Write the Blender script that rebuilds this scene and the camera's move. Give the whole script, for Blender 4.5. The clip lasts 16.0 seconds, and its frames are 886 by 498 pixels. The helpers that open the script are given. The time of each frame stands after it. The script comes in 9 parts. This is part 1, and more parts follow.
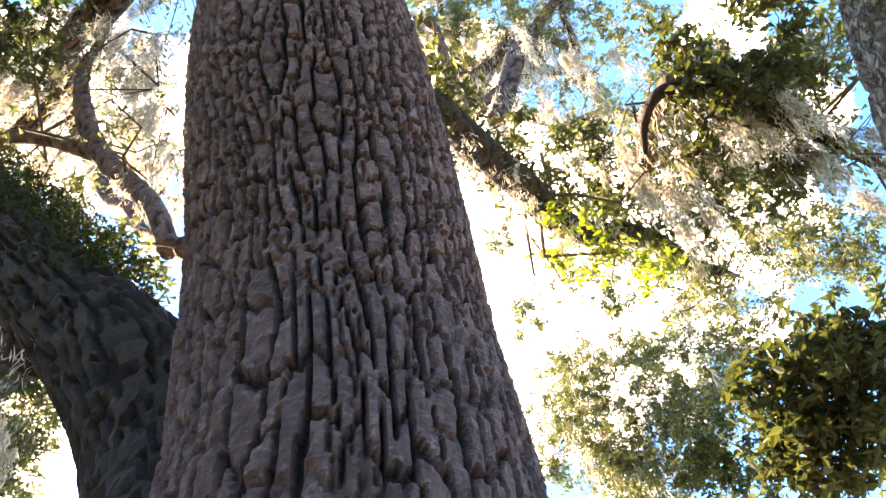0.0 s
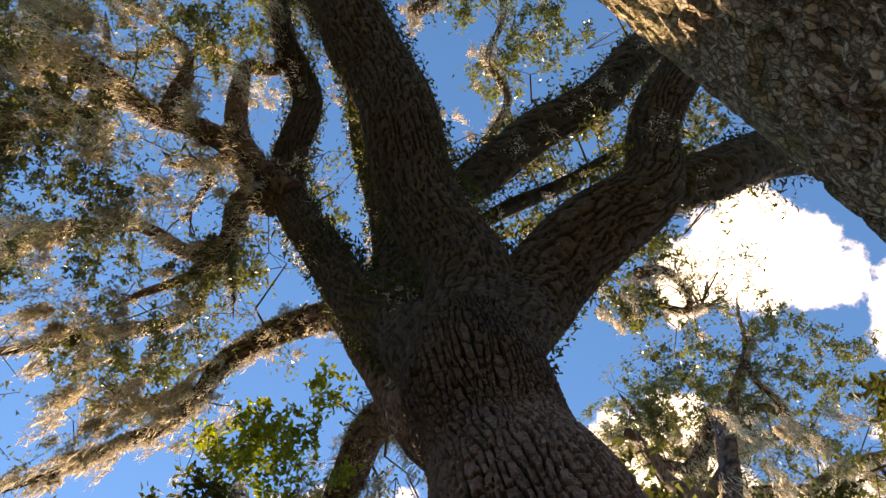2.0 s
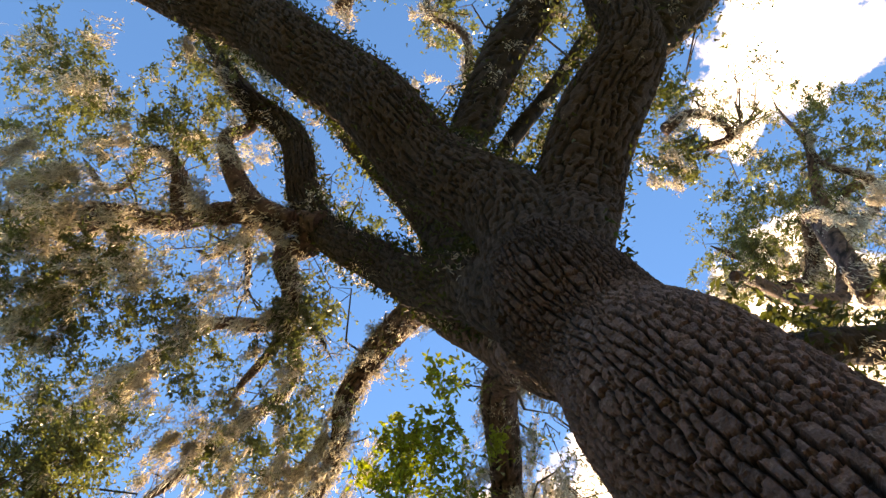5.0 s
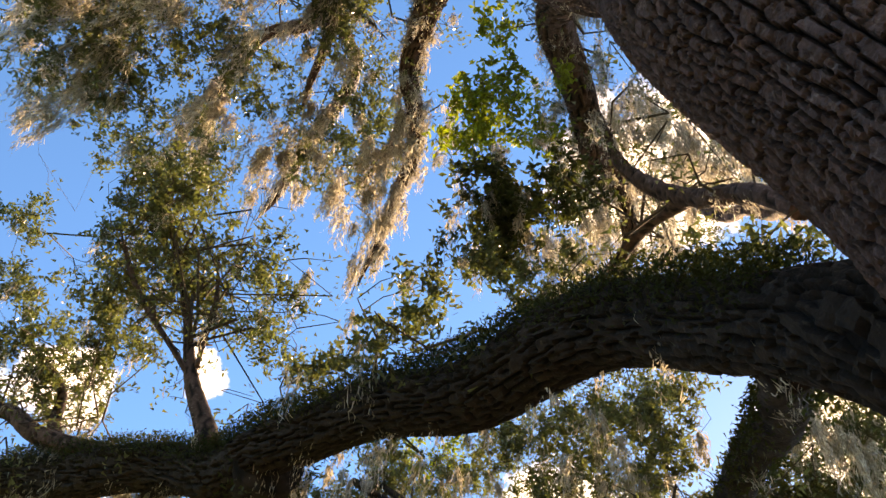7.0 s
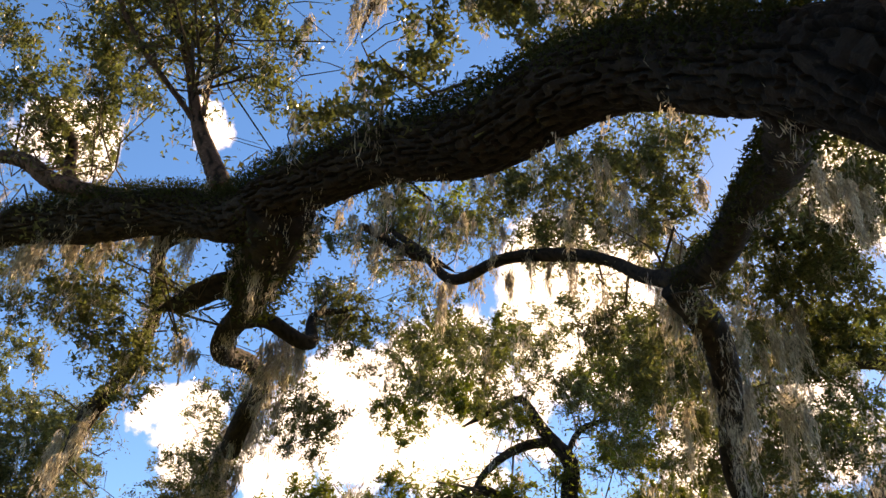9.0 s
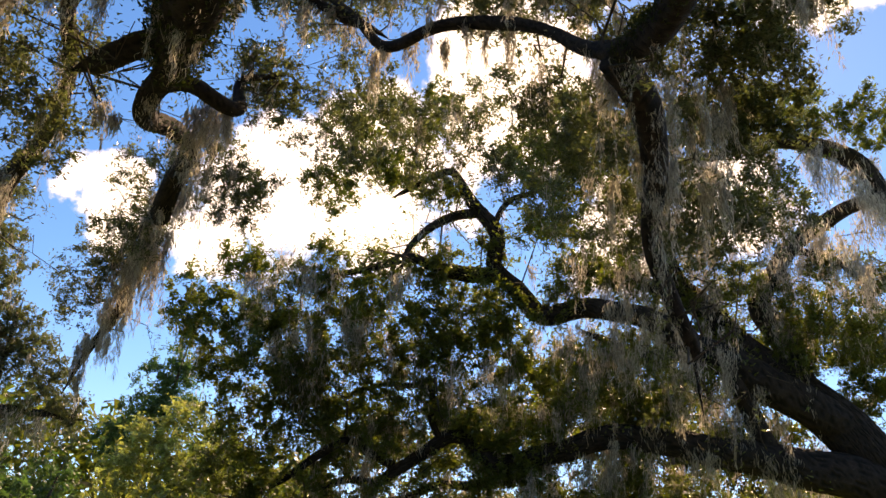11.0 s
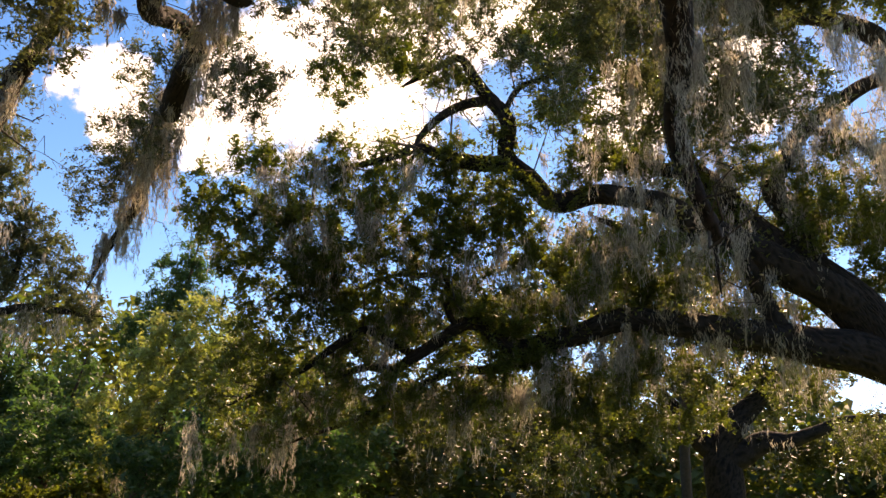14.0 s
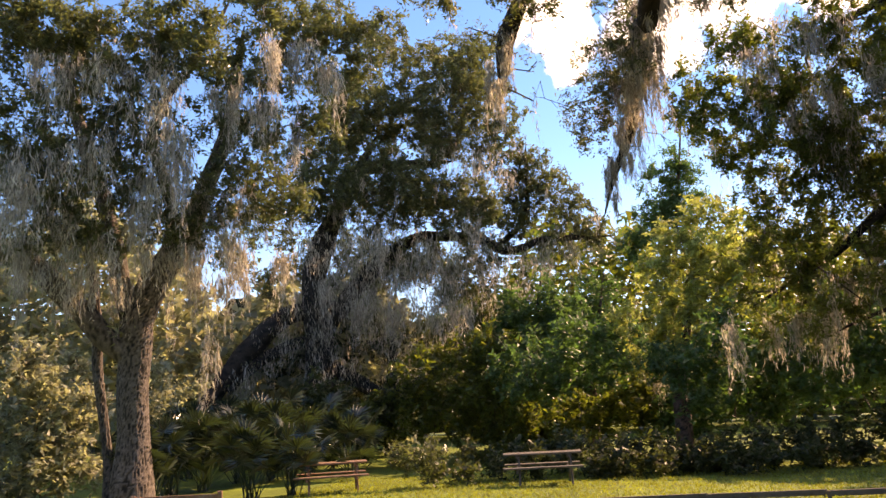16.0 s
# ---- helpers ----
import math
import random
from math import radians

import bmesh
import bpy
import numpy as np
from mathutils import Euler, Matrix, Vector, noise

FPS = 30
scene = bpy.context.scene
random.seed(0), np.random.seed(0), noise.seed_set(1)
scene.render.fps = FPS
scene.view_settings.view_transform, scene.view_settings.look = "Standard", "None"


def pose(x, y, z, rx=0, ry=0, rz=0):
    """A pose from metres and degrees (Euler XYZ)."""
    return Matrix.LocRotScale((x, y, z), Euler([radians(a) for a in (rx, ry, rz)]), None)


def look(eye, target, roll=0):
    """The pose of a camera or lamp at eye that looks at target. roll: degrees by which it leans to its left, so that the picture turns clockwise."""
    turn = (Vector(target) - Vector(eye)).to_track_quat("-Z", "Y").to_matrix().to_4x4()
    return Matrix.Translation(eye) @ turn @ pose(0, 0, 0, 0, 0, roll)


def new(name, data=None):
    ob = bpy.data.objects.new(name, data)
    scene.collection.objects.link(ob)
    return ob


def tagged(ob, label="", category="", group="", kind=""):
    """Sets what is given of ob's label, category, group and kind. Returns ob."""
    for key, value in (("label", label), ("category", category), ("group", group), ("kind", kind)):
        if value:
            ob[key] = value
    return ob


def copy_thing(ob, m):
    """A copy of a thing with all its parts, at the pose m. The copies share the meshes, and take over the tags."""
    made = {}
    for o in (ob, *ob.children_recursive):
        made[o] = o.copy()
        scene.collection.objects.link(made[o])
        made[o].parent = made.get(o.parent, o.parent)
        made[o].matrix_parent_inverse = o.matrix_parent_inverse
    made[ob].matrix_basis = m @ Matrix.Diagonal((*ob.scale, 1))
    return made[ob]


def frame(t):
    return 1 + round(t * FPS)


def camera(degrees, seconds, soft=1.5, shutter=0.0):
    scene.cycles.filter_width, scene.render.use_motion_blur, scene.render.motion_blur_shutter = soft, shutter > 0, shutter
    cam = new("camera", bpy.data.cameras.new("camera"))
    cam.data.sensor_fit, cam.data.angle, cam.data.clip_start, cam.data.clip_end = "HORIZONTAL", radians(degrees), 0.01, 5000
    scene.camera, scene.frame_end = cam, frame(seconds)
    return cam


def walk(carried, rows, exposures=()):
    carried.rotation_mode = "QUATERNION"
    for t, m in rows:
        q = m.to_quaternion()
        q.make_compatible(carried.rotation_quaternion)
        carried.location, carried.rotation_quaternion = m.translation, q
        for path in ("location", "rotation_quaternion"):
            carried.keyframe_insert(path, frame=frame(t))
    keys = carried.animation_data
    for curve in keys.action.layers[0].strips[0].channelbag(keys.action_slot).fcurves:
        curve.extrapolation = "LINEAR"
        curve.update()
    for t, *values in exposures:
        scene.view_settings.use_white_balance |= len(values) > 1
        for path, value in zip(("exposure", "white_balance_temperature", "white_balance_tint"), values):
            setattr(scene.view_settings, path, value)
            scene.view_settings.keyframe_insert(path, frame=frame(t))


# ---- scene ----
cam = camera(56.42, 16.0, soft=1.5)
walk(cam, [
    (0.0, pose(0.000, 0.000, 1.600, 147.59, 4.62, 7.23)),
    (0.1, pose(0.005, -0.025, 1.600, 149.70, 4.45, 8.00)),
    (0.2, pose(0.008, -0.048, 1.600, 152.09, 4.28, 8.86)),
    (0.3, pose(0.008, -0.070, 1.600, 154.20, 3.95, 9.50)),
    (0.4, pose(0.004, -0.089, 1.598, 156.23, 3.61, 9.98)),
    (0.5, pose(-0.006, -0.104, 1.596, 158.15, 3.36, 10.84)),
    (0.6, pose(-0.023, -0.115, 1.592, 160.02, 3.17, 11.01)),
    (0.7, pose(-0.029, -0.128, 1.590, 161.53, 2.81, 12.20)),
    (0.8, pose(-0.028, -0.145, 1.590, 162.89, 2.47, 13.77)),
    (0.9, pose(-0.024, -0.163, 1.590, 164.48, 2.23, 14.24)),
    (1.0, pose(-0.019, -0.180, 1.590, 165.76, 1.42, 15.13)),
    (1.1, pose(-0.017, -0.194, 1.588, 166.88, 0.78, 15.99)),
    (1.3, pose(-0.017, -0.214, 1.584, 169.39, 0.08, 19.50)),
    (1.5, pose(-0.017, -0.228, 1.582, 171.69, -1.08, 21.41)),
    (1.8, pose(-0.010, -0.249, 1.587, 174.20, -2.47, 25.66)),
    (2.0, pose(0.002, -0.260, 1.585, 175.92, -2.80, 27.00)),
    (2.2, pose(0.014, -0.273, 1.580, 176.72, -3.00, 27.71)),
    (2.5, pose(0.029, -0.292, 1.574, 177.87, -3.51, 30.95)),
    (3.0, pose(0.032, -0.303, 1.568, 178.47, -3.81, 33.91)),
    (3.2, pose(0.030, -0.297, 1.570, 178.46, -3.93, 35.07)),
    (5.3, pose(0.060, -0.107, 1.553, 168.70, -3.81, 60.27)),
    (5.5, pose(0.078, -0.087, 1.555, 165.65, -3.72, 63.48)),
    (5.8, pose(0.096, -0.049, 1.554, 160.51, -3.07, 67.92)),
    (6.0, pose(0.098, -0.036, 1.558, 158.17, -3.93, 68.34)),
    (6.3, pose(0.117, -0.020, 1.563, 154.42, -4.07, 69.86)),
    (6.5, pose(0.118, -0.012, 1.557, 152.35, -4.08, 70.59)),
    (6.7, pose(0.118, -0.009, 1.552, 150.42, -4.29, 70.17)),
    (7.0, pose(0.118, -0.011, 1.546, 147.39, -3.80, 72.33)),
    (7.4, pose(0.118, -0.018, 1.541, 143.32, -4.18, 71.93)),
    (7.5, pose(0.118, -0.020, 1.540, 142.56, -3.72, 73.26)),
    (8.0, pose(0.118, -0.020, 1.529, 138.07, -3.78, 73.33)),
    (8.5, pose(0.105, -0.010, 1.525, 133.68, -3.82, 72.88)),
    (9.0, pose(0.101, -0.004, 1.517, 130.28, -4.06, 72.69)),
    (9.5, pose(0.094, -0.006, 1.501, 126.89, -4.05, 72.43)),
    (9.8, pose(0.082, 0.002, 1.505, 124.10, -4.15, 71.25)),
    (10.0, pose(0.076, 0.009, 1.506, 122.59, -3.69, 71.23)),
    (10.2, pose(0.073, 0.017, 1.503, 120.85, -3.45, 70.54)),
    (12.3, pose(-0.024, -0.055, 1.572, 109.80, -1.27, 67.13)),
    (12.5, pose(-0.025, -0.057, 1.574, 109.43, -1.34, 67.22)),
    (13.0, pose(-0.029, -0.070, 1.584, 108.48, -1.49, 67.33)),
    (13.5, pose(-0.024, -0.089, 1.578, 107.78, -1.81, 67.61)),
    (14.0, pose(-0.009, -0.123, 1.538, 107.21, -1.20, 68.93)),
    (14.5, pose(-0.012, -0.159, 1.542, 106.33, -0.02, 73.94)),
    (14.7, pose(-0.018, -0.186, 1.545, 105.50, 0.85, 77.32)),
    (15.0, pose(-0.036, -0.241, 1.553, 104.81, 1.21, 82.87)),
    (15.2, pose(-0.057, -0.288, 1.562, 103.87, 1.96, 86.90)),
    (15.5, pose(-0.091, -0.370, 1.577, 102.68, 2.78, 93.00)),
    (15.8, pose(-0.119, -0.457, 1.587, 101.45, 2.82, 99.34)),
    (16.0, pose(-0.136, -0.518, 1.593, 101.00, 3.00, 103.53)),
], exposures=[(0, 3.1, 9600, 27), (0.3, 2.75, 10400, 27), (0.6, 1.9, 11800, 27), (1, 1.42, 12400, 26), (1.5, 1.3, 12000, 25), (3, 1.4, 11800, 25), (6, 1.68, 12000, 26), (7.5, 1.3, 11600, 26), (9, 0.88, 10800, 27), (13, 0.68, 9700, 28), (14.5, 0.84, 10400, 31), (15.3, 1.07, 10900, 34), (16, 1.22, 10900, 36)])

# the last cloud, at 270 degrees, is unseen: added to whiten the ambient light
CLOUDS = [(-53.6, 72.9, 4.5), (-50.1, 68.1, 3.5), (-36.9, 74.7, 2.5), (-46.1, 62.4, 3.0), (-18.3, 59.7, 5.0), (-10.9, 58.2, 6.0), (74.5, 31.7, 6.0), (63.0, 35.0, 8.0), (82.8, 27.8, 5.5), (92.8, 24.3, 3.0), (86.8, 24.4, 3.5), (92.6, 25.0, 2.2), (75.0, 26.1, 4.0), (108.7, 40.3, 2.6), (99.0, 45.1, 1.8), (47.6, 27.5, 4.0), (49.2, 61.0, 7.0), (-11.2, 61.6, 6.0), (-23.2, 52.5, 9.0), (-11.7, 47.7, 9.0), (-40.0, 54.6, 6.0), (-15.7, 48.4, 6.0), (39.2, 42.1, 5.0), (-50.6, 70.5, 5.0), (56.0, 25.8, 4.0), (-3.1, 69.1, 5.0), (87.2, 24.0, 3.0), (270.0, 45.0, 9.0)]     # azimuth, elevation, size in degrees
SKY, CLOUD = 0.20, 1.2

# ---------- world, sun ----------
SUN_AZ, SUN_EL = 46.0, 40.0     # degrees; azimuth counted from +y towards -x


def heading(az, el=0.0):
    a, e = radians(az), radians(el)
    return Vector((-math.sin(a) * math.cos(e), math.cos(a) * math.cos(e), math.sin(e)))


def build_world():
    w = bpy.data.worlds.new("sky")
    scene.world = w
    w.use_nodes = True
    nt = w.node_tree
    nt.nodes.clear()
    L = nt.links.new
    out = nt.nodes.new("ShaderNodeOutputWorld")
    sky = nt.nodes.new("ShaderNodeTexSky")
    sky.sky_type = "NISHITA"
    sky.sun_disc = False
    sky.sun_elevation = radians(SUN_EL)
    sky.sun_rotation = radians(-SUN_AZ)
    sky.air_density, sky.dust_density, sky.ozone_density = 0.72, 0.03, 3.0
    bg = nt.nodes.new("ShaderNodeBackground")
    bg.inputs[1].default_value = SKY
    sat = nt.nodes.new("ShaderNodeHueSaturation")
    sat.inputs["Saturation"].default_value = 1.27
    L(sky.outputs[0], sat.inputs["Color"])
    L(sat.outputs[0], bg.inputs[0])
    cloud = nt.nodes.new("ShaderNodeBackground")
    cloud.inputs[0].default_value = (1.0, 1.0, 1.0, 1)
    cloud.inputs[1].default_value = CLOUD
    co = nt.nodes.new("ShaderNodeTexCoord")
    # warp the direction a little so that the clouds' edges billow
    n1 = nt.nodes.new("ShaderNodeTexNoise")
    n1.inputs["Scale"].default_value, n1.inputs["Detail"].default_value = 8.0, 10.0
    n1.inputs["Roughness"].default_value = 0.62
    L(co.outputs["Generated"], n1.inputs["Vector"])
    n0 = nt.nodes.new("ShaderNodeTexNoise")
    n0.inputs["Scale"].default_value, n0.inputs["Detail"].default_value = 14.0, 6.0
    L(co.outputs["Generated"], n0.inputs["Vector"])
    shift = nt.nodes.new("ShaderNodeVectorMath")
    shift.operation = "MULTIPLY_ADD"
    L(n0.outputs["Color"], shift.inputs[0])
    shift.inputs[1].default_value = (0.09, 0.09, 0.09)
    off = nt.nodes.new("ShaderNodeVectorMath")
    off.operation = "SUBTRACT"
    L(co.outputs["Generated"], off.inputs[0])
    off.inputs[1].default_value = (0.045, 0.045, 0.045)
    L(off.outputs[0], shift.inputs[2])
    best = None
    for az, el, size in CLOUDS:
        d = heading(az, el)
        sub = nt.nodes.new("ShaderNodeVectorMath")
        sub.operation = "DISTANCE"
        L(shift.outputs[0], sub.inputs[0])
        sub.inputs[1].default_value = d
        div = nt.nodes.new("ShaderNodeMath")
        div.operation = "MULTIPLY_ADD"
        L(sub.outputs["Value"], div.inputs[0])
        div.inputs[1].default_value, div.inputs[2].default_value = -1.0 / radians(size), 1.0
        if best is None:
            best = div.outputs[0]
        else:
            mx = nt.nodes.new("ShaderNodeMath")
            mx.operation = "MAXIMUM"
            L(best, mx.inputs[0])
            L(div.outputs[0], mx.inputs[1])
            best = mx.outputs[0]
    cl = nt.nodes.new("ShaderNodeMath")
    cl.operation = "MAXIMUM"
    L(best, cl.inputs[0])
    cl.inputs[1].default_value = -0.55
    mad = nt.nodes.new("ShaderNodeMath")
    mad.operation = "MULTIPLY_ADD"
    L(n1.outputs["Fac"], mad.inputs[0])
    mad.inputs[1].default_value = 2.6
    L(cl.outputs[0], mad.inputs[2])
    ramp = nt.nodes.new("ShaderNodeMapRange")
    ramp.interpolation_type = "SMOOTHSTEP"
    L(mad.outputs[0], ramp.inputs[0])
    ramp.inputs[1].default_value, ramp.inputs[2].default_value = 1.3, 1.62
    mix = nt.nodes.new("ShaderNodeMixShader")
    L(ramp.outputs[0], mix.inputs[0])
    L(bg.outputs[0], mix.inputs[1])
    L(cloud.outputs[0], mix.inputs[2])
    L(mix.outputs[0], out.inputs[0])


build_world()
sun = new("sun", bpy.data.lights.new("sun", "SUN"))
sun.data.energy, sun.data.angle, sun.data.color = 5.0, radians(0.55), (1.0, 0.88, 0.70)
sun.matrix_world = look(heading(SUN_AZ, SUN_EL) * 50, (0, 0, 0))


# ---------- materials ----------
def material(name, base, rough=0.85, vary=0.3, scale=8.0, bump=0.0, bump_scale=60.0, second=None, second_scale=2.0,
             second_at=0.55, translucent=0.0, through_colour=None, island=0.0, spec=0.3, stretch=None, crevice=None, third=None, shadowed=None):
    m = bpy.data.materials.new(name)
    m.use_nodes = True
    nt = m.node_tree
    nt.nodes.clear()
    L = nt.links.new
    out = nt.nodes.new("ShaderNodeOutputMaterial")
    b = nt.nodes.new("ShaderNodeBsdfPrincipled")
    b.inputs["Roughness"].default_value = rough
    b.inputs["Specular IOR Level"].default_value = spec
    co = nt.nodes.new("ShaderNodeTexCoord")
    vec = co.outputs["Object"]
    if stretch:
        mp = nt.nodes.new("ShaderNodeMapping")
        mp.inputs["Scale"].default_value = stretch
        L(vec, mp.inputs["Vector"])
        vec = mp.outputs["Vector"]
    n = nt.nodes.new("ShaderNodeTexNoise")
    n.inputs["Scale"].default_value, n.inputs["Detail"].default_value, n.inputs["Roughness"].default_value = scale, 6.0, 0.65
    L(vec, n.inputs["Vector"])
    ramp = nt.nodes.new("ShaderNodeValToRGB")
    lo = [c * (1 - vary) for c in base]
    hi = [min(1.0, c * (1 + vary)) for c in base]
    ramp.color_ramp.elements[0].position, ramp.color_ramp.elements[1].position = 0.3, 0.7
    ramp.color_ramp.elements[0].color, ramp.color_ramp.elements[1].color = (*lo, 1), (*hi, 1)
    L(n.outputs["Fac"], ramp.inputs[0])
    colour = ramp.outputs[0]
    if second:
        n2 = nt.nodes.new("ShaderNodeTexNoise")
        n2.inputs["Scale"].default_value, n2.inputs["Detail"].default_value, n2.inputs["Roughness"].default_value = second_scale, 8.0, 0.7
        L(vec, n2.inputs["Vector"])
        mr = nt.nodes.new("ShaderNodeMapRange")
        mr.inputs[1].default_value, mr.inputs[2].default_value = second_at, second_at + 0.12
        L(n2.outputs["Fac"], mr.inputs[0])
        mix = nt.nodes.new("ShaderNodeMix")
        mix.data_type = "RGBA"
        L(mr.outputs[0], mix.inputs[0])
        L(colour, mix.inputs[6])
        mix.inputs[7].default_value = (*second, 1)
        colour = mix.outputs[2]
    if third:
        n4 = nt.nodes.new("ShaderNodeTexNoise")
        n4.inputs["Scale"].default_value, n4.inputs["Detail"].default_value = 1.7, 5.0
        L(vec, n4.inputs["Vector"])
        mr3 = nt.nodes.new("ShaderNodeMapRange")
        mr3.inputs[1].default_value, mr3.inputs[2].default_value, mr3.inputs[4].default_value = 0.60, 0.72, 0.7
        L(n4.outputs["Fac"], mr3.inputs[0])
        mix3 = nt.nodes.new("ShaderNodeMix")
        mix3.data_type = "RGBA"
        L(mr3.outputs[0], mix3.inputs[0])
        L(colour, mix3.inputs[6])
        mix3.inputs[7].default_value = (*third, 1)
        colour = mix3.outputs[2]
    if shadowed:
        # shade below the crown, put into the upper trunk's colour
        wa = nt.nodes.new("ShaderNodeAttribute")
        wa.attribute_name = "shadowed"
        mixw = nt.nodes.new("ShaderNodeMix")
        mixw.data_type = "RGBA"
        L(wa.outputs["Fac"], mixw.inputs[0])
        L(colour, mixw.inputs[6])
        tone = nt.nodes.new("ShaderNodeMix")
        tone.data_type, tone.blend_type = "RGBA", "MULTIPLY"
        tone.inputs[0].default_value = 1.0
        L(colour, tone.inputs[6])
        tone.inputs[7].default_value = (*shadowed, 1)
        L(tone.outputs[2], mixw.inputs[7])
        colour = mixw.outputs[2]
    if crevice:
        # worn plate faces are paler; fissure shade is painted into the raw bark between
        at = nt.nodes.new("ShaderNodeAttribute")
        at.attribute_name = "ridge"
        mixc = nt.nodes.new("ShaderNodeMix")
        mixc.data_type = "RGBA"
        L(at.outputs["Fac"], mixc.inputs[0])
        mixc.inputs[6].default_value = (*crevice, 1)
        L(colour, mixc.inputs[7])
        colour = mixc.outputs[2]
    if island:
        g = nt.nodes.new("ShaderNodeNewGeometry")
        hsv = nt.nodes.new("ShaderNodeHueSaturation")
        r1 = nt.nodes.new("ShaderNodeMapRange")
        r1.inputs[3].default_value, r1.inputs[4].default_value = 1 - island, 1 + island
        L(g.outputs["Random Per Island"], r1.inputs[0])
        L(r1.outputs[0], hsv.inputs["Value"])
        r2 = nt.nodes.new("ShaderNodeMapRange")
        r2.inputs[3].default_value, r2.inputs[4].default_value = 0.5 - 0.06 * island, 0.5 + 0.06 * island
        L(g.outputs["Random Per Island"], r2.inputs[0])
        L(r2.outputs[0], hsv.inputs["Hue"])
        L(colour, hsv.inputs["Color"])
        colour = hsv.outputs[0]
    L(colour, b.inputs["Base Color"])
    if bump:
        n3 = nt.nodes.new("ShaderNodeTexNoise")
        n3.inputs["Scale"].default_value, n3.inputs["Detail"].default_value = bump_scale, 5.0
        L(vec, n3.inputs["Vector"])
        bp = nt.nodes.new("ShaderNodeBump")
        bp.inputs["Strength"].default_value, bp.inputs["Distance"].default_value = 1.0, bump
        L(n3.outputs["Fac"], bp.inputs["Height"])
        L(bp.outputs[0], b.inputs["Normal"])
    if translucent:
        tl = nt.nodes.new("ShaderNodeBsdfTranslucent")
        tint = nt.nodes.new("ShaderNodeMix")
        tint.data_type, tint.blend_type = "RGBA", "MULTIPLY"
        tint.inputs[0].default_value = 1.0
        L(colour, tint.inputs[6])
        tint.inputs[7].default_value = (*(through_colour or (1, 1, 1)), 1)
        L(tint.outputs[2], tl.inputs["Color"])
        ms = nt.nodes.new("ShaderNodeMixShader")
        ms.inputs[0].default_value = translucent
        L(b.outputs[0], ms.inputs[1])
        L(tl.outputs[0], ms.inputs[2])
        L(ms.outputs[0], out.inputs[0])
    else:
        L(b.outputs[0], out.inputs[0])
    return m


def lichened_bark():
    """Scaly bark: small cracked plates of brown, grey and pale lichen, with dull red and green patches."""
    m = bpy.data.materials.new("lichened_bark")
    m.use_nodes = True
    nt = m.node_tree
    L = nt.links.new
    b = nt.nodes["Principled BSDF"]
    b.inputs["Roughness"].default_value = 0.95
    b.inputs["Specular IOR Level"].default_value = 0.15
    co = nt.nodes.new("ShaderNodeTexCoord")
    turn = nt.nodes.new("ShaderNodeMapping")
    turn.inputs["Rotation"].default_value = (radians(-42), 0, 0)
    L(co.outputs["Object"], turn.inputs["Vector"])
    squash = nt.nodes.new("ShaderNodeMapping")
    squash.inputs["Scale"].default_value = (1.0, 1.0, 0.62)
    L(turn.outputs[0], squash.inputs["Vector"])

    def noise(scale, detail=5.0, source=None):
        n = nt.nodes.new("ShaderNodeTexNoise")
        n.inputs["Scale"].default_value, n.inputs["Detail"].default_value, n.inputs["Roughness"].default_value = scale, detail, 0.65
        L(source or co.outputs["Object"], n.inputs["Vector"])
        return n

    warp = nt.nodes.new("ShaderNodeVectorMath")
    warp.operation = "MULTIPLY_ADD"
    L(noise(14.0).outputs["Color"], warp.inputs[0])
    warp.inputs[1].default_value = (0.05, 0.05, 0.05)
    L(squash.outputs[0], warp.inputs[2])
    cell = nt.nodes.new("ShaderNodeTexVoronoi")
    edge = nt.nodes.new("ShaderNodeTexVoronoi")
    edge.feature = "DISTANCE_TO_EDGE"
    for v in (cell, edge):
        v.inputs["Scale"].default_value = 78.0
        L(warp.outputs[0], v.inputs["Vector"])
    ramp = nt.nodes.new("ShaderNodeValToRGB")
    r = ramp.color_ramp
    r.elements[0].position, r.elements[0].color = 0.0, (0.24, 0.18, 0.14, 1)
    r.elements[1].position, r.elements[1].color = 1.0, (0.66, 0.63, 0.56, 1)
    for p, c in ((0.35, (0.42, 0.34, 0.27, 1)), (0.6, (0.52, 0.44, 0.36, 1)), (0.8, (0.60, 0.55, 0.47, 1))):
        e = r.elements.new(p)
        e.color = c
    sep = nt.nodes.new("ShaderNodeSeparateColor")
    L(cell.outputs["Color"], sep.inputs[0])
    L(sep.outputs[0], ramp.inputs[0])
    colour = ramp.outputs[0]

    def over(colour, mask, lo, hi, amount, tint):
        mr = nt.nodes.new("ShaderNodeMapRange")
        mr.inputs[1].default_value, mr.inputs[2].default_value, mr.inputs[4].default_value = lo, hi, amount
        L(mask, mr.inputs[0])
        mix = nt.nodes.new("ShaderNodeMix")
        mix.data_type = "RGBA"
        L(mr.outputs[0], mix.inputs[0])
        L(colour, mix.inputs[6])
        mix.inputs[7].default_value = (*tint, 1)
        return mix.outputs[2]

    colour = over(colour, noise(4.0).outputs["Fac"], 0.46, 0.62, 0.7, (0.42, 0.42, 0.27))
    colour = over(colour, noise(2.2, 3.0).outputs["Fac"], 0.58, 0.68, 0.6, (0.36, 0.16, 0.12))
    colour = over(colour, noise(45.0, 6.0).outputs["Fac"], 0.60, 0.72, 0.6, (0.58, 0.57, 0.48))
    dark = nt.nodes.new("ShaderNodeMapRange")
    dark.inputs[1].default_value, dark.inputs[2].default_value, dark.inputs[3].default_value, dark.inputs[4].default_value = 0.0, 0.13, 1.0, 0.0
    L(edge.outputs["Distance"], dark.inputs[0])
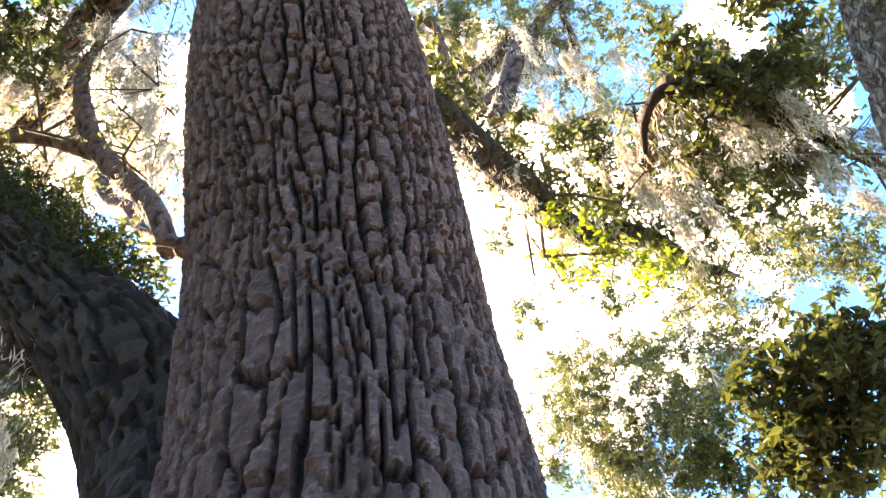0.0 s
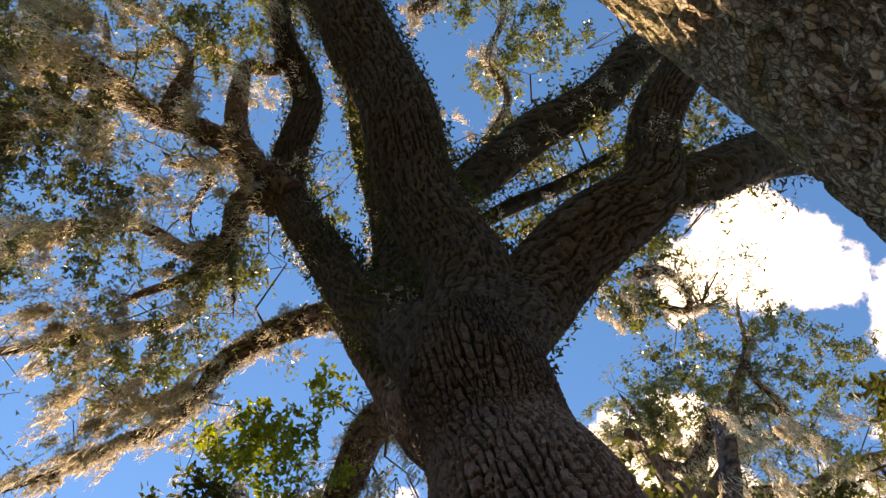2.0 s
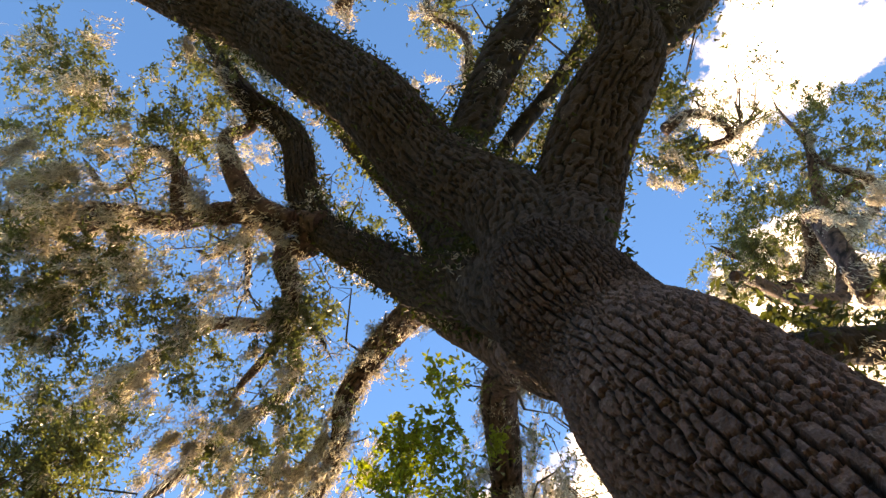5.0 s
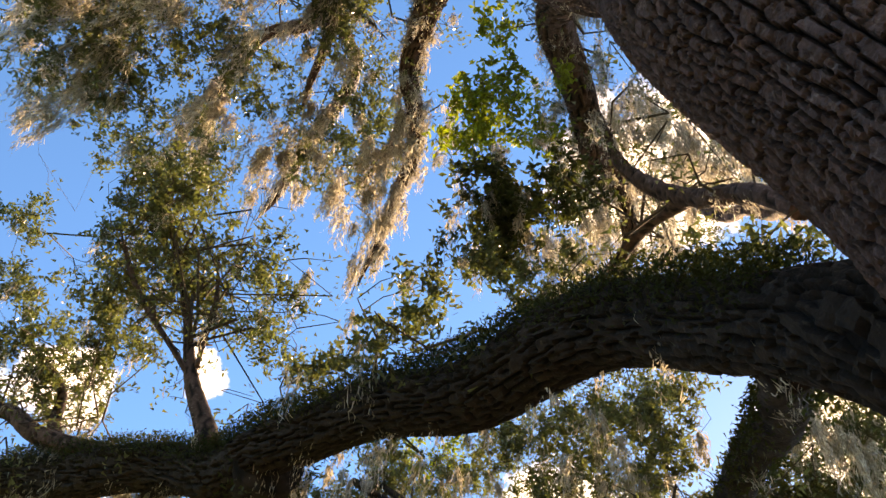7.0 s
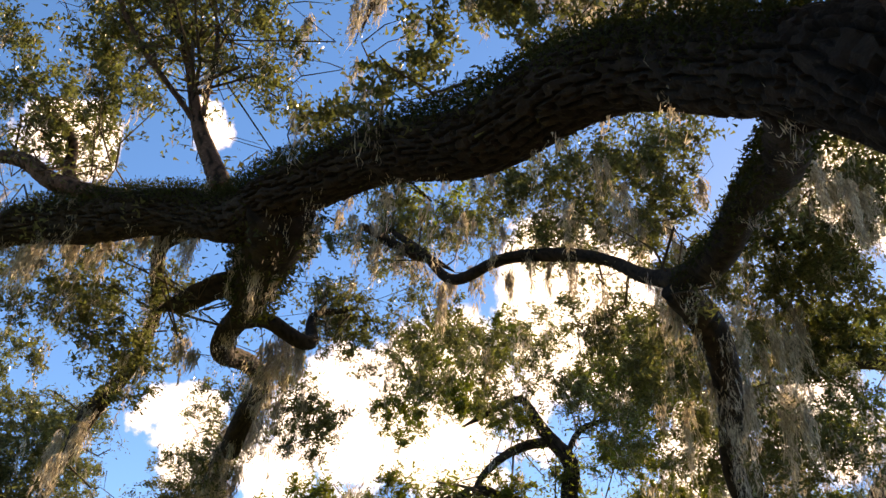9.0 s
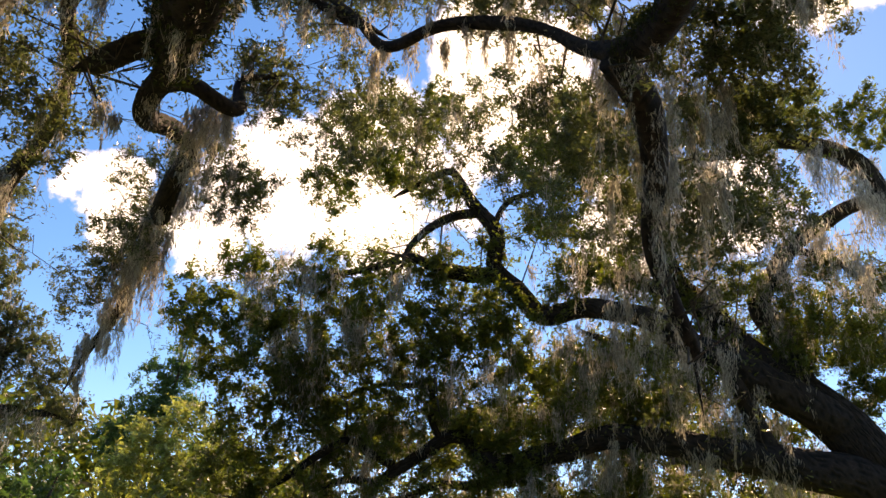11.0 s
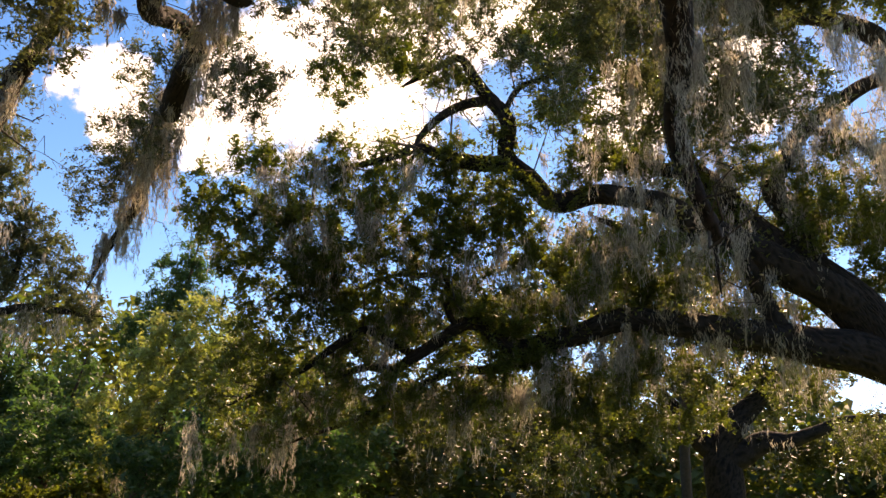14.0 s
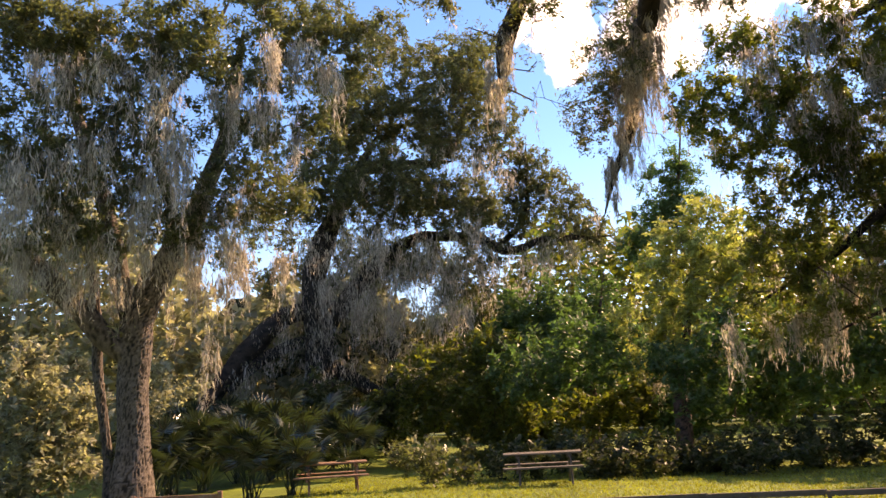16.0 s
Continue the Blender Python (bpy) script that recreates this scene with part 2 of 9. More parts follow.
    colour = over(colour, dark.outputs[0], 0.0, 1.0, 0.3, (0.028, 0.02, 0.015))
    L(colour, b.inputs["Base Color"])
    height = nt.nodes.new("ShaderNodeMath")
    height.operation = "MULTIPLY_ADD"
    L(noise(60.0, 6.0).outputs["Fac"], height.inputs[0])
    height.inputs[1].default_value = 0.5
    rise = nt.nodes.new("ShaderNodeMapRange")
    rise.inputs[1].default_value, rise.inputs[2].default_value = 0.0, 0.16
    L(edge.outputs["Distance"], rise.inputs[0])
    L(rise.outputs[0], height.inputs[2])
    bump = nt.nodes.new("ShaderNodeBump")
    bump.inputs["Strength"].default_value, bump.inputs["Distance"].default_value = 1.0, 0.02
    L(height.outputs[0], bump.inputs["Height"])
    L(bump.outputs[0], b.inputs["Normal"])
    return m


BARK = material("oak_bark", (0.145, 0.09, 0.078), 0.92, 0.5, 26.0, 0.006, 110.0, (0.28, 0.205, 0.178), 34.0, 0.55, crevice=(0.012, 0.008, 0.007), shadowed=(0.30, 0.32, 0.32))
# oak bark again for the upper limbs, their shade put into the colour
LIMB_BARK = material("shaded_limb_bark", (0.05, 0.035, 0.028), 0.92, 0.5, 26.0, 0.006, 110.0, (0.16, 0.13, 0.105), 30.0, 0.60, crevice=(0.010, 0.0075, 0.006))
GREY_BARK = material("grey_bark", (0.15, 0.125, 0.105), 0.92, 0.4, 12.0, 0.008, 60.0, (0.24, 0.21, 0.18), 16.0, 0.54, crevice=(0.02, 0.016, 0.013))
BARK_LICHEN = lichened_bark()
# darkest copy of the oak bark: the shade of backlit limbs is in its colour
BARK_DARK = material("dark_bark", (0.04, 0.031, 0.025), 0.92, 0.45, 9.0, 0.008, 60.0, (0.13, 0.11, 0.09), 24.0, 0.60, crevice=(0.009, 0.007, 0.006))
TWIG = material("twig_bark", (0.085, 0.068, 0.052), 0.9, 0.35, 14.0)
OAK_LEAF = material("oak_leaf", (0.085, 0.096, 0.054), 0.36, 0.3, 1.5, translucent=0.42, through_colour=(1.9, 2.0, 1.0), island=0.45, spec=0.6)
FAR_LEAF = material("backlit_oak_leaf", (0.085, 0.105, 0.036), 0.42, 0.4, 0.5, translucent=0.45, through_colour=(2.4, 2.4, 0.8), island=0.45, spec=0.5)
FRESH_LEAF = material("fresh_leaf", (0.115, 0.145, 0.035), 0.42, 0.25, 3.0, translucent=0.5, through_colour=(2.4, 2.5, 0.8), island=0.35, spec=0.5)
YELLOW_LEAF = material("yellowing_leaf", (0.27, 0.29, 0.11), 0.5, 0.35, 0.7, translucent=0.45, through_colour=(1.7, 1.8, 1.0), island=0.35, spec=0.4)
# sunlight on thicket and woods is put into this paler leaf colour
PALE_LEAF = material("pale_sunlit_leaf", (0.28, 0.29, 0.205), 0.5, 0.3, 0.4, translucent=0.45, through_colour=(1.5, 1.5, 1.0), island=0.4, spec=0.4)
# shade of understorey and shaded foliage, put into a darker leaf colour
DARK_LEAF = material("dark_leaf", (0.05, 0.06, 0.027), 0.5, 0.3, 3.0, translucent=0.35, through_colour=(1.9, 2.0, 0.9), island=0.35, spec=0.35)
PINE_LEAF = material("conifer_needles", (0.06, 0.11, 0.055), 0.5, 0.3, 3.0, translucent=0.35, through_colour=(2.2, 2.6, 1.0), island=0.3)
MOSS = material("spanish_moss", (0.42, 0.39, 0.335), 0.95, 0.3, 1.3, translucent=0.5, through_colour=(1.3, 1.28, 1.2), island=0.42, spec=0.1)
PALM = material("palmetto_frond", (0.034, 0.05, 0.032), 0.32, 0.3, 3.0, translucent=0.15, through_colour=(1.8, 2.0, 0.9), island=0.4, spec=0.6)
FERN = material("resurrection_fern", (0.032, 0.042, 0.016), 0.6, 0.3, 4.0, translucent=0.3, through_colour=(2.0, 2.0, 0.8), island=0.35)
GRASS = material("lawn_grass", (0.105, 0.15, 0.02), 0.8, 0.35, 0.7, 0.03, 25.0, (0.10, 0.095, 0.035), 0.22, 0.6)
BLADE = material("grass_blade", (0.20, 0.215, 0.055), 0.6, 0.3, 0.6, translucent=0.4, through_colour=(1.8, 1.9, 0.7), island=0.35)
# the drive's colour is darkened in place of tree shade
SAND = material("sandy_drive", (0.12, 0.105, 0.085), 0.95, 0.3, 2.0, 0.02, 30.0, (0.06, 0.048, 0.036), 0.9, 0.5)
TIMBER = material("weathered_timber", (0.19, 0.11, 0.075), 0.85, 0.35, 6.0, 0.004, 50.0, (0.26, 0.20, 0.16), 4.0, 0.55)
GREY_TIMBER = material("grey_timber", (0.115, 0.10, 0.085), 0.85, 0.3, 6.0, 0.004, 50.0)
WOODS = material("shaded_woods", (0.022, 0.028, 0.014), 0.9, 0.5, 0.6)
LITTER = material("leaf_litter", (0.155, 0.118, 0.086), 0.95, 0.5, 14.0, 0.02, 40.0, (0.13, 0.095, 0.068), 3.0, 0.52)
METAL = material("painted_metal", (0.04, 0.045, 0.045), 0.5, 0.2, 5.0)


# ---------- mesh helpers ----------
def mesh_object(name, verts, quads, mat, parent=None, label="", smooth=False, tris=None):
    me = bpy.data.meshes.new(name)
    v = np.asarray(verts, dtype=np.float32).reshape(-1, 3)
    q = np.asarray(quads, dtype=np.int32).reshape(-1, 4)
    t = np.asarray(tris if tris is not None else [], dtype=np.int32).reshape(-1, 3)
    me.vertices.add(len(v))
    me.vertices.foreach_set("co", v.ravel())
    me.loops.add(q.size + t.size)
    me.loops.foreach_set("vertex_index", np.concatenate([q.ravel(), t.ravel()]).astype(np.int32))
    me.polygons.add(len(q) + len(t))
    starts = np.concatenate([np.arange(len(q)) * 4, len(q) * 4 + np.arange(len(t)) * 3]).astype(np.int32)
    me.polygons.foreach_set("loop_start", starts)
    me.polygons.foreach_set("use_smooth", np.full(len(q) + len(t), smooth, dtype=bool))
    me.update(calc_edges=True)
    me.materials.append(mat)
    ob = new(name, me)
    if parent is not None:
        ob.parent = parent
    if label:
        ob["label"] = label
    return ob


def thing(name, label, category, group="", kind="", at=(0, 0, 0), grounded=False):
    ob = new(name)
    ob.location = (at[0], at[1], at[2] + (ground_z(at[0], at[1]) + 0.03 if grounded else 0))
    ob.empty_display_size = 0.2
    return tagged(ob, label, category, group, kind)


def spline(points, step):
    """Points (x, y, z, r) along a smooth curve, about step metres apart."""
    p = np.asarray(points, dtype=float)
    p = np.vstack([2 * p[0] - p[1], p, 2 * p[-1] - p[-2]])
    out = []
    for i in range(1, len(p) - 2):
        a, b, c, d = p[i - 1:i + 3]
        n = max(1, int(np.linalg.norm(c[:3] - b[:3]) / step))
        for u in np.arange(n) / n:
            out.append(0.5 * (2 * b + (c - a) * u + (2 * a - 5 * b + 4 * c - d) * u * u + (3 * b - a - 3 * c + d) * u ** 3))
    out.append(p[-2])
    out = np.array(out)
    out[:, 3] = np.maximum(out[:, 3], 0.002)
    return out


def frames_along(c):
    t = np.gradient(c, axis=0)
    t /= np.linalg.norm(t, axis=1, keepdims=True) + 1e-12
    ref = np.array([1.0, 0, 0]) if abs(t[0][0]) < 0.8 else np.array([0, 1.0, 0])
    n = np.empty_like(t)
    cur = np.cross(t[0], ref)
    for i in range(len(t)):
        cur = cur - t[i] * np.dot(cur, t[i])
        cur /= np.linalg.norm(cur) + 1e-12
        n[i] = cur
    return t, n, np.cross(t, n)


def hash2(ix, iy, k):
    h = np.sin(ix * 127.1 + iy * 311.7 + k * 74.7) * 43758.5453
    return h - np.floor(h)


def smooth(e0, e1, x):
    t = np.clip((x - e0) / (e1 - e0), 0, 1)
    return t * t * (3 - 2 * t)


def ground_z(x, y):
    """The clearing's ground: it falls away gently from the great oak."""
    r = np.hypot(x, y)
    return 0.05 * np.sin(x * 0.4) * np.sin(y * 0.33) * np.clip(r / 10, 0, 1) - 0.05 - 0.38 * smooth(6, 26, r)


def plates(u, v, nu, size_v, seed=0):
    """Height and tone (0..1) of furrowed oak bark: wandering upright fissures cut into blocks by shallower cross cracks.
    u runs once round, in nu columns; v is in metres along."""
    ang = 2 * math.pi * u
    y = v / size_v
    k1, k2, k3 = max(1, round(nu / 9)), max(1, round(nu / 5)), max(1, round(nu / 2.3))
    x = u * nu + 0.34 * np.sin(k1 * ang + 5.1 * v + seed) + 0.26 * np.sin(k2 * ang - 9.1 * v + 1.3) + 0.09 * np.sin(k3 * ang + 27.0 * v) + 0.3 * np.sin(4.0 * v + 3 * ang)
    col = np.floor(x)
    fx = x - col
    wc = np.mod(col, nu)
    yy = y * (0.6 + 0.8 * hash2(wc, 0 * wc, 7)) + 9 * hash2(wc, 0 * wc, 4) + 0.06 * np.sin(k3 * ang * 2 + 5 * y) + 0.30 * (fx - 0.5) * np.sin(wc * 2.3)
    row = np.floor(yy)
    fy = yy - row
    b0 = 0.30 * (hash2(wc, row, 1) - 0.5) + 0.15
    b1 = 1 + 0.30 * (hash2(wc, row + 1, 1) - 0.5) + 0.15
    low = fy < b0
    cell_row = np.where(low, row - 1, row)
    dy = np.minimum(np.abs(fy - b0), np.abs(b1 - fy))
    tone = hash2(wc, cell_row, 3)
    side = np.mod(np.where(fx < 0.5, col, col + 1), nu)
    dx = np.minimum(fx, 1 - fx)
    # fissures open and close along their length
    gap = 0.09 + 0.10 * (0.5 + 0.5 * np.sin(y * 2.3 + side * 12.9 + np.sin(y * 1.1 + side * 4.1))) + 0.02 * np.sin(y * 17 + side)
    h = smooth(0.3, 1.0, dx / gap)
    cross = 0.35 + 0.55 * hash2(wc, row, 6)
    h = np.minimum(h, 1 - cross * (1 - smooth(0.02, 0.12, dy)))
    # some blocks are split again by a narrow fissure
    split = (hash2(wc, cell_row, 8) > 0.7) * (1 - smooth(0.0, 0.10, np.abs(fx - 0.35 - 0.3 * hash2(wc, cell_row, 9) - 0.06 * np.sin(y * 13))))
    h = h * (1 - 0.6 * split)
    tilt = 0.10 * (fx - 0.5) * np.sin(tone * 40) + 0.14 * (fy - 0.5)
    body = 0.86 + 0.14 * tone + tilt + 0.05 * np.sin(fx * 9 + tone * 20 + y * 6) * np.sin(y * 17 + wc)
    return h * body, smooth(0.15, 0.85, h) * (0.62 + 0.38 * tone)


def limb_mesh(name, points, mat, parent, label="", cell=0.03, relief=0.02, plate_w=0.042, plate_v=0.085, lumps=0.05, seed=0, cell_round=0.0, long_foot=0.0):
    """A tapering limb along points (x, y, z, r), with plated bark in relief; long_foot draws the plates out towards the start."""
    if points[0][2] == 0:
        # the foot stands in the soil
        x, y, z, foot = points[0]
        points = [(x, y, -0.7, foot * 1.05)] + list(points)
    s = spline(points, cell)
    c, r = s[:, :3], s[:, 3]
    n_round = int(np.clip(2 * math.pi * r.max() / (cell_round or cell), 7, 460))
    t, n, b = frames_along(c)
    along = np.concatenate([[0], np.cumsum(np.linalg.norm(np.diff(c, axis=0), axis=1))]) + seed * 3.7
    if name == "limb":
        # old oak limbs never run quite straight
        c = c + np.minimum(r * 0.4, 0.026)[:, None] * (np.sin(along * 4.3 + seed)[:, None] * n + np.sin(along * 3.1 + 2.0 * seed)[:, None] * b)
        lumps = lumps * (1.6 if r.max() < 0.15 else 1.0)
    u = np.arange(n_round) / n_round
    U, V = np.meshgrid(u, along)
    ang = 2 * math.pi * U
    R = r[:, None] * (1 + lumps * (np.sin(2 * ang + V * 1.3 + seed) * 0.6 + np.sin(3 * ang - V * 2.1 + seed * 2) * 0.4)
                      + lumps * 0.8 * np.sin(V * 2.7 + seed) * np.sin(ang + V * 0.7))
    if relief > 0:
        nu = max(6, int(round(2 * math.pi * np.median(r) / plate_w)))
        step = np.diff(along, prepend=along[0])
        drawn = along[0] + np.cumsum(step / (1 + long_foot * (1 - smooth(0.3, 1.9, along - along[0]))))
        h, tint = plates(U, np.broadcast_to(drawn[:, None], V.shape), nu, plate_v, seed)
        ci, ri = np.meshgrid(np.arange(n_round), np.arange(len(along)))
        fine = 0.16 * (hash2(ci, ri, 2.7) - 0.5) + 0.10 * (hash2(ci // 3, ri // 3, 5.1) - 0.5)
        R = R + relief * (h - 0.6 + fine) * np.clip(r[:, None] / 0.12, 0.25, 1)
    pts = c[:, None, :] + R[:, :, None] * (np.cos(ang)[:, :, None] * n[:, None, :] + np.sin(ang)[:, :, None] * b[:, None, :])
    rows, cols = pts.shape[:2]
    i, j = np.meshgrid(np.arange(rows - 1), np.arange(cols), indexing="ij")
    q = np.stack([i * cols + j, i * cols + (j + 1) % cols, (i + 1) * cols + (j + 1) % cols, (i + 1) * cols + j], -1).reshape(-1, 4)
    verts = np.vstack([pts.reshape(-1, 3), c[:1], c[-1:]])
    j = np.arange(cols)
    last = (rows - 1) * cols
    caps = np.vstack([np.stack([np.full(cols, rows * cols), (j + 1) % cols, j], -1),
                      np.stack([np.full(cols, rows * cols + 1), last + j, last + (j + 1) % cols], -1)])
    ob = mesh_object(name, verts - np.array(parent.location), q, mat, parent, label, smooth=relief < 0.02, tris=caps)
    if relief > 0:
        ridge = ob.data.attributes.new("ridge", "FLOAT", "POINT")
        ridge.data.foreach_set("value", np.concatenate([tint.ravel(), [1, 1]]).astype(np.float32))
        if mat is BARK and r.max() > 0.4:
            # painted shade: the colour darkens with height towards the crotch
            shade_by_height = ob.data.attributes.new("shadowed", "FLOAT", "POINT")
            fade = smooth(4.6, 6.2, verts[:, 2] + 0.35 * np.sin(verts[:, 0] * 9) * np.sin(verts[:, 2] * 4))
            shade_by_height.data.foreach_set("value", fade.astype(np.float32))
    return ob, s


# ---------- foliage ----------
RNG = np.random.default_rng(7)


def unit(n):
    v = RNG.normal(size=(n, 3))
    return v / (np.linalg.norm(v, axis=1, keepdims=True) + 1e-9)


def leaf_quads(centres, size, width=0.42, up=0.5, fold=0.25, droop=0.2):
    """One folded leaf blade (a diamond) at each centre."""
    n = len(centres)
    axis = unit(n)
    axis[:, 2] = axis[:, 2] * 0.7 - droop
    axis /= np.linalg.norm(axis, axis=1, keepdims=True)
    nor = unit(n)
    nor[:, 2] = np.abs(nor[:, 2]) + up
    side = np.cross(axis, nor)
    side /= np.linalg.norm(side, axis=1, keepdims=True) + 1e-9
    nor = np.cross(side, axis)
    L = size * RNG.uniform(0.65, 1.3, (n, 1))
    a = centres - axis * L * 0.5
    d = centres + axis * L * 0.5
    l = centres + side * L * width * 0.5 + nor * L * fold * width - axis * L * 0.05
    r = centres - side * L * width * 0.5 + nor * L * fold * width - axis * L * 0.05
    v = np.stack([a, l, d, r], 1).reshape(-1, 3)
    return v


def slim(v):
    """The same leaves as one pointed triangle each."""
    p = v.reshape(-1, 4, 3)
    half = (p[:, 1] - p[:, 3]) * 0.5
    return np.stack([p[:, 0] + half, p[:, 2], p[:, 0] - half], 1).reshape(-1, 3)


def quads_of(v):
    return np.arange(len(v)).reshape(-1, 4)


def moss_strands(tops, lengths, pull, width=0.006, bits=3, curl=0.02):
    """Thin curling ribbons that hang from tops, drawn together towards pull (x, y offsets) as they fall."""
    n = len(tops)
    side = unit(n)
    side[:, 2] = 0
    side /= np.linalg.norm(side, axis=1, keepdims=True) + 1e-9
    w = width * RNG.uniform(0.5, 1.5, (n, 1))
    rows = []
    for k in range(bits + 1):
        f = k / bits
        c = tops + pull * f + RNG.normal(size=(n, 3)) * (curl if k else 0.0)
        c[:, 2] = tops[:, 2] - lengths * f
        ww = w * (0.6, 1.0, 0.8, 0.12)[k]
        rows += [c - side * ww, c + side * ww]
    v = np.stack(rows, 1)
    base = np.arange(n)[:, None] * (2 * bits + 2)
    q = np.concatenate([base + np.array([[2 * k, 2 * k + 1, 2 * k + 3, 2 * k + 2]]) for k in range(bits)], 1)
    return v.reshape(-1, 3), q.reshape(-1, 4)


ROUND = {}
for sides in (3, 4, 5):
    turn = 2 * math.pi * np.arange(sides) / sides
    k = np.arange(sides)
    ROUND[sides] = (np.cos(turn), np.sin(turn), np.stack([k, (k + 1) % sides, (k + 1) % sides + sides, k + sides], -1))


class Growth:
    """Collects a tree's skeleton, then grows twigs, leaves and moss on it."""

    def __init__(self):
        self.nodes = np.zeros((0, 4))
        self.tube_v, self.tube_q, self.count = [], [], 0
        self.leaf = []
        self.moss_v, self.moss_q, self.moss_count = [], [], 0

    def add_skeleton(self, s):
        self.nodes = np.vstack([self.nodes, s[::4]])

    def tube(self, points, sides=4):
        """A thin crooked twig straight through its points."""
        s = np.array(points)
        d = s[-1, :3] - s[0, :3]
        ref = (0.0, 0.0, 1.0) if abs(d[2]) < 0.7 * math.sqrt(d @ d) else (1.0, 0.0, 0.0)
        n = np.array((d[1] * ref[2] - d[2] * ref[1], d[2] * ref[0] - d[0] * ref[2], d[0] * ref[1] - d[1] * ref[0]))
        n /= math.sqrt(n @ n) + 1e-9
        b = np.array((d[1] * n[2] - d[2] * n[1], d[2] * n[0] - d[0] * n[2], d[0] * n[1] - d[1] * n[0]))
        b /= math.sqrt(b @ b) + 1e-9
        ca, sa, faces = ROUND[sides]
        ring = s[:, None, :3] + s[:, 3][:, None, None] * (ca[None, :, None] * n + sa[None, :, None] * b)
        q = (np.arange(len(s) - 1)[:, None, None] * sides + faces[None]).reshape(-1, 4)
        self.tube_v.append(ring.reshape(-1, 3))
        self.tube_q.append(q + self.count)
        self.count += len(s) * sides
        return s

    def branch_to(self, target, wobble=0.16, thick=1.0, sides=5):
        """A crooked branch from the nearest wood to the target."""
        target = np.asarray(target, float)
        d = self.nodes[:, :3] - target
        p = self.nodes[int(np.argmin(np.einsum("ij,ij->i", d, d)))]
        length = np.linalg.norm(target - p[:3])
        if length < 0.06:
            return
        r0 = min(p[3] * 0.75, (0.006 + 0.010 * length) * thick)
        k = 3 if length < 0.7 else 6
        f = np.linspace(0, 1, k + 1)[:, None]
        bend = RNG.normal(size=(k + 1, 3)) * wobble * 0.35 * length / math.sqrt(k) + RNG.normal(size=3) * wobble * 0.7 * length
        pts = np.hstack([p[:3] + (target - p[:3]) * f + bend * np.abs(np.sin(math.pi * f)) ** 0.8, r0 * (1 - f) + 0.003 * thick * f])
        s = self.tube(pts, sides)
        self.nodes = np.vstack([self.nodes, s[1::2]])

    def foliage(self, blobs, cover=1.2, leaf=0.06, clump=0.17, wobble=0.16, thick=1.0, flat=0.8, width=0.45, sides=3):
        """Blobs (x, y, z, radius[, density]) of leafy twigs; cover: how many leaves deep a blob is."""
        for bl in blobs:
            c, r = np.array(bl[:3]), bl[3]
            dens = bl[4] if len(bl) > 4 else 1.0
            total = cover * dens * math.pi * r * r / (leaf * leaf * width * 0.27)
            n = int(np.clip(2.4 * dens * (r / clump) ** 2, 5, 80))
            p = c + unit(n) * r * (RNG.uniform(0.03, 1, (n, 1)) ** 0.45) * np.array([1, 1, flat])
            order = np.argsort(np.linalg.norm(p - c, axis=1))
            self.branch_to(c, wobble, thick, sides + 1)
            for q in p[order]:
                self.branch_to(q, wobble, thick * 0.8, sides)
                m = RNG.poisson(total / n * RNG.uniform(0.5, 1.5))
                if m:
                    # leaves lie along a few little shoots at each twig's end
                    shoots = unit(5) * clump * 1.35
                    pick = RNG.integers(0, 5, m)
                    f = RNG.uniform(-0.1, 1.0, (m, 1))
                    self.leaf.append(leaf_quads(q + shoots[pick] * f + RNG.normal(size=(m, 3)) * clump * 0.17, leaf, width))

    def spray(self, s, n, reach, leaf=0.05, per=22, start=0.35):
        """Crooked side twigs along the outer part of a limb, tipped with leaves."""
        for _ in range(n):
            p = s[RNG.integers(int(len(s) * start), len(s))]
            d = unit(1)[0]
            d[2] = d[2] * 0.7 + 0.1
            length = reach * RNG.uniform(0.35, 1.0)
            r0 = min(p[3] * 0.6, 0.006 + 0.011 * length)
            pts = [(*(p[:3] + d * length * f + RNG.normal(size=3) * 0.16 * length * (f > 0)), r0 * (1 - 0.75 * f)) for f in (0, 0.3, 0.55, 0.8, 1.0)]
            t = self.tube(pts, 4)
            self.nodes = np.vstack([self.nodes, t[1:]])
            for k in range(2):
                q = t[RNG.integers(2, len(t)), :3]
                e = q + unit(1)[0] * length * 0.3
                self.tube([(*q, r0 * 0.3), (*((q + e) / 2 + RNG.normal(size=3) * 0.04 * length), r0 * 0.25), (*e, 0.002)], 3)
                m = RNG.poisson(per * RNG.uniform(0.3, 1.4))
                if m:
                    self.leaf.append(leaf_quads(e + RNG.normal(size=(m, 3)) * leaf * 1.5, leaf, 0.45))

    def drape(self, amount, length=(0.25, 0.9), width=0.006, strands=22, min_r=0.0, max_r=9.0):
        """Moss on the wood: tufts at random nodes."""
        idx = np.where((self.nodes[:, 3] >= min_r) & (self.nodes[:, 3] <= max_r))[0]
        for i in RNG.choice(idx, amount):
            self.tuft(self.nodes[i][:3] - np.array([0, 0, self.nodes[i][3] * 0.95]), RNG.uniform(*length) ** 1.3, strands, width, 0.03 + self.nodes[i][3] * 0.22)

    def tuft(self, top, length, strands=24, width=0.005, radius=0.07):
        """One beard: a few locks of short curling strands, each lock dense at its root and drawn out to a ragged point."""
        n = max(8, int(strands * RNG.uniform(0.7, 1.3)))
        k = max(2, int(2 + radius / 0.03))
        root = RNG.normal(size=(k, 3)) * radius * np.array([0.85, 0.85, 0.45])
        lean = RNG.normal(size=(k, 3)) * 0.05 * length - root * 0.45
        span = length * RNG.uniform(0.35, 1.0, k)
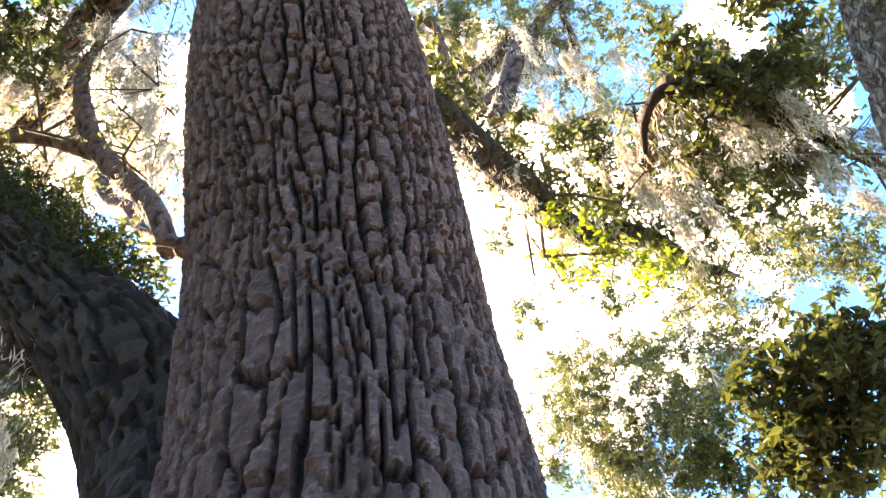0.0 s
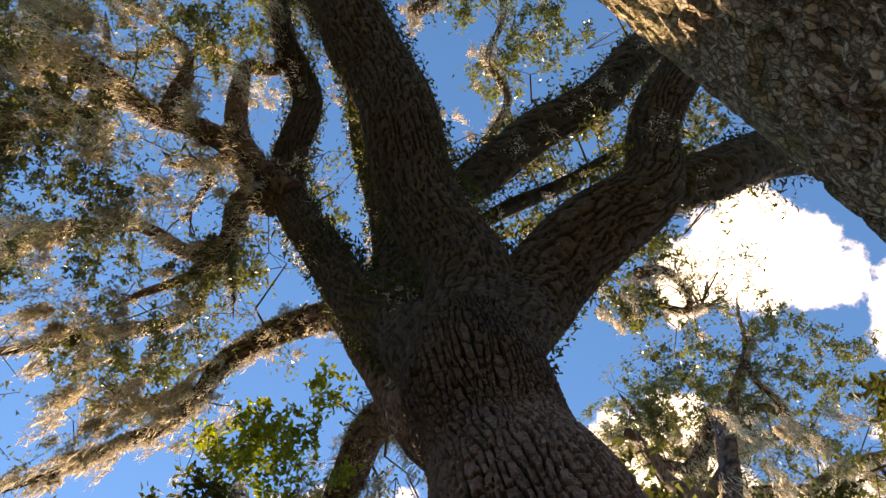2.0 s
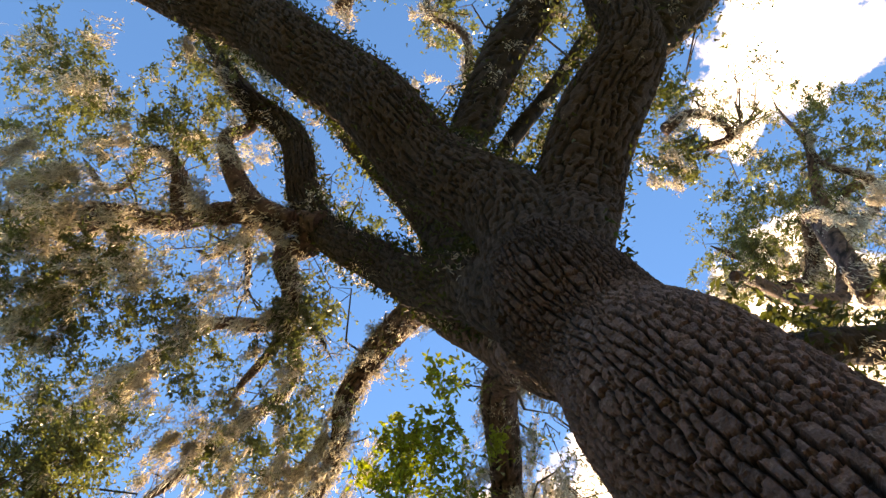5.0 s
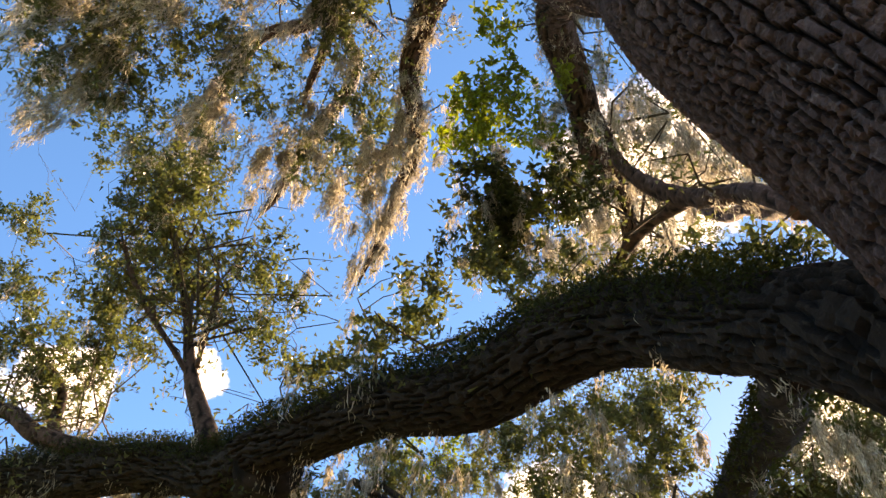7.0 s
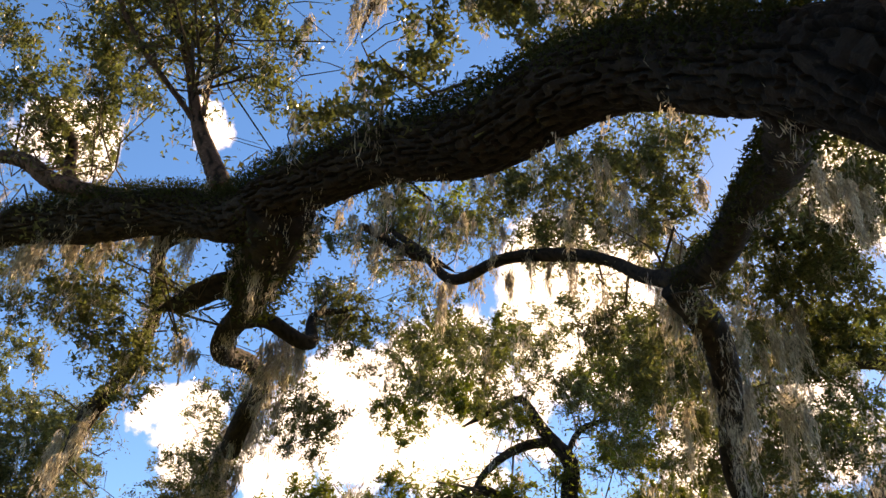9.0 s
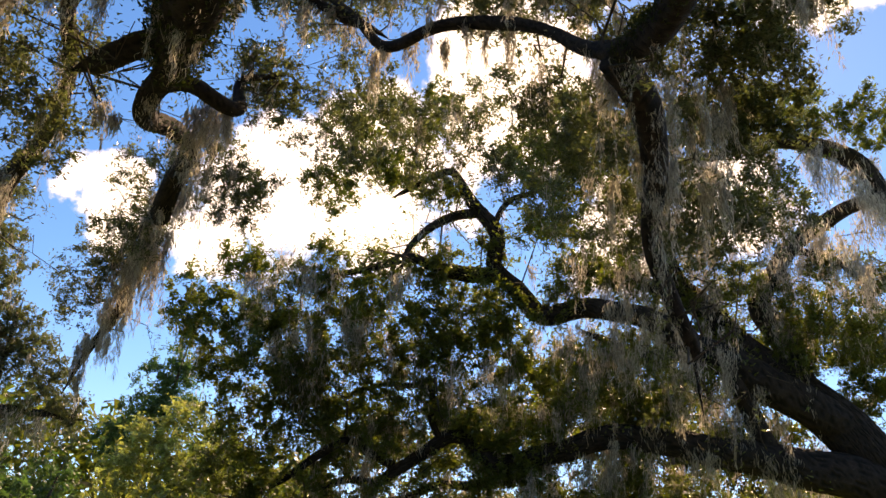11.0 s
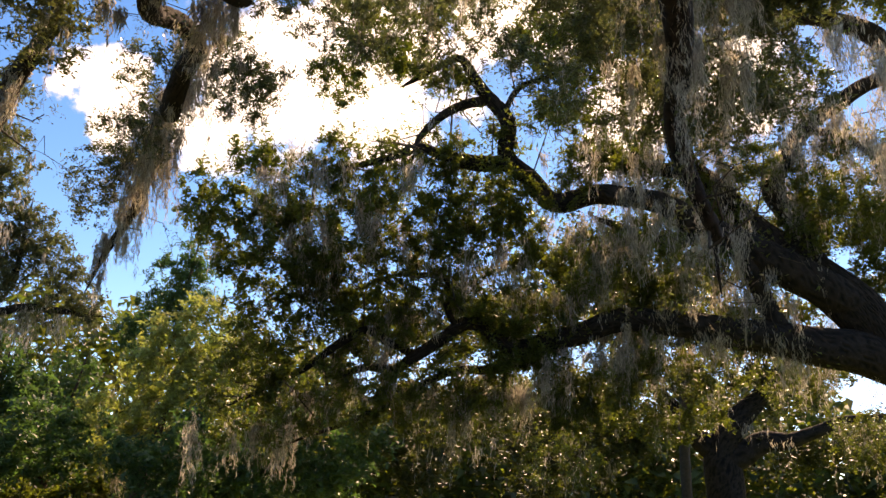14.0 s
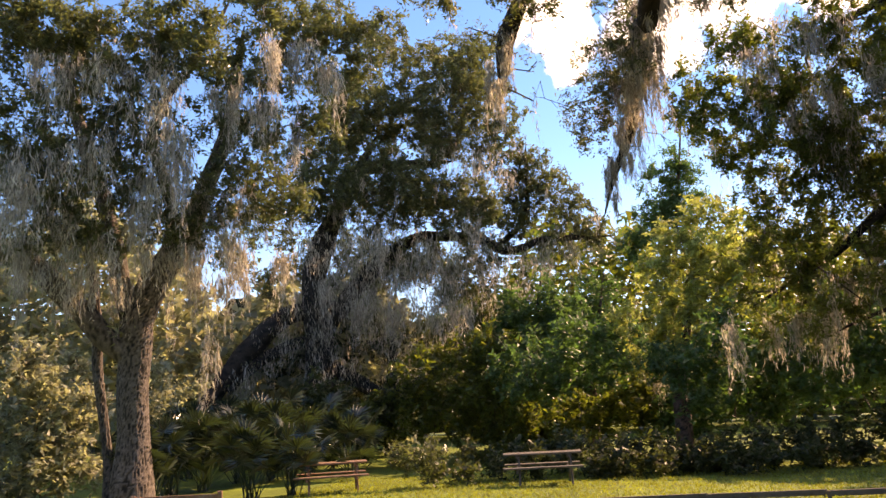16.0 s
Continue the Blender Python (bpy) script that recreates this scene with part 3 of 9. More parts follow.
        pick = RNG.integers(0, k, n)
        off = RNG.normal(size=(n, 3)) * min(radius * 0.5, 0.022 + 3 * width)
        seg = np.clip(RNG.uniform(6, 20, n) * width, 0.02, 0.55 * length)
        f0 = RNG.uniform(0, 1, n) ** 1.25 * 0.92 - 0.05
        f1 = f0 + seg / span[pick]
        side = unit(n)
        side[:, 2] *= 0.5
        w = width * RNG.uniform(0.45, 1.5, (n, 1)) * np.clip(1.25 - f0, 0.35, 1)[:, None]
        wave = RNG.normal(size=(n, 3)) * seg[:, None] * 0.16
        drift = RNG.normal(size=(n, 3)) * seg[:, None] * 0.20
        spine = []
        for m, bend in enumerate((0.0, 1.0, 0.1)):
            f = (f0 + (f1 - f0) * m / 2)[:, None]
            c = np.asarray(top) + root[pick] + lean[pick] * f + off * np.clip(1.02 - f, 0.08, 1) ** 0.65 + wave * bend + drift * (m / 2)
            c[:, 2] -= (span[pick] * f[:, 0])
            spine.append(c)
        v = np.stack([spine[0], spine[1] - side * w, spine[2], spine[1] + side * w], 1).reshape(-1, 3)
        self.moss_v.append(v)
        self.moss_q.append(quads_of(v) + self.moss_count)
        self.moss_count += len(v)

    def festoons(self, rows, width=0.007, cover=2.2):
        """Long beards of moss: rows (x, y, z, radius, length)."""
        for x, y, z, r, length in rows:
            k = max(2, int(1.5 + r / 0.10))
            n = int(cover * r * length / (10.8 * width * width) / k)
            for _ in range(k):
                o = RNG.normal(size=3) * r * np.array([0.5, 0.5, 0.4])
                self.tuft(np.array([x, y, z]) + o, length * RNG.uniform(0.45, 1.35), n, width, r * 0.2)

    def fur(self, rows, density, length=(0.04, 0.18), width=0.0045, top=-1.0):
        """Short moss all along a limb: rows (x, y, z, r)."""
        s = spline(rows, 0.02)
        n = int(density * len(s))
        pick = RNG.integers(0, len(s), n)
        t, a, b = frames_along(s[:, :3])
        ang = RNG.uniform(0, 2 * math.pi, n)
        out = np.cos(ang)[:, None] * a[pick] + np.sin(ang)[:, None] * b[pick]
        # patches, not an even coat
        ok = (np.sin(pick * 0.11) + np.sin(pick * 0.043 + ang) + RNG.normal(size=n) * 0.6 > -0.2) & (out[:, 2] > top)
        pick, out = pick[ok], out[ok]
        tops = s[pick, :3] + out * (s[pick, 3] * 1.02)[:, None]
        v, q = moss_strands(tops, RNG.uniform(*length, len(tops)), out * RNG.uniform(0.01, 0.06, (len(tops), 1)), width, 3, 0.012)
        self.moss_v.append(v)
        self.moss_q.append(q + self.moss_count)
        self.moss_count += len(v)

    def finish(self, parent, leaf_mat, moss_label, twig_mat=None, crown_label="", far=False):
        loc = np.array(parent.location)
        if self.tube_v:
            ob = mesh_object("twig_mass", np.vstack(self.tube_v) - loc, np.vstack(self.tube_q), twig_mat or TWIG, parent, smooth=True)
            ob["kind"] = "stuff"
        if self.leaf:
            v = np.vstack(self.leaf) - loc
            if far:
                # small leaves far off: one triangle each
                t = slim(v)
                ob = mesh_object("crown", t, [], leaf_mat, parent, crown_label, tris=np.arange(len(t)).reshape(-1, 3))
            else:
                ob = mesh_object("crown", v, quads_of(v), leaf_mat, parent, crown_label)
            ob["kind"] = "stuff"
        if self.moss_v:
            ob = mesh_object("spanish_moss", np.vstack(self.moss_v), np.vstack(self.moss_q), MOSS)
            tagged(ob, moss_label, "moss", kind="stuff")



# ---------- the great oak ----------
oak = thing("live_oak_tree", "huge live oak with furrowed bark, ferns and hanging moss", "tree", at=(-0.5, 1.5, 0))
G = Growth()
SIDE = []

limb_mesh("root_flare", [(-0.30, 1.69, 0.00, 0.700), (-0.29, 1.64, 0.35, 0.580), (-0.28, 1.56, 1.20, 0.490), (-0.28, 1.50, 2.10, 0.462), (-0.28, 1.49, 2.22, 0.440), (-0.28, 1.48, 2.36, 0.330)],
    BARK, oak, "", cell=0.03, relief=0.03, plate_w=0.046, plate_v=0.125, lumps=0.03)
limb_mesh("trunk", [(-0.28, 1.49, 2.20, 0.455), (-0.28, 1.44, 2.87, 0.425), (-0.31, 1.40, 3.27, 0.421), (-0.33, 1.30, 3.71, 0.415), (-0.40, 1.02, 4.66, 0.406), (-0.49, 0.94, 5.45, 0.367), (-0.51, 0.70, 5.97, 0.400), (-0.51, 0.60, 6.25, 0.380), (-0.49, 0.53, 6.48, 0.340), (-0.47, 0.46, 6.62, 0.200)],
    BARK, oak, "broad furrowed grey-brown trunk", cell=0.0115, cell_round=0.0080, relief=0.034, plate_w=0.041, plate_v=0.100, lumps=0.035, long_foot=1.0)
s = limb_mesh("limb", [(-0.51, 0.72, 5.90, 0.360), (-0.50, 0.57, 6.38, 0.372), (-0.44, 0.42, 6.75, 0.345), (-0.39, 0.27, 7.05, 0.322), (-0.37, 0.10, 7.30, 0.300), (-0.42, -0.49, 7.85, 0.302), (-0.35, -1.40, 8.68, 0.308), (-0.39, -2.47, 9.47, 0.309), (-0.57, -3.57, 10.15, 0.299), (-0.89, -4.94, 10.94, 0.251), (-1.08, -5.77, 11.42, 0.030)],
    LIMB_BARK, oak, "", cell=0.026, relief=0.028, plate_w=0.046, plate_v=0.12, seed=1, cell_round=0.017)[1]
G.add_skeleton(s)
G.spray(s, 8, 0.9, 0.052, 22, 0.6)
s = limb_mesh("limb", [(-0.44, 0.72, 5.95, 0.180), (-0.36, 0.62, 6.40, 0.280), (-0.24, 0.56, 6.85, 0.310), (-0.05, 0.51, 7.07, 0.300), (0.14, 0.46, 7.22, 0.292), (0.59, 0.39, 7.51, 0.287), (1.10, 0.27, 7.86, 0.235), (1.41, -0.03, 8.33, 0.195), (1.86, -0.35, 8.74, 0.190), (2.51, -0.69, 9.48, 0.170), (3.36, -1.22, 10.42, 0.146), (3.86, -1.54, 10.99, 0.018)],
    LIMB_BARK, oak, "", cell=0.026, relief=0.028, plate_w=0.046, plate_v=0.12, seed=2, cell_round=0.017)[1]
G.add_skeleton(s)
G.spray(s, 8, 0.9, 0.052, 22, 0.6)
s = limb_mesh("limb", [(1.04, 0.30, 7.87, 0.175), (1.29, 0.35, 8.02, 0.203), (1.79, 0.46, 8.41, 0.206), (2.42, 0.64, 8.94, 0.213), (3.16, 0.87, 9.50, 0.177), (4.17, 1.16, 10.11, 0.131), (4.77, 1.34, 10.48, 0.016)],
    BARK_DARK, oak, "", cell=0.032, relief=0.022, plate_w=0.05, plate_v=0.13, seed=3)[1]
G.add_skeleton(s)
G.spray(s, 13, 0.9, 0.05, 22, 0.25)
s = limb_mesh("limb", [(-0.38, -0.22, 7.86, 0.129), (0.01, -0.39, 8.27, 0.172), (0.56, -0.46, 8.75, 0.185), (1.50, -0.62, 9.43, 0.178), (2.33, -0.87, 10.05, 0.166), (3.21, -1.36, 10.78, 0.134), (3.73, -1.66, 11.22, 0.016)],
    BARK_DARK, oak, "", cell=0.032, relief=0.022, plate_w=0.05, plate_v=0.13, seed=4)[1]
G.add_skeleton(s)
G.spray(s, 13, 0.9, 0.05, 22, 0.25)
s = limb_mesh("limb", [(-0.26, -0.02, 8.16, 0.063), (0.11, -0.01, 8.47, 0.071), (0.59, -0.02, 8.85, 0.070), (1.03, 0.03, 9.30, 0.059), (1.48, 0.02, 9.74, 0.040), (1.75, 0.02, 10.00, 0.005)],
    BARK_DARK, oak, "", cell=0.032, relief=0.012, plate_w=0.05, plate_v=0.13, seed=5)[1]
G.add_skeleton(s)
G.spray(s, 13, 0.9, 0.05, 22, 0.25)
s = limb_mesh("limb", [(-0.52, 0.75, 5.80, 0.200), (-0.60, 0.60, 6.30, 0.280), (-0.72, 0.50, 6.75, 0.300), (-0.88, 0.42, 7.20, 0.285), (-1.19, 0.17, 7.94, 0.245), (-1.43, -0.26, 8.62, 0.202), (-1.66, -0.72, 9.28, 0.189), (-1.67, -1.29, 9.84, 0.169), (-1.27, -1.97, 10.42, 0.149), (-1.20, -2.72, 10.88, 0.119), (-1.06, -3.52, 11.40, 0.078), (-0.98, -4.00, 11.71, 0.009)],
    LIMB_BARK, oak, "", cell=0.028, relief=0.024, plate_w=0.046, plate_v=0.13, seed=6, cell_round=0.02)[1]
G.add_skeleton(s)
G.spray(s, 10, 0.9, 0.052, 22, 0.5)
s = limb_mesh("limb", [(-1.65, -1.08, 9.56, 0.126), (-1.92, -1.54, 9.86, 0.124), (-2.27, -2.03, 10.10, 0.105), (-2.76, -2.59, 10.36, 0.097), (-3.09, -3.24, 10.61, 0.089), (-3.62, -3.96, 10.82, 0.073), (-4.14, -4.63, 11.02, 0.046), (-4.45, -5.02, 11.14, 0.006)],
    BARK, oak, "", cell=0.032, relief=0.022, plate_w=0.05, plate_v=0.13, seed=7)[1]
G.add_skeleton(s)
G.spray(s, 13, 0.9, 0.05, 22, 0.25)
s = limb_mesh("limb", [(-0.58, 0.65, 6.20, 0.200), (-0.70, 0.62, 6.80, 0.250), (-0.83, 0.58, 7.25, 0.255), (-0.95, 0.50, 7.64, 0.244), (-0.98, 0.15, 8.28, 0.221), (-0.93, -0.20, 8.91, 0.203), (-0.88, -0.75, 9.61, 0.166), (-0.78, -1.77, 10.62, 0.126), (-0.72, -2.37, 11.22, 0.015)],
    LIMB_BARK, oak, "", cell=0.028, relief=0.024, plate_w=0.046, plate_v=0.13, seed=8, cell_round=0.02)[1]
G.add_skeleton(s)
G.spray(s, 8, 0.9, 0.052, 22, 0.6)
s = limb_mesh("limb", [(-0.80, 0.66, 6.50, 0.200), (-1.14, 0.84, 7.10, 0.179), (-1.31, 0.48, 7.88, 0.167), (-1.54, 0.17, 8.46, 0.134), (-2.07, 0.04, 8.95, 0.126), (-2.47, 0.06, 9.14, 0.109), (-2.93, 0.09, 9.18, 0.090), (-3.29, 0.22, 9.24, 0.080), (-3.82, 0.37, 9.21, 0.071), (-4.44, 0.30, 9.10, 0.048), (-4.98, 0.25, 8.99, 0.031), (-5.31, 0.22, 8.93, 0.004)],
    BARK, oak, "", cell=0.032, relief=0.022, plate_w=0.05, plate_v=0.13, seed=9)[1]
G.add_skeleton(s)
G.spray(s, 13, 0.9, 0.05, 22, 0.25)
s = limb_mesh("limb", [(-0.60, 0.82, 6.00, 0.200), (-0.86, 1.04, 6.45, 0.185), (-1.06, 1.10, 6.92, 0.172), (-1.23, 0.96, 7.52, 0.159), (-1.59, 1.01, 8.05, 0.154), (-2.06, 1.34, 8.39, 0.150), (-2.44, 1.64, 8.51, 0.135), (-2.80, 1.92, 8.41, 0.105), (-2.86, 2.10, 8.44, 0.096), (-3.41, 2.47, 8.28, 0.071), (-4.00, 2.67, 8.24, 0.045), (-4.35, 2.80, 8.21, 0.005)],
    BARK, oak, "", cell=0.032, relief=0.022, plate_w=0.05, plate_v=0.13, seed=10)[1]
G.add_skeleton(s)
G.spray(s, 13, 0.9, 0.05, 22, 0.25)
s = limb_mesh("limb", [(-1.42, 2.15, 5.31, 0.063), (-1.70, 2.08, 5.95, 0.068), (-2.05, 2.00, 6.54, 0.067), (-2.38, 1.84, 7.37, 0.050), (-2.37, 1.79, 8.06, 0.030), (-2.37, 1.76, 8.47, 0.004)],
    BARK, oak, "", cell=0.032, relief=0.022, plate_w=0.05, plate_v=0.13, seed=11)[1]
G.add_skeleton(s)
G.spray(s, 13, 0.9, 0.05, 22, 0.25)
s = limb_mesh("limb", [(-2.00, 2.07, 6.41, 0.047), (-2.48, 2.03, 6.79, 0.047), (-2.97, 2.01, 7.02, 0.045), (-3.38, 1.96, 7.16, 0.028), (-3.62, 1.93, 7.24, 0.003)],
    BARK, oak, "", cell=0.032, relief=0.012, plate_w=0.05, plate_v=0.13, seed=12)[1]
G.add_skeleton(s)
G.spray(s, 13, 0.9, 0.05, 22, 0.25)
# crooked side branches hung with moss
s = limb_mesh("limb", [(-1.84, -1.35, 9.59, 0.114), (-1.93, -1.83, 9.80, 0.129), (-1.79, -2.31, 10.15, 0.105), (-1.66, -2.59, 10.42, 0.076), (-1.41, -2.52, 10.69, 0.065), (-1.19, -2.99, 10.91, 0.054), (-1.06, -3.27, 11.05, 0.006)],
    BARK, oak, "", cell=0.04, relief=0.012, plate_w=0.05, plate_v=0.13, seed=13)[1]
G.add_skeleton(s)
SIDE.append(s)
G.spray(s, 12, 0.7, 0.05, 20, 0.15)
s = limb_mesh("limb", [(-2.28, -2.01, 10.10, 0.105), (-2.44, -2.49, 10.37, 0.077), (-2.30, -2.96, 10.71, 0.054), (-2.31, -3.30, 10.82, 0.041), (-2.78, -3.38, 10.88, 0.042), (-3.06, -3.59, 10.94, 0.043), (-3.00, -3.91, 11.06, 0.029), (-2.97, -4.10, 11.14, 0.003)],
    BARK, oak, "", cell=0.04, relief=0.012, plate_w=0.05, plate_v=0.13, seed=14)[1]
G.add_skeleton(s)
SIDE.append(s)
G.spray(s, 12, 0.7, 0.05, 20, 0.15)
s = limb_mesh("limb", [(-1.86, -1.10, 9.51, 0.123), (-2.21, -1.25, 9.82, 0.118), (-2.61, -1.00, 10.04, 0.104), (-3.03, -1.07, 10.10, 0.081), (-3.43, -1.55, 10.22, 0.064), (-4.04, -1.88, 10.35, 0.087), (-4.78, -2.00, 10.40, 0.070), (-5.47, -2.00, 10.47, 0.036), (-5.89, -2.00, 10.51, 0.004)],
    BARK, oak, "", cell=0.04, relief=0.012, plate_w=0.05, plate_v=0.13, seed=15)[1]
G.add_skeleton(s)
SIDE.append(s)
G.spray(s, 12, 0.7, 0.05, 20, 0.15)
s = limb_mesh("limb", [(-2.68, -1.04, 10.12, 0.074), (-3.13, -0.73, 10.31, 0.070), (-3.64, -0.52, 10.44, 0.072), (-4.25, -0.70, 10.49, 0.081), (-4.85, -0.87, 10.51, 0.077), (-5.43, -1.07, 10.38, 0.057), (-5.78, -1.19, 10.31, 0.007)],
    BARK, oak, "", cell=0.04, relief=0.012, plate_w=0.05, plate_v=0.13, seed=16)[1]
G.add_skeleton(s)
SIDE.append(s)
G.spray(s, 12, 0.7, 0.05, 20, 0.15)
s = limb_mesh("limb", [(-2.76, -2.57, 10.36, 0.097), (-3.21, -3.21, 10.57, 0.103), (-3.67, -3.77, 10.65, 0.092), (-4.16, -4.28, 10.69, 0.074), (-4.45, -4.59, 10.72, 0.009)],
    BARK, oak, "", cell=0.04, relief=0.012, plate_w=0.05, plate_v=0.13, seed=17)[1]
G.add_skeleton(s)
SIDE.append(s)
G.spray(s, 12, 0.7, 0.05, 20, 0.15)
s = limb_mesh("limb", [(-3.12, -2.99, 10.56, 0.068), (-3.73, -3.10, 10.63, 0.063), (-4.37, -3.24, 10.64, 0.050), (-4.76, -3.33, 10.64, 0.006)],
    BARK, oak, "", cell=0.04, relief=0.012, plate_w=0.05, plate_v=0.13, seed=18)[1]
G.add_skeleton(s)
SIDE.append(s)
G.spray(s, 12, 0.7, 0.05, 20, 0.15)
s = limb_mesh("limb", [(-1.93, -1.69, 9.93, 0.054), (-2.33, -1.75, 10.13, 0.043), (-2.65, -1.60, 10.27, 0.038), (-2.94, -1.49, 10.41, 0.026), (-3.11, -1.42, 10.49, 0.003)],
    BARK, oak, "", cell=0.04, relief=0.012, plate_w=0.05, plate_v=0.13, seed=19)[1]
G.add_skeleton(s)
SIDE.append(s)
G.spray(s, 12, 0.7, 0.05, 20, 0.15)
s = limb_mesh("limb", [(-2.25, -1.77, 10.15, 0.037), (-2.78, -1.95, 10.28, 0.032), (-2.88, -2.13, 10.43, 0.026), (-2.94, -2.23, 10.51, 0.003)],
    BARK, oak, "", cell=0.04, relief=0.012, plate_w=0.05, plate_v=0.13, seed=20)[1]
G.add_skeleton(s)
SIDE.append(s)
G.spray(s, 12, 0.7, 0.05, 20, 0.15)
s = limb_mesh("limb", [(-0.79, -2.62, 10.54, 0.089), (-0.73, -3.28, 10.87, 0.080), (-0.38, -3.67, 11.19, 0.063), (-0.31, -4.41, 11.55, 0.044), (-0.27, -4.85, 11.77, 0.005)],
    BARK, oak, "", cell=0.04, relief=0.012, plate_w=0.05, plate_v=0.13, seed=21)[1]
G.add_skeleton(s)
SIDE.append(s)
G.spray(s, 12, 0.7, 0.05, 20, 0.15)
s = limb_mesh("limb", [(0.19, -2.21, 10.16, 0.078), (0.66, -2.42, 10.60, 0.076), (0.85, -2.87, 10.99, 0.060), (1.38, -3.33, 11.53, 0.043), (1.69, -3.61, 11.85, 0.005)],
    BARK, oak, "", cell=0.04, relief=0.012, plate_w=0.05, plate_v=0.13, seed=22)[1]
G.add_skeleton(s)
SIDE.append(s)
G.spray(s, 12, 0.7, 0.05, 20, 0.15)
s = limb_mesh("limb", [(0.23, -0.63, 9.46, 0.043), (0.64, -1.01, 10.12, 0.041), (0.69, -1.51, 10.67, 0.038), (1.06, -1.88, 11.09, 0.033), (1.29, -2.38, 11.47, 0.021), (1.43, -2.69, 11.71, 0.003)],
    BARK, oak, "", cell=0.04, relief=0.012, plate_w=0.05, plate_v=0.13, seed=23)[1]
G.add_skeleton(s)
SIDE.append(s)
G.spray(s, 12, 0.7, 0.05, 20, 0.15)
s = limb_mesh("limb", [(0.97, 1.14, 9.59, 0.062), (1.27, 1.32, 9.93, 0.041), (1.37, 1.61, 10.06, 0.039), (1.31, 1.78, 10.13, 0.040), (1.11, 1.67, 10.29, 0.031), (0.99, 1.60, 10.38, 0.004)],
    BARK, oak, "", cell=0.04, relief=0.012, plate_w=0.05, plate_v=0.13, seed=24)[1]
G.add_skeleton(s)
SIDE.append(s)
G.spray(s, 12, 0.7, 0.05, 20, 0.15)
s = limb_mesh("limb", [(1.31, 1.78, 10.13, 0.033), (1.54, 1.88, 10.28, 0.019), (1.67, 1.93, 10.37, 0.002)],
    BARK, oak, "", cell=0.04, relief=0.012, plate_w=0.05, plate_v=0.13, seed=25)[1]
G.add_skeleton(s)
SIDE.append(s)
G.spray(s, 12, 0.7, 0.05, 20, 0.15)
s = limb_mesh("limb", [(-2.88, -2.91, 10.24, 0.072), (-3.23, -3.19, 10.24, 0.060), (-3.91, -3.29, 10.15, 0.041), (-4.31, -3.36, 10.09, 0.005)],
    BARK, oak, "", cell=0.04, relief=0.012, plate_w=0.05, plate_v=0.13, seed=26)[1]
G.add_skeleton(s)
SIDE.append(s)
G.spray(s, 12, 0.7, 0.05, 20, 0.15)
s = limb_mesh("limb", [(-2.03, -1.95, 10.10, 0.068), (-2.12, -1.62, 10.04, 0.061), (-2.16, -1.24, 9.88, 0.060), (-2.57, -0.90, 9.80, 0.065), (-3.12, -0.86, 9.83, 0.055), (-3.64, -0.90, 9.82, 0.037), (-3.95, -0.92, 9.82, 0.004)],
    BARK, oak, "", cell=0.04, relief=0.012, plate_w=0.05, plate_v=0.13, seed=27)[1]
G.add_skeleton(s)
SIDE.append(s)
G.spray(s, 12, 0.7, 0.05, 20, 0.15)
s = limb_mesh("limb", [(-2.51, -0.99, 9.92, 0.048), (-2.77, -0.52, 9.97, 0.024), (-2.93, -0.24, 10.01, 0.003)],
    BARK, oak, "", cell=0.04, relief=0.012, plate_w=0.05, plate_v=0.13, seed=28)[1]
G.add_skeleton(s)
SIDE.append(s)
G.spray(s, 12, 0.7, 0.05, 20, 0.15)
s = limb_mesh("limb", [(-3.37, 0.14, 9.32, 0.052), (-3.80, 0.15, 9.34, 0.042), (-4.18, -0.01, 9.37, 0.030), (-4.41, -0.10, 9.39, 0.004)],
    BARK, oak, "", cell=0.04, relief=0.012, plate_w=0.05, plate_v=0.13, seed=29)[1]
G.add_skeleton(s)
SIDE.append(s)
G.spray(s, 12, 0.7, 0.05, 20, 0.15)
s = limb_mesh("limb", [(-2.65, -2.46, 10.23, 0.084), (-2.37, -2.80, 10.43, 0.066), (-2.22, -3.01, 10.62, 0.040), (-2.12, -3.13, 10.74, 0.005)],
    BARK, oak, "", cell=0.04, relief=0.012, plate_w=0.05, plate_v=0.13, seed=30)[1]
G.add_skeleton(s)
SIDE.append(s)
G.spray(s, 12, 0.7, 0.05, 20, 0.15)
s = limb_mesh("limb", [(0.44, 4.84, 12.49, 0.123), (0.93, 4.43, 12.86, 0.109), (1.27, 4.16, 13.14, 0.076), (1.89, 4.09, 13.30, 0.043), (2.27, 4.05, 13.40, 0.005)],
    BARK, oak, "", cell=0.04, relief=0.012, plate_w=0.05, plate_v=0.13, seed=31)[1]
G.add_skeleton(s)
SIDE.append(s)
G.spray(s, 12, 0.7, 0.05, 20, 0.15)
s = limb_mesh("limb", [(0.96, 4.34, 12.89, 0.075), (0.64, 4.10, 13.11, 0.067), (0.51, 3.57, 13.39, 0.051), (0.43, 3.26, 13.57, 0.006)],
    BARK, oak, "", cell=0.04, relief=0.012, plate_w=0.05, plate_v=0.13, seed=32)[1]
G.add_skeleton(s)
SIDE.append(s)
G.spray(s, 12, 0.7, 0.05, 20, 0.15)
s = limb_mesh("limb", [(0.73, 3.70, 9.65, 0.099), (1.17, 3.50, 10.78, 0.116), (1.27, 3.45, 11.65, 0.103), (0.72, 3.98, 11.72, 0.075), (0.27, 3.61, 12.31, 0.055), (-0.01, 3.39, 12.67, 0.007)],
    BARK, oak, "", cell=0.04, relief=0.012, plate_w=0.05, plate_v=0.13, seed=33)[1]
G.add_skeleton(s)
SIDE.append(s)
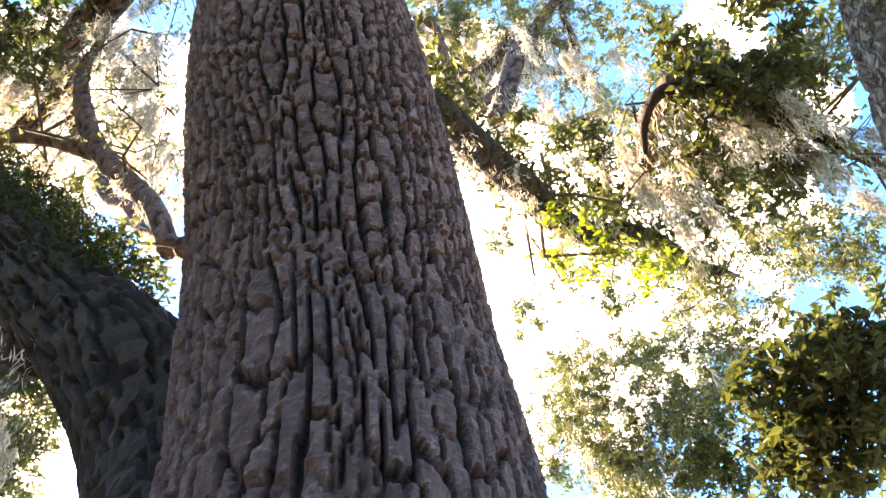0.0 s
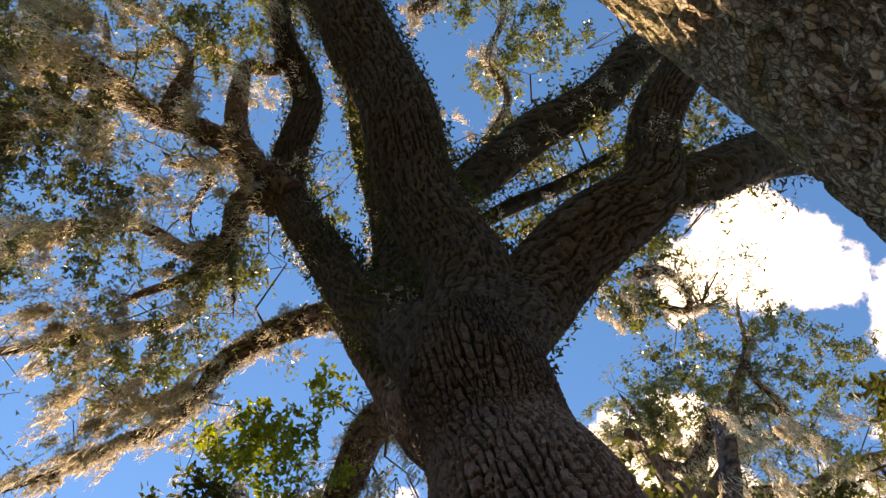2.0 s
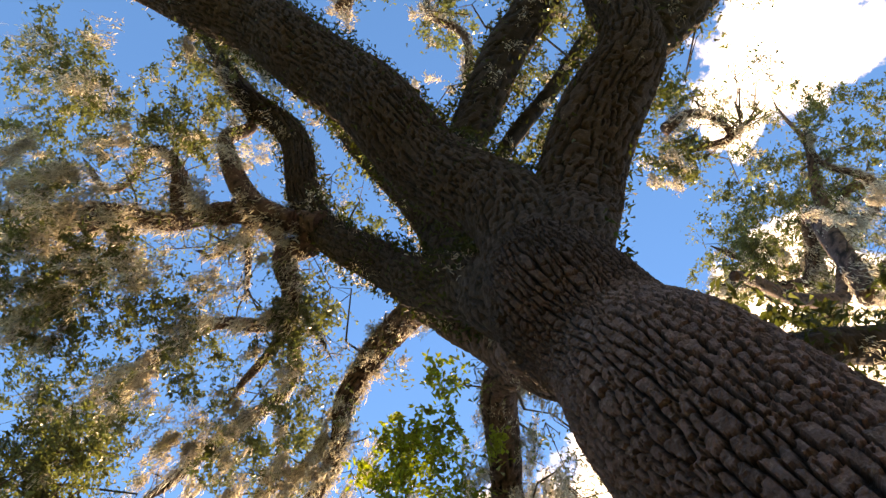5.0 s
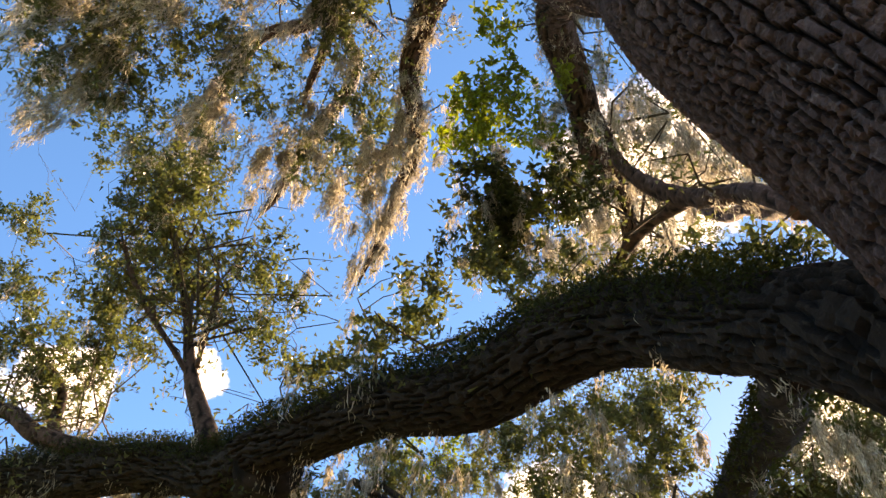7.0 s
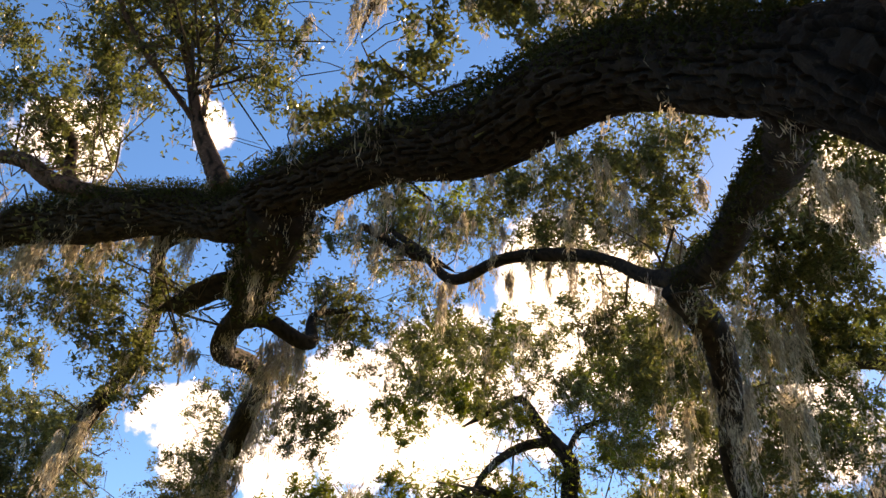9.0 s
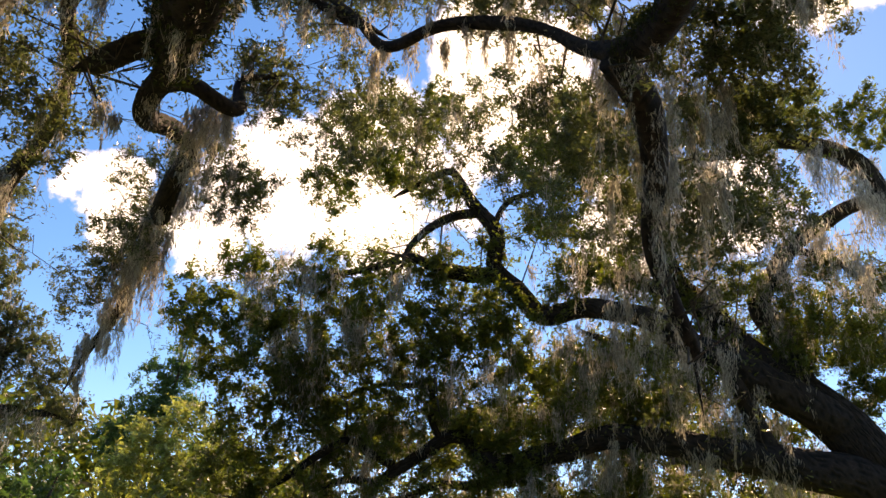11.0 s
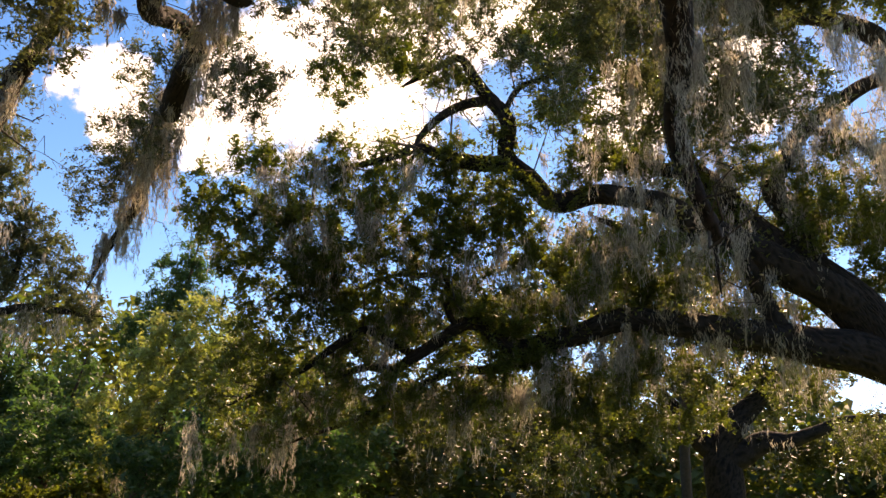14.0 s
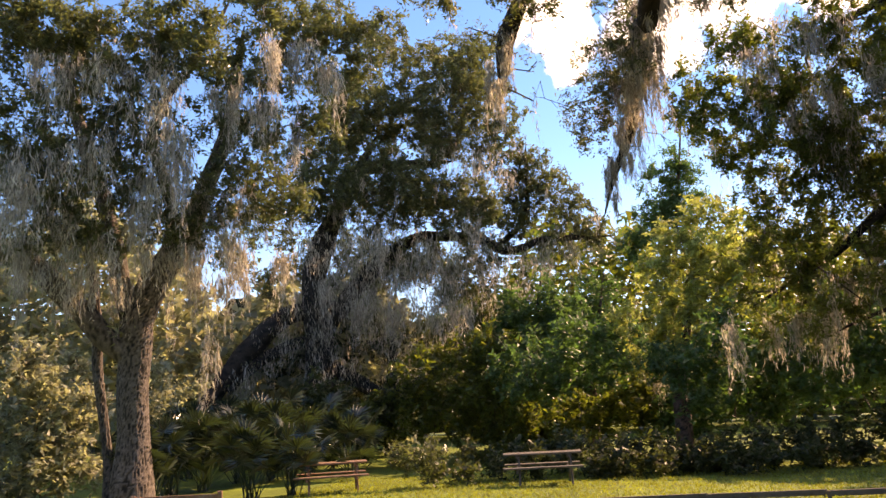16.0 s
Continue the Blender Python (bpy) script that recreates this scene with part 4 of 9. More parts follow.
G.spray(s, 12, 0.7, 0.05, 20, 0.15)
s = limb_mesh("limb", [(1.27, 3.53, 11.19, 0.092), (1.67, 3.98, 11.60, 0.068), (2.10, 3.96, 11.97, 0.055), (2.07, 3.47, 12.59, 0.040), (2.35, 3.13, 12.86, 0.025), (2.52, 2.93, 13.02, 0.003)],
    BARK, oak, "", cell=0.04, relief=0.012, plate_w=0.05, plate_v=0.13, seed=34)[1]
G.add_skeleton(s)
SIDE.append(s)
G.spray(s, 12, 0.7, 0.05, 20, 0.15)
s = limb_mesh("limb", [(1.06, 4.22, 11.03, 0.086), (1.79, 4.61, 11.29, 0.068), (2.33, 4.67, 11.60, 0.062), (2.95, 4.87, 11.80, 0.040), (3.32, 4.99, 11.92, 0.005)],
    BARK, oak, "", cell=0.04, relief=0.012, plate_w=0.05, plate_v=0.13, seed=35)[1]
G.add_skeleton(s)
SIDE.append(s)
G.spray(s, 12, 0.7, 0.05, 20, 0.15)
s = limb_mesh("limb", [(1.52, 1.95, 6.05, 0.071), (1.42, 2.32, 6.36, 0.069), (1.36, 2.55, 6.24, 0.057), (1.33, 2.69, 6.18, 0.007)],
    BARK, oak, "", cell=0.04, relief=0.012, plate_w=0.05, plate_v=0.13, seed=36)[1]
G.add_skeleton(s)
SIDE.append(s)
G.spray(s, 12, 0.7, 0.05, 20, 0.15)
# the long limb that leaves the trunk low down, dark with ferns and shade-toned bark
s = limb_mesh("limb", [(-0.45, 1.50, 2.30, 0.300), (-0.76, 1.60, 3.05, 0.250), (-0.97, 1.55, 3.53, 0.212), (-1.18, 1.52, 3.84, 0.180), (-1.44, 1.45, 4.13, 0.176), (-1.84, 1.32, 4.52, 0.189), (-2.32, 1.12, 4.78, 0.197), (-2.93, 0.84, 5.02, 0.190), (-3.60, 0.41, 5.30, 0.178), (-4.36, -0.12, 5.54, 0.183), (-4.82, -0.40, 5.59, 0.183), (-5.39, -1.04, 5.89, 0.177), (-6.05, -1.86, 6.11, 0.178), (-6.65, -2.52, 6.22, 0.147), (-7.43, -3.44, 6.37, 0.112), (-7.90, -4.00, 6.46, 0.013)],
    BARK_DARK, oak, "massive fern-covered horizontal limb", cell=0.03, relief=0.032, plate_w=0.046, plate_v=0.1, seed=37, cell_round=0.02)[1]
G.add_skeleton(s)
G.spray(s, 26, 1, 0.052, 24, 0.35)
s = limb_mesh("limb", [(-4.79, -0.58, 5.77, 0.089), (-4.83, -0.75, 6.15, 0.070), (-4.81, -1.01, 6.70, 0.044), (-4.72, -1.26, 7.27, 0.034), (-4.58, -1.55, 7.84, 0.025), (-4.52, -1.83, 8.31, 0.017), (-4.48, -2.00, 8.60, 0.002)],
    BARK, oak, "", cell=0.032, relief=0.012, plate_w=0.05, plate_v=0.13, seed=38)[1]
G.add_skeleton(s)
G.spray(s, 30, 1.4, 0.052, 22, 0.3)
s = limb_mesh("limb", [(-4.81, -0.83, 6.30, 0.026), (-4.76, -1.41, 6.93, 0.023), (-4.70, -1.79, 7.41, 0.027), (-4.69, -2.00, 7.75, 0.011), (-4.68, -2.13, 7.96, 0.001)],
    BARK, oak, "", cell=0.04, relief=0.01, plate_w=0.05, plate_v=0.13, seed=39)[1]
G.add_skeleton(s)
G.spray(s, 13, 0.9, 0.05, 22, 0.25)
s = limb_mesh("limb", [(-4.76, -0.88, 6.49, 0.022), (-4.64, -0.96, 7.14, 0.025), (-4.59, -1.06, 7.55, 0.011), (-4.57, -1.12, 7.79, 0.001)],
    BARK, oak, "", cell=0.04, relief=0.01, plate_w=0.05, plate_v=0.13, seed=40)[1]
G.add_skeleton(s)
G.spray(s, 13, 0.9, 0.05, 22, 0.25)
s = limb_mesh("limb", [(-6.07, -1.67, 6.33, 0.082), (-6.11, -2.01, 6.65, 0.062), (-6.10, -2.16, 7.09, 0.041), (-6.11, -2.62, 7.49, 0.025), (-6.13, -2.89, 7.74, 0.003)],
    BARK, oak, "", cell=0.04, relief=0.01, plate_w=0.05, plate_v=0.13, seed=41)[1]
G.add_skeleton(s)
G.spray(s, 13, 0.9, 0.05, 22, 0.25)
s = limb_mesh("limb", [(-5.43, -1.16, 5.98, 0.099), (-5.68, -1.59, 6.18, 0.094), (-5.90, -2.05, 6.39, 0.082), (-6.09, -2.44, 6.64, 0.069), (-6.44, -3.07, 6.89, 0.043), (-6.64, -3.44, 7.04, 0.005)],
    BARK, oak, "", cell=0.032, relief=0.022, plate_w=0.05, plate_v=0.13, seed=42)[1]
G.add_skeleton(s)
G.spray(s, 13, 0.9, 0.05, 22, 0.25)
s = limb_mesh("limb", [(-1.30, 1.58, 3.78, 0.105), (-1.60, 1.76, 4.02, 0.100), (-2.18, 2.07, 4.37, 0.097), (-2.88, 2.40, 4.73, 0.092), (-3.67, 2.63, 5.05, 0.085), (-4.17, 2.66, 5.47, 0.065), (-4.63, 2.60, 5.97, 0.050), (-5.22, 2.35, 6.41, 0.062), (-5.76, 2.11, 6.69, 0.055), (-6.50, 1.75, 6.90, 0.054), (-6.83, 1.46, 7.39, 0.047), (-7.19, 1.13, 7.96, 0.030), (-7.41, 0.93, 8.30, 0.004)],
    BARK_DARK, oak, "", cell=0.032, relief=0.018, plate_w=0.05, plate_v=0.13, seed=43)[1]
G.add_skeleton(s)
G.spray(s, 13, 0.9, 0.05, 22, 0.25)
s = limb_mesh("limb", [(-3.70, 2.62, 5.02, 0.119), (-4.07, 3.05, 4.95, 0.106), (-4.53, 3.43, 4.73, 0.090), (-5.03, 3.79, 4.39, 0.077), (-5.44, 4.39, 3.78, 0.056), (-5.66, 4.57, 4.03, 0.034), (-5.90, 4.80, 3.65, 0.016), (-6.04, 4.93, 3.42, 0.002)],
    BARK_DARK, oak, "", cell=0.032, relief=0.018, plate_w=0.05, plate_v=0.13, seed=44)[1]
G.add_skeleton(s)
G.spray(s, 13, 0.9, 0.05, 22, 0.25)
s = limb_mesh("limb", [(-4.41, -0.09, 5.48, 0.246), (-4.88, -0.12, 5.53, 0.230), (-5.44, -0.13, 5.62, 0.189), (-6.21, -0.18, 5.75, 0.125), (-7.03, -0.37, 5.95, 0.109), (-7.64, -0.32, 6.10, 0.105), (-8.39, 0.01, 6.41, 0.107), (-9.12, 0.11, 6.53, 0.108), (-10.33, -0.03, 6.35, 0.126), (-11.24, -0.10, 6.62, 0.109), (-12.08, -0.25, 5.88, 0.079), (-12.57, -0.63, 4.94, 0.044), (-12.86, -0.86, 4.38, 0.005)],
    BARK_DARK, oak, "", cell=0.032, relief=0.018, plate_w=0.05, plate_v=0.13, seed=45)[1]
G.add_skeleton(s)
G.spray(s, 13, 0.9, 0.05, 22, 0.25)
s = limb_mesh("limb", [(-6.65, -0.27, 5.80, 0.071), (-6.76, -0.00, 6.01, 0.079), (-6.97, 0.45, 6.03, 0.075), (-7.15, 0.49, 6.48, 0.042), (-7.39, 0.80, 6.80, 0.025), (-7.53, 0.98, 6.99, 0.003)],
    BARK_DARK, oak, "", cell=0.032, relief=0.012, plate_w=0.05, plate_v=0.13, seed=46)[1]
G.add_skeleton(s)
G.spray(s, 13, 0.9, 0.05, 22, 0.25)
s = limb_mesh("limb", [(-5.75, -0.22, 5.70, 0.108), (-5.97, -0.49, 5.72, 0.101), (-6.31, -0.78, 5.71, 0.084), (-6.51, -0.96, 5.71, 0.010)],
    BARK_DARK, oak, "", cell=0.032, relief=0.015, plate_w=0.05, plate_v=0.13, seed=47)[1]
G.add_skeleton(s)
G.spray(s, 13, 0.9, 0.05, 22, 0.25)
s = limb_mesh("limb", [(-5.36, -0.80, 5.82, 0.072), (-5.88, -0.99, 5.93, 0.062), (-6.85, -1.07, 6.10, 0.057), (-7.91, -1.15, 6.30, 0.064), (-8.99, -1.42, 6.36, 0.085), (-9.91, -1.75, 6.23, 0.115), (-10.43, -1.94, 5.97, 0.087), (-10.75, -2.06, 5.82, 0.010)],
    BARK_DARK, oak, "", cell=0.032, relief=0.012, plate_w=0.05, plate_v=0.13, seed=48)[1]
G.add_skeleton(s)
G.spray(s, 13, 0.9, 0.05, 22, 0.25)
s = limb_mesh("limb", [(-7.10, 0.79, 7.81, 0.039), (-6.91, 1.45, 7.45, 0.064), (-6.80, 1.85, 7.23, 0.008)],
    BARK_DARK, oak, "", cell=0.04, relief=0.01, plate_w=0.05, plate_v=0.13, seed=49)[1]
G.add_skeleton(s)
G.spray(s, 13, 0.9, 0.05, 22, 0.25)
# limbs behind the trunk, hung with moss
s = limb_mesh("limb", [(-0.14, 1.22, 4.77, 0.081), (0.08, 1.51, 5.09, 0.086), (0.29, 1.93, 5.43, 0.091), (0.55, 2.39, 5.73, 0.092), (0.82, 2.79, 6.03, 0.087), (1.34, 3.27, 6.45, 0.074), (2.02, 3.87, 6.82, 0.051), (2.43, 4.22, 7.04, 0.006)],
    BARK_DARK, oak, "", cell=0.032, relief=0.02, plate_w=0.05, plate_v=0.13, seed=50)[1]
G.add_skeleton(s)
G.spray(s, 13, 0.9, 0.05, 22, 0.25)
s = limb_mesh("limb", [(1.27, 2.32, 5.90, 0.014), (1.29, 2.15, 5.98, 0.026), (1.35, 1.96, 5.94, 0.039), (1.52, 1.93, 5.90, 0.050), (1.69, 1.98, 5.81, 0.055), (1.97, 2.12, 5.74, 0.052), (2.28, 2.30, 5.60, 0.046), (2.73, 2.58, 5.40, 0.044), (3.00, 2.75, 5.28, 0.005)],
    BARK_DARK, oak, "", cell=0.032, relief=0.012, plate_w=0.05, plate_v=0.13, seed=51)[1]
G.add_skeleton(s)
G.spray(s, 13, 0.9, 0.05, 22, 0.25)
s = limb_mesh("limb", [(-1.23, 2.01, 5.08, 0.057), (-1.82, 2.54, 6.24, 0.046), (-2.68, 3.05, 7.91, 0.062), (-3.38, 3.19, 9.31, 0.068), (-3.65, 2.78, 10.04, 0.059), (-4.15, 2.43, 10.60, 0.042), (-4.83, 2.30, 11.21, 0.030), (-5.24, 2.23, 11.58, 0.004)],
    BARK, oak, "", cell=0.032, relief=0.012, plate_w=0.05, plate_v=0.13, seed=52)[1]
G.add_skeleton(s)
G.spray(s, 13, 0.9, 0.05, 22, 0.25)
s = limb_mesh("limb", [(0.17, 2.38, 9.20, 0.049), (0.58, 3.91, 10.74, 0.089), (1.12, 4.17, 11.67, 0.098), (1.46, 3.89, 12.28, 0.102), (2.19, 3.31, 12.89, 0.049), (2.44, 2.99, 13.46, 0.026), (2.59, 2.80, 13.80, 0.003)],
    BARK, oak, "", cell=0.04, relief=0.012, plate_w=0.05, plate_v=0.13, seed=53)[1]
G.add_skeleton(s)
G.spray(s, 13, 0.9, 0.05, 22, 0.25)
s = limb_mesh("limb", [(1.42, 4.00, 12.14, 0.078), (2.01, 3.99, 12.48, 0.057), (2.69, 5.03, 12.10, 0.049), (3.46, 5.00, 12.47, 0.034), (3.93, 4.98, 12.69, 0.004)],
    BARK, oak, "", cell=0.04, relief=0.01, plate_w=0.05, plate_v=0.13, seed=54)[1]
G.add_skeleton(s)
G.spray(s, 13, 0.9, 0.05, 22, 0.25)
G.foliage([
    (-2.3, -4.9, 11.1, 0.77), (-2.32, -3.90, 10.71, 0.54), (-3.9, -3.2, 9.2, 0.68), (-3.5, -2.8, 9.6, 0.68),
    (-3.40, -1.93, 9.65, 0.55), (-1.84, -3.09, 10.47, 0.50), (-4.05, -2.69, 9.35, 0.48), (-2.92, -0.78, 9.80, 0.42),
    (-3.44, -0.25, 9.84, 0.47), (-4.36, -0.62, 9.94, 0.58), (-4.9, -2.1, 10.0, 0.66), (-4.23, -0.12, 9.91, 0.49),
    (-2.52, -0.71, 9.73, 0.34), (-3.4, -3.9, 10.1, 0.61), (-3.88, -1.39, 9.98, 0.41), (-4.98, -2.82, 9.74, 0.35),
    (-0.42, -1.18, 11.48, 0.35), (-1.51, -0.85, 10.38, 0.28, 0.7)], cover=0.85, leaf=0.054, clump=0.13)
G.foliage([
    (1.34, -1.48, 10.60, 0.48), (0.77, -1.40, 11.28, 0.51, 0.7), (1.17, -0.44, 9.69, 0.39), (0.60, -0.38, 9.75, 0.36),
    (0.18, 0.23, 8.95, 0.23), (1.29, 1.15, 10.36, 0.32), (0.85, 1.57, 10.34, 0.32), (2.02, 0.14, 9.31, 0.28),
    (0.87, -2.47, 11.29, 0.44, 0.7), (-1.2, -3.4, 11.0, 0.61), (-3.20, -4.56, 11.18, 0.58), (-6.49, -0.87, 5.78, 0.28),
    (-7.45, 0.80, 6.88, 0.37), (-7.25, 1.13, 8.05, 0.35), (-7.36, 1.74, 7.13, 0.42), (-9.05, 1.76, 7.36, 0.58),
    (-8.81, 2.30, 7.54, 0.58), (-8.23, 2.73, 7.30, 0.46)], cover=0.85, leaf=0.054, clump=0.13)
G.foliage([
    (-7.92, 3.29, 7.43, 0.46), (-8.86, 3.12, 7.08, 0.48), (-8.45, 3.91, 7.22, 0.48), (-8.47, 4.52, 6.72, 0.48),
    (-9.56, 2.38, 7.28, 0.40), (-7.15, -1.67, 6.21, 0.54), (-7.3, -2.2, 6.2, 0.63), (-7.48, -1.36, 5.77, 0.46),
    (-7.48, 0.52, 6.70, 0.32), (-7.64, 0.88, 6.60, 0.29), (-7.51, 1.15, 7.90, 0.53), (-7.03, 1.98, 8.24, 0.44),
    (-5.7, 2.7, 7.8, 0.63), (-5.51, 3.10, 7.10, 0.45), (-4.61, 3.24, 7.11, 0.42), (-4.55, 4.70, 6.85, 0.60),
    (-9.54, 0.44, 6.80, 0.58), (-9.60, 0.93, 6.61, 0.43)], cover=0.85, leaf=0.054, clump=0.13)
G.foliage([
    (-10.10, -0.39, 6.81, 0.40), (-10.93, -0.39, 6.21, 0.53), (-3.85, 4.34, 6.95, 0.56), (-5.41, 3.93, 5.78, 0.56),
    (-5.3, 4.9, 6.8, 0.71), (-7.1, 4.0, 7.1, 0.61), (-6.19, 2.59, 7.41, 0.39), (-7.21, 1.39, 8.20, 0.44),
    (-6.38, 2.18, 8.11, 0.50), (-5.33, 2.87, 7.82, 0.46), (-4.80, 3.10, 7.72, 0.45), (-5.66, 2.44, 7.98, 0.39),
    (-4.28, 3.21, 7.39, 0.35), (-5.22, 3.34, 7.24, 0.45), (-5.99, 2.96, 7.44, 0.39), (-5.27, 3.99, 6.76, 0.45),
    (-5.05, 4.34, 6.70, 0.45), (-3.59, 4.41, 7.08, 0.42)], cover=0.85, leaf=0.054, clump=0.13)
G.foliage([
    (-4.21, 5.05, 6.82, 0.52), (-5.04, 5.27, 6.69, 0.55), (-5.7, 4.8, 6.3, 0.63), (-5.8, 5.6, 6.4, 0.67),
    (-6.12, 4.14, 6.53, 0.55), (-6.87, 4.20, 6.41, 0.58), (-6.3, 4.8, 5.6, 0.63), (-6.4, 5.5, 5.7, 0.67),
    (-6.4, 6.2, 5.9, 0.70), (-6.59, 4.47, 5.54, 0.47), (-7.10, 3.75, 7.36, 0.53), (-4.49, -1.76, 8.10, 0.50, 1),
    (-4.78, -1.81, 7.61, 0.49, 1), (-4.65, -1.43, 7.81, 0.42, 1), (-5.09, -1.73, 7.10, 0.48, 1), (-4.73, -1.13, 7.43, 0.27, 1),
    (-4.44, -1.96, 8.33, 0.37, 1), (-5.38, -1.84, 7.07, 0.35, 1)], cover=0.85, leaf=0.054, clump=0.13)
G.foliage([
    (-4.38, -1.58, 8.34, 0.29, 1), (-6.05, -2.48, 7.31, 0.54, 1), (-6.13, -2.01, 7.11, 0.45, 1), (-5.79, -2.89, 7.69, 0.47, 1),
    (-5.44, -3.26, 8.53, 0.33, 1), (-4.62, -0.72, 7.95, 0.35, 1), (-4.69, -0.51, 7.41, 0.33, 1), (-4.78, -0.66, 7.05, 0.26, 1),
    (-4.37, 0.04, 6.39, 0.23, 1), (-4.66, -0.30, 6.92, 0.25, 1), (-4.23, -1.81, 8.63, 0.37, 0.7), (-4.65, -1.90, 7.95, 0.36, 0.7),
    (-4.47, -1.20, 7.87, 0.28, 0.7), (-4.96, -2.01, 7.39, 0.35, 0.7), (-4.80, -1.39, 7.31, 0.34, 0.7), (-10.7, 0.9, 7.0, 0.63),
    (-11.9, -0.7, 6.2, 0.62), (-11.40, -0.26, 6.74, 0.55)], cover=0.85, leaf=0.054, clump=0.13)
G.foliage([
    (-12.33, -0.83, 5.70, 0.57), (-11.94, -0.31, 6.25, 0.45), (-7.85, -1.21, 5.86, 0.55), (-8.32, 0.88, 7.08, 0.35),
    (2.2, 3.1, 12.9, 0.74, 0.5), (2.7, 3.7, 12.6, 0.74, 0.5), (1.5, 3.2, 13.0, 0.63, 0.5), (1.62, 3.69, 12.33, 0.50, 0.5),
    (3.1, 3.8, 12.5, 0.63, 0.5), (0.78, 2.90, 12.15, 0.48, 0.5), (0.40, 3.27, 12.06, 0.39, 0.5), (2.10, 4.37, 11.42, 0.58, 0.5),
    (0.70, 4.04, 11.76, 0.39, 0.5), (2.16, 4.23, 10.34, 0.44, 0.5), (1.6, 3.8, 13.3, 0.76, 0.5), (0.8, 3.6, 13.4, 0.65, 0.5),
    (1.2, 4.3, 13.0, 0.65, 0.5), (0.27, 3.46, 13.43, 0.43, 0.5)], cover=0.85, leaf=0.054, clump=0.13)
G.foliage([
    (0.38, 4.10, 13.12, 0.54, 0.5), (1.8, 4.2, 13.1, 0.65, 0.5), (1.1, 4.8, 12.5, 0.63, 0.5), (0.4, 4.7, 12.5, 0.63, 0.5),
    (-0.16, 3.67, 12.95, 0.42, 0.5), (0.83, 1.58, 10.37, 0.32), (1.8, 6.8, 8.7, 0.70), (1.3, 7.3, 8.4, 0.70),
    (2.51, 6.80, 9.19, 0.55), (2.3, 7.3, 8.1, 0.79), (2.83, 6.83, 8.34, 0.53), (1.17, 6.88, 8.76, 0.35),
    (1.7, 7.5, 7.9, 0.61), (2.83, 6.36, 8.78, 0.44), (2.53, 3.11, 7.34, 0.43), (2.83, 2.79, 7.36, 0.43),
    (2.59, 3.01, 8.54, 0.42), (3.03, 2.47, 7.41, 0.37)], cover=0.85, leaf=0.054, clump=0.13)
G.foliage([
    (2.53, 3.54, 9.48, 0.39), (3.06, 3.71, 6.69, 0.43), (2.77, 3.78, 6.80, 0.37), (2.46, 3.62, 7.06, 0.31),
    (1.37, 3.32, 6.40, 0.24), (1.74, 3.70, 6.65, 0.26), (2.00, 3.97, 6.74, 0.30), (1.06, 2.91, 6.27, 0.15),
    (-4.3, 3.1, 10.7, 1.01, 0.8), (-3.6, 4.0, 10.6, 0.74, 0.8), (-2.94, 3.01, 10.67, 0.44, 0.8)], cover=0.85, leaf=0.054, clump=0.13)
# leafy shoots along the long limb
G.foliage([
    (-3.22, 0.28, 5.52, 0.20), (-2.94, 0.53, 5.46, 0.21), (-3.06, 0.58, 6.12, 0.19), (-3.00, 0.79, 6.49, 0.20),
    (-1.47, 1.74, 4.77, 0.12), (-1.27, 1.81, 4.58, 0.10), (-1.71, 1.67, 5.05, 0.12), (-2.93, 1.11, 6.35, 0.20),
    (-2.59, 1.37, 6.01, 0.18), (-3.66, 0.02, 5.68, 0.15), (-3.06, 2.36, 6.05, 0.12, 0.6)], cover=1.2, leaf=0.052, clump=0.1)
# fresh green shoots below the crotch
F = Growth()
F.nodes = G.nodes.copy()
F.foliage([
    (-1.95, 0.66, 8.21, 0.26), (-2.43, 0.78, 8.03, 0.41), (-2.64, 1.31, 8.07, 0.30), (-2.79, 0.64, 8.01, 0.24),
    (-1.97, 1.23, 7.90, 0.14), (-2.65, 0.81, 7.92, 0.34), (-2.34, 0.89, 8.14, 0.29)], cover=0.7, leaf=0.065, clump=0.12)
F.foliage([
    (0.73, 2.38, 5.52, 0.16), (0.88, 2.96, 5.83, 0.25), (1.29, 3.01, 5.81, 0.22), (0.65, 2.83, 5.84, 0.14),
    (-1.25, 5.87, 8.21, 0.01), (-7.04, 1.47, 8.36, 0.41), (-6.86, 1.91, 8.44, 0.27)], cover=0.6, leaf=0.06, clump=0.12)
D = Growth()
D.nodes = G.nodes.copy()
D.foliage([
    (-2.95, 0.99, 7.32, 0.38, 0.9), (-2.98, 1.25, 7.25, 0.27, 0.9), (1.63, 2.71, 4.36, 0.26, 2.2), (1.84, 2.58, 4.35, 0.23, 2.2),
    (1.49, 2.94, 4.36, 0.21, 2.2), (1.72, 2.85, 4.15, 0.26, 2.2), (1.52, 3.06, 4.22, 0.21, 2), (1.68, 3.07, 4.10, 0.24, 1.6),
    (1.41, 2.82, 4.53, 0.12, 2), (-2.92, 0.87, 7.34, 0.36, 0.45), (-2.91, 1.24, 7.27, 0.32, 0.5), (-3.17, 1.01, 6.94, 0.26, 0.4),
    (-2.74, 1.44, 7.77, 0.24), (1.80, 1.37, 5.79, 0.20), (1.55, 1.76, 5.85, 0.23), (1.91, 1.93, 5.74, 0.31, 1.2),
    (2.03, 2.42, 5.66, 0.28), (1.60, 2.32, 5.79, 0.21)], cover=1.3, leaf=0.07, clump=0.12)
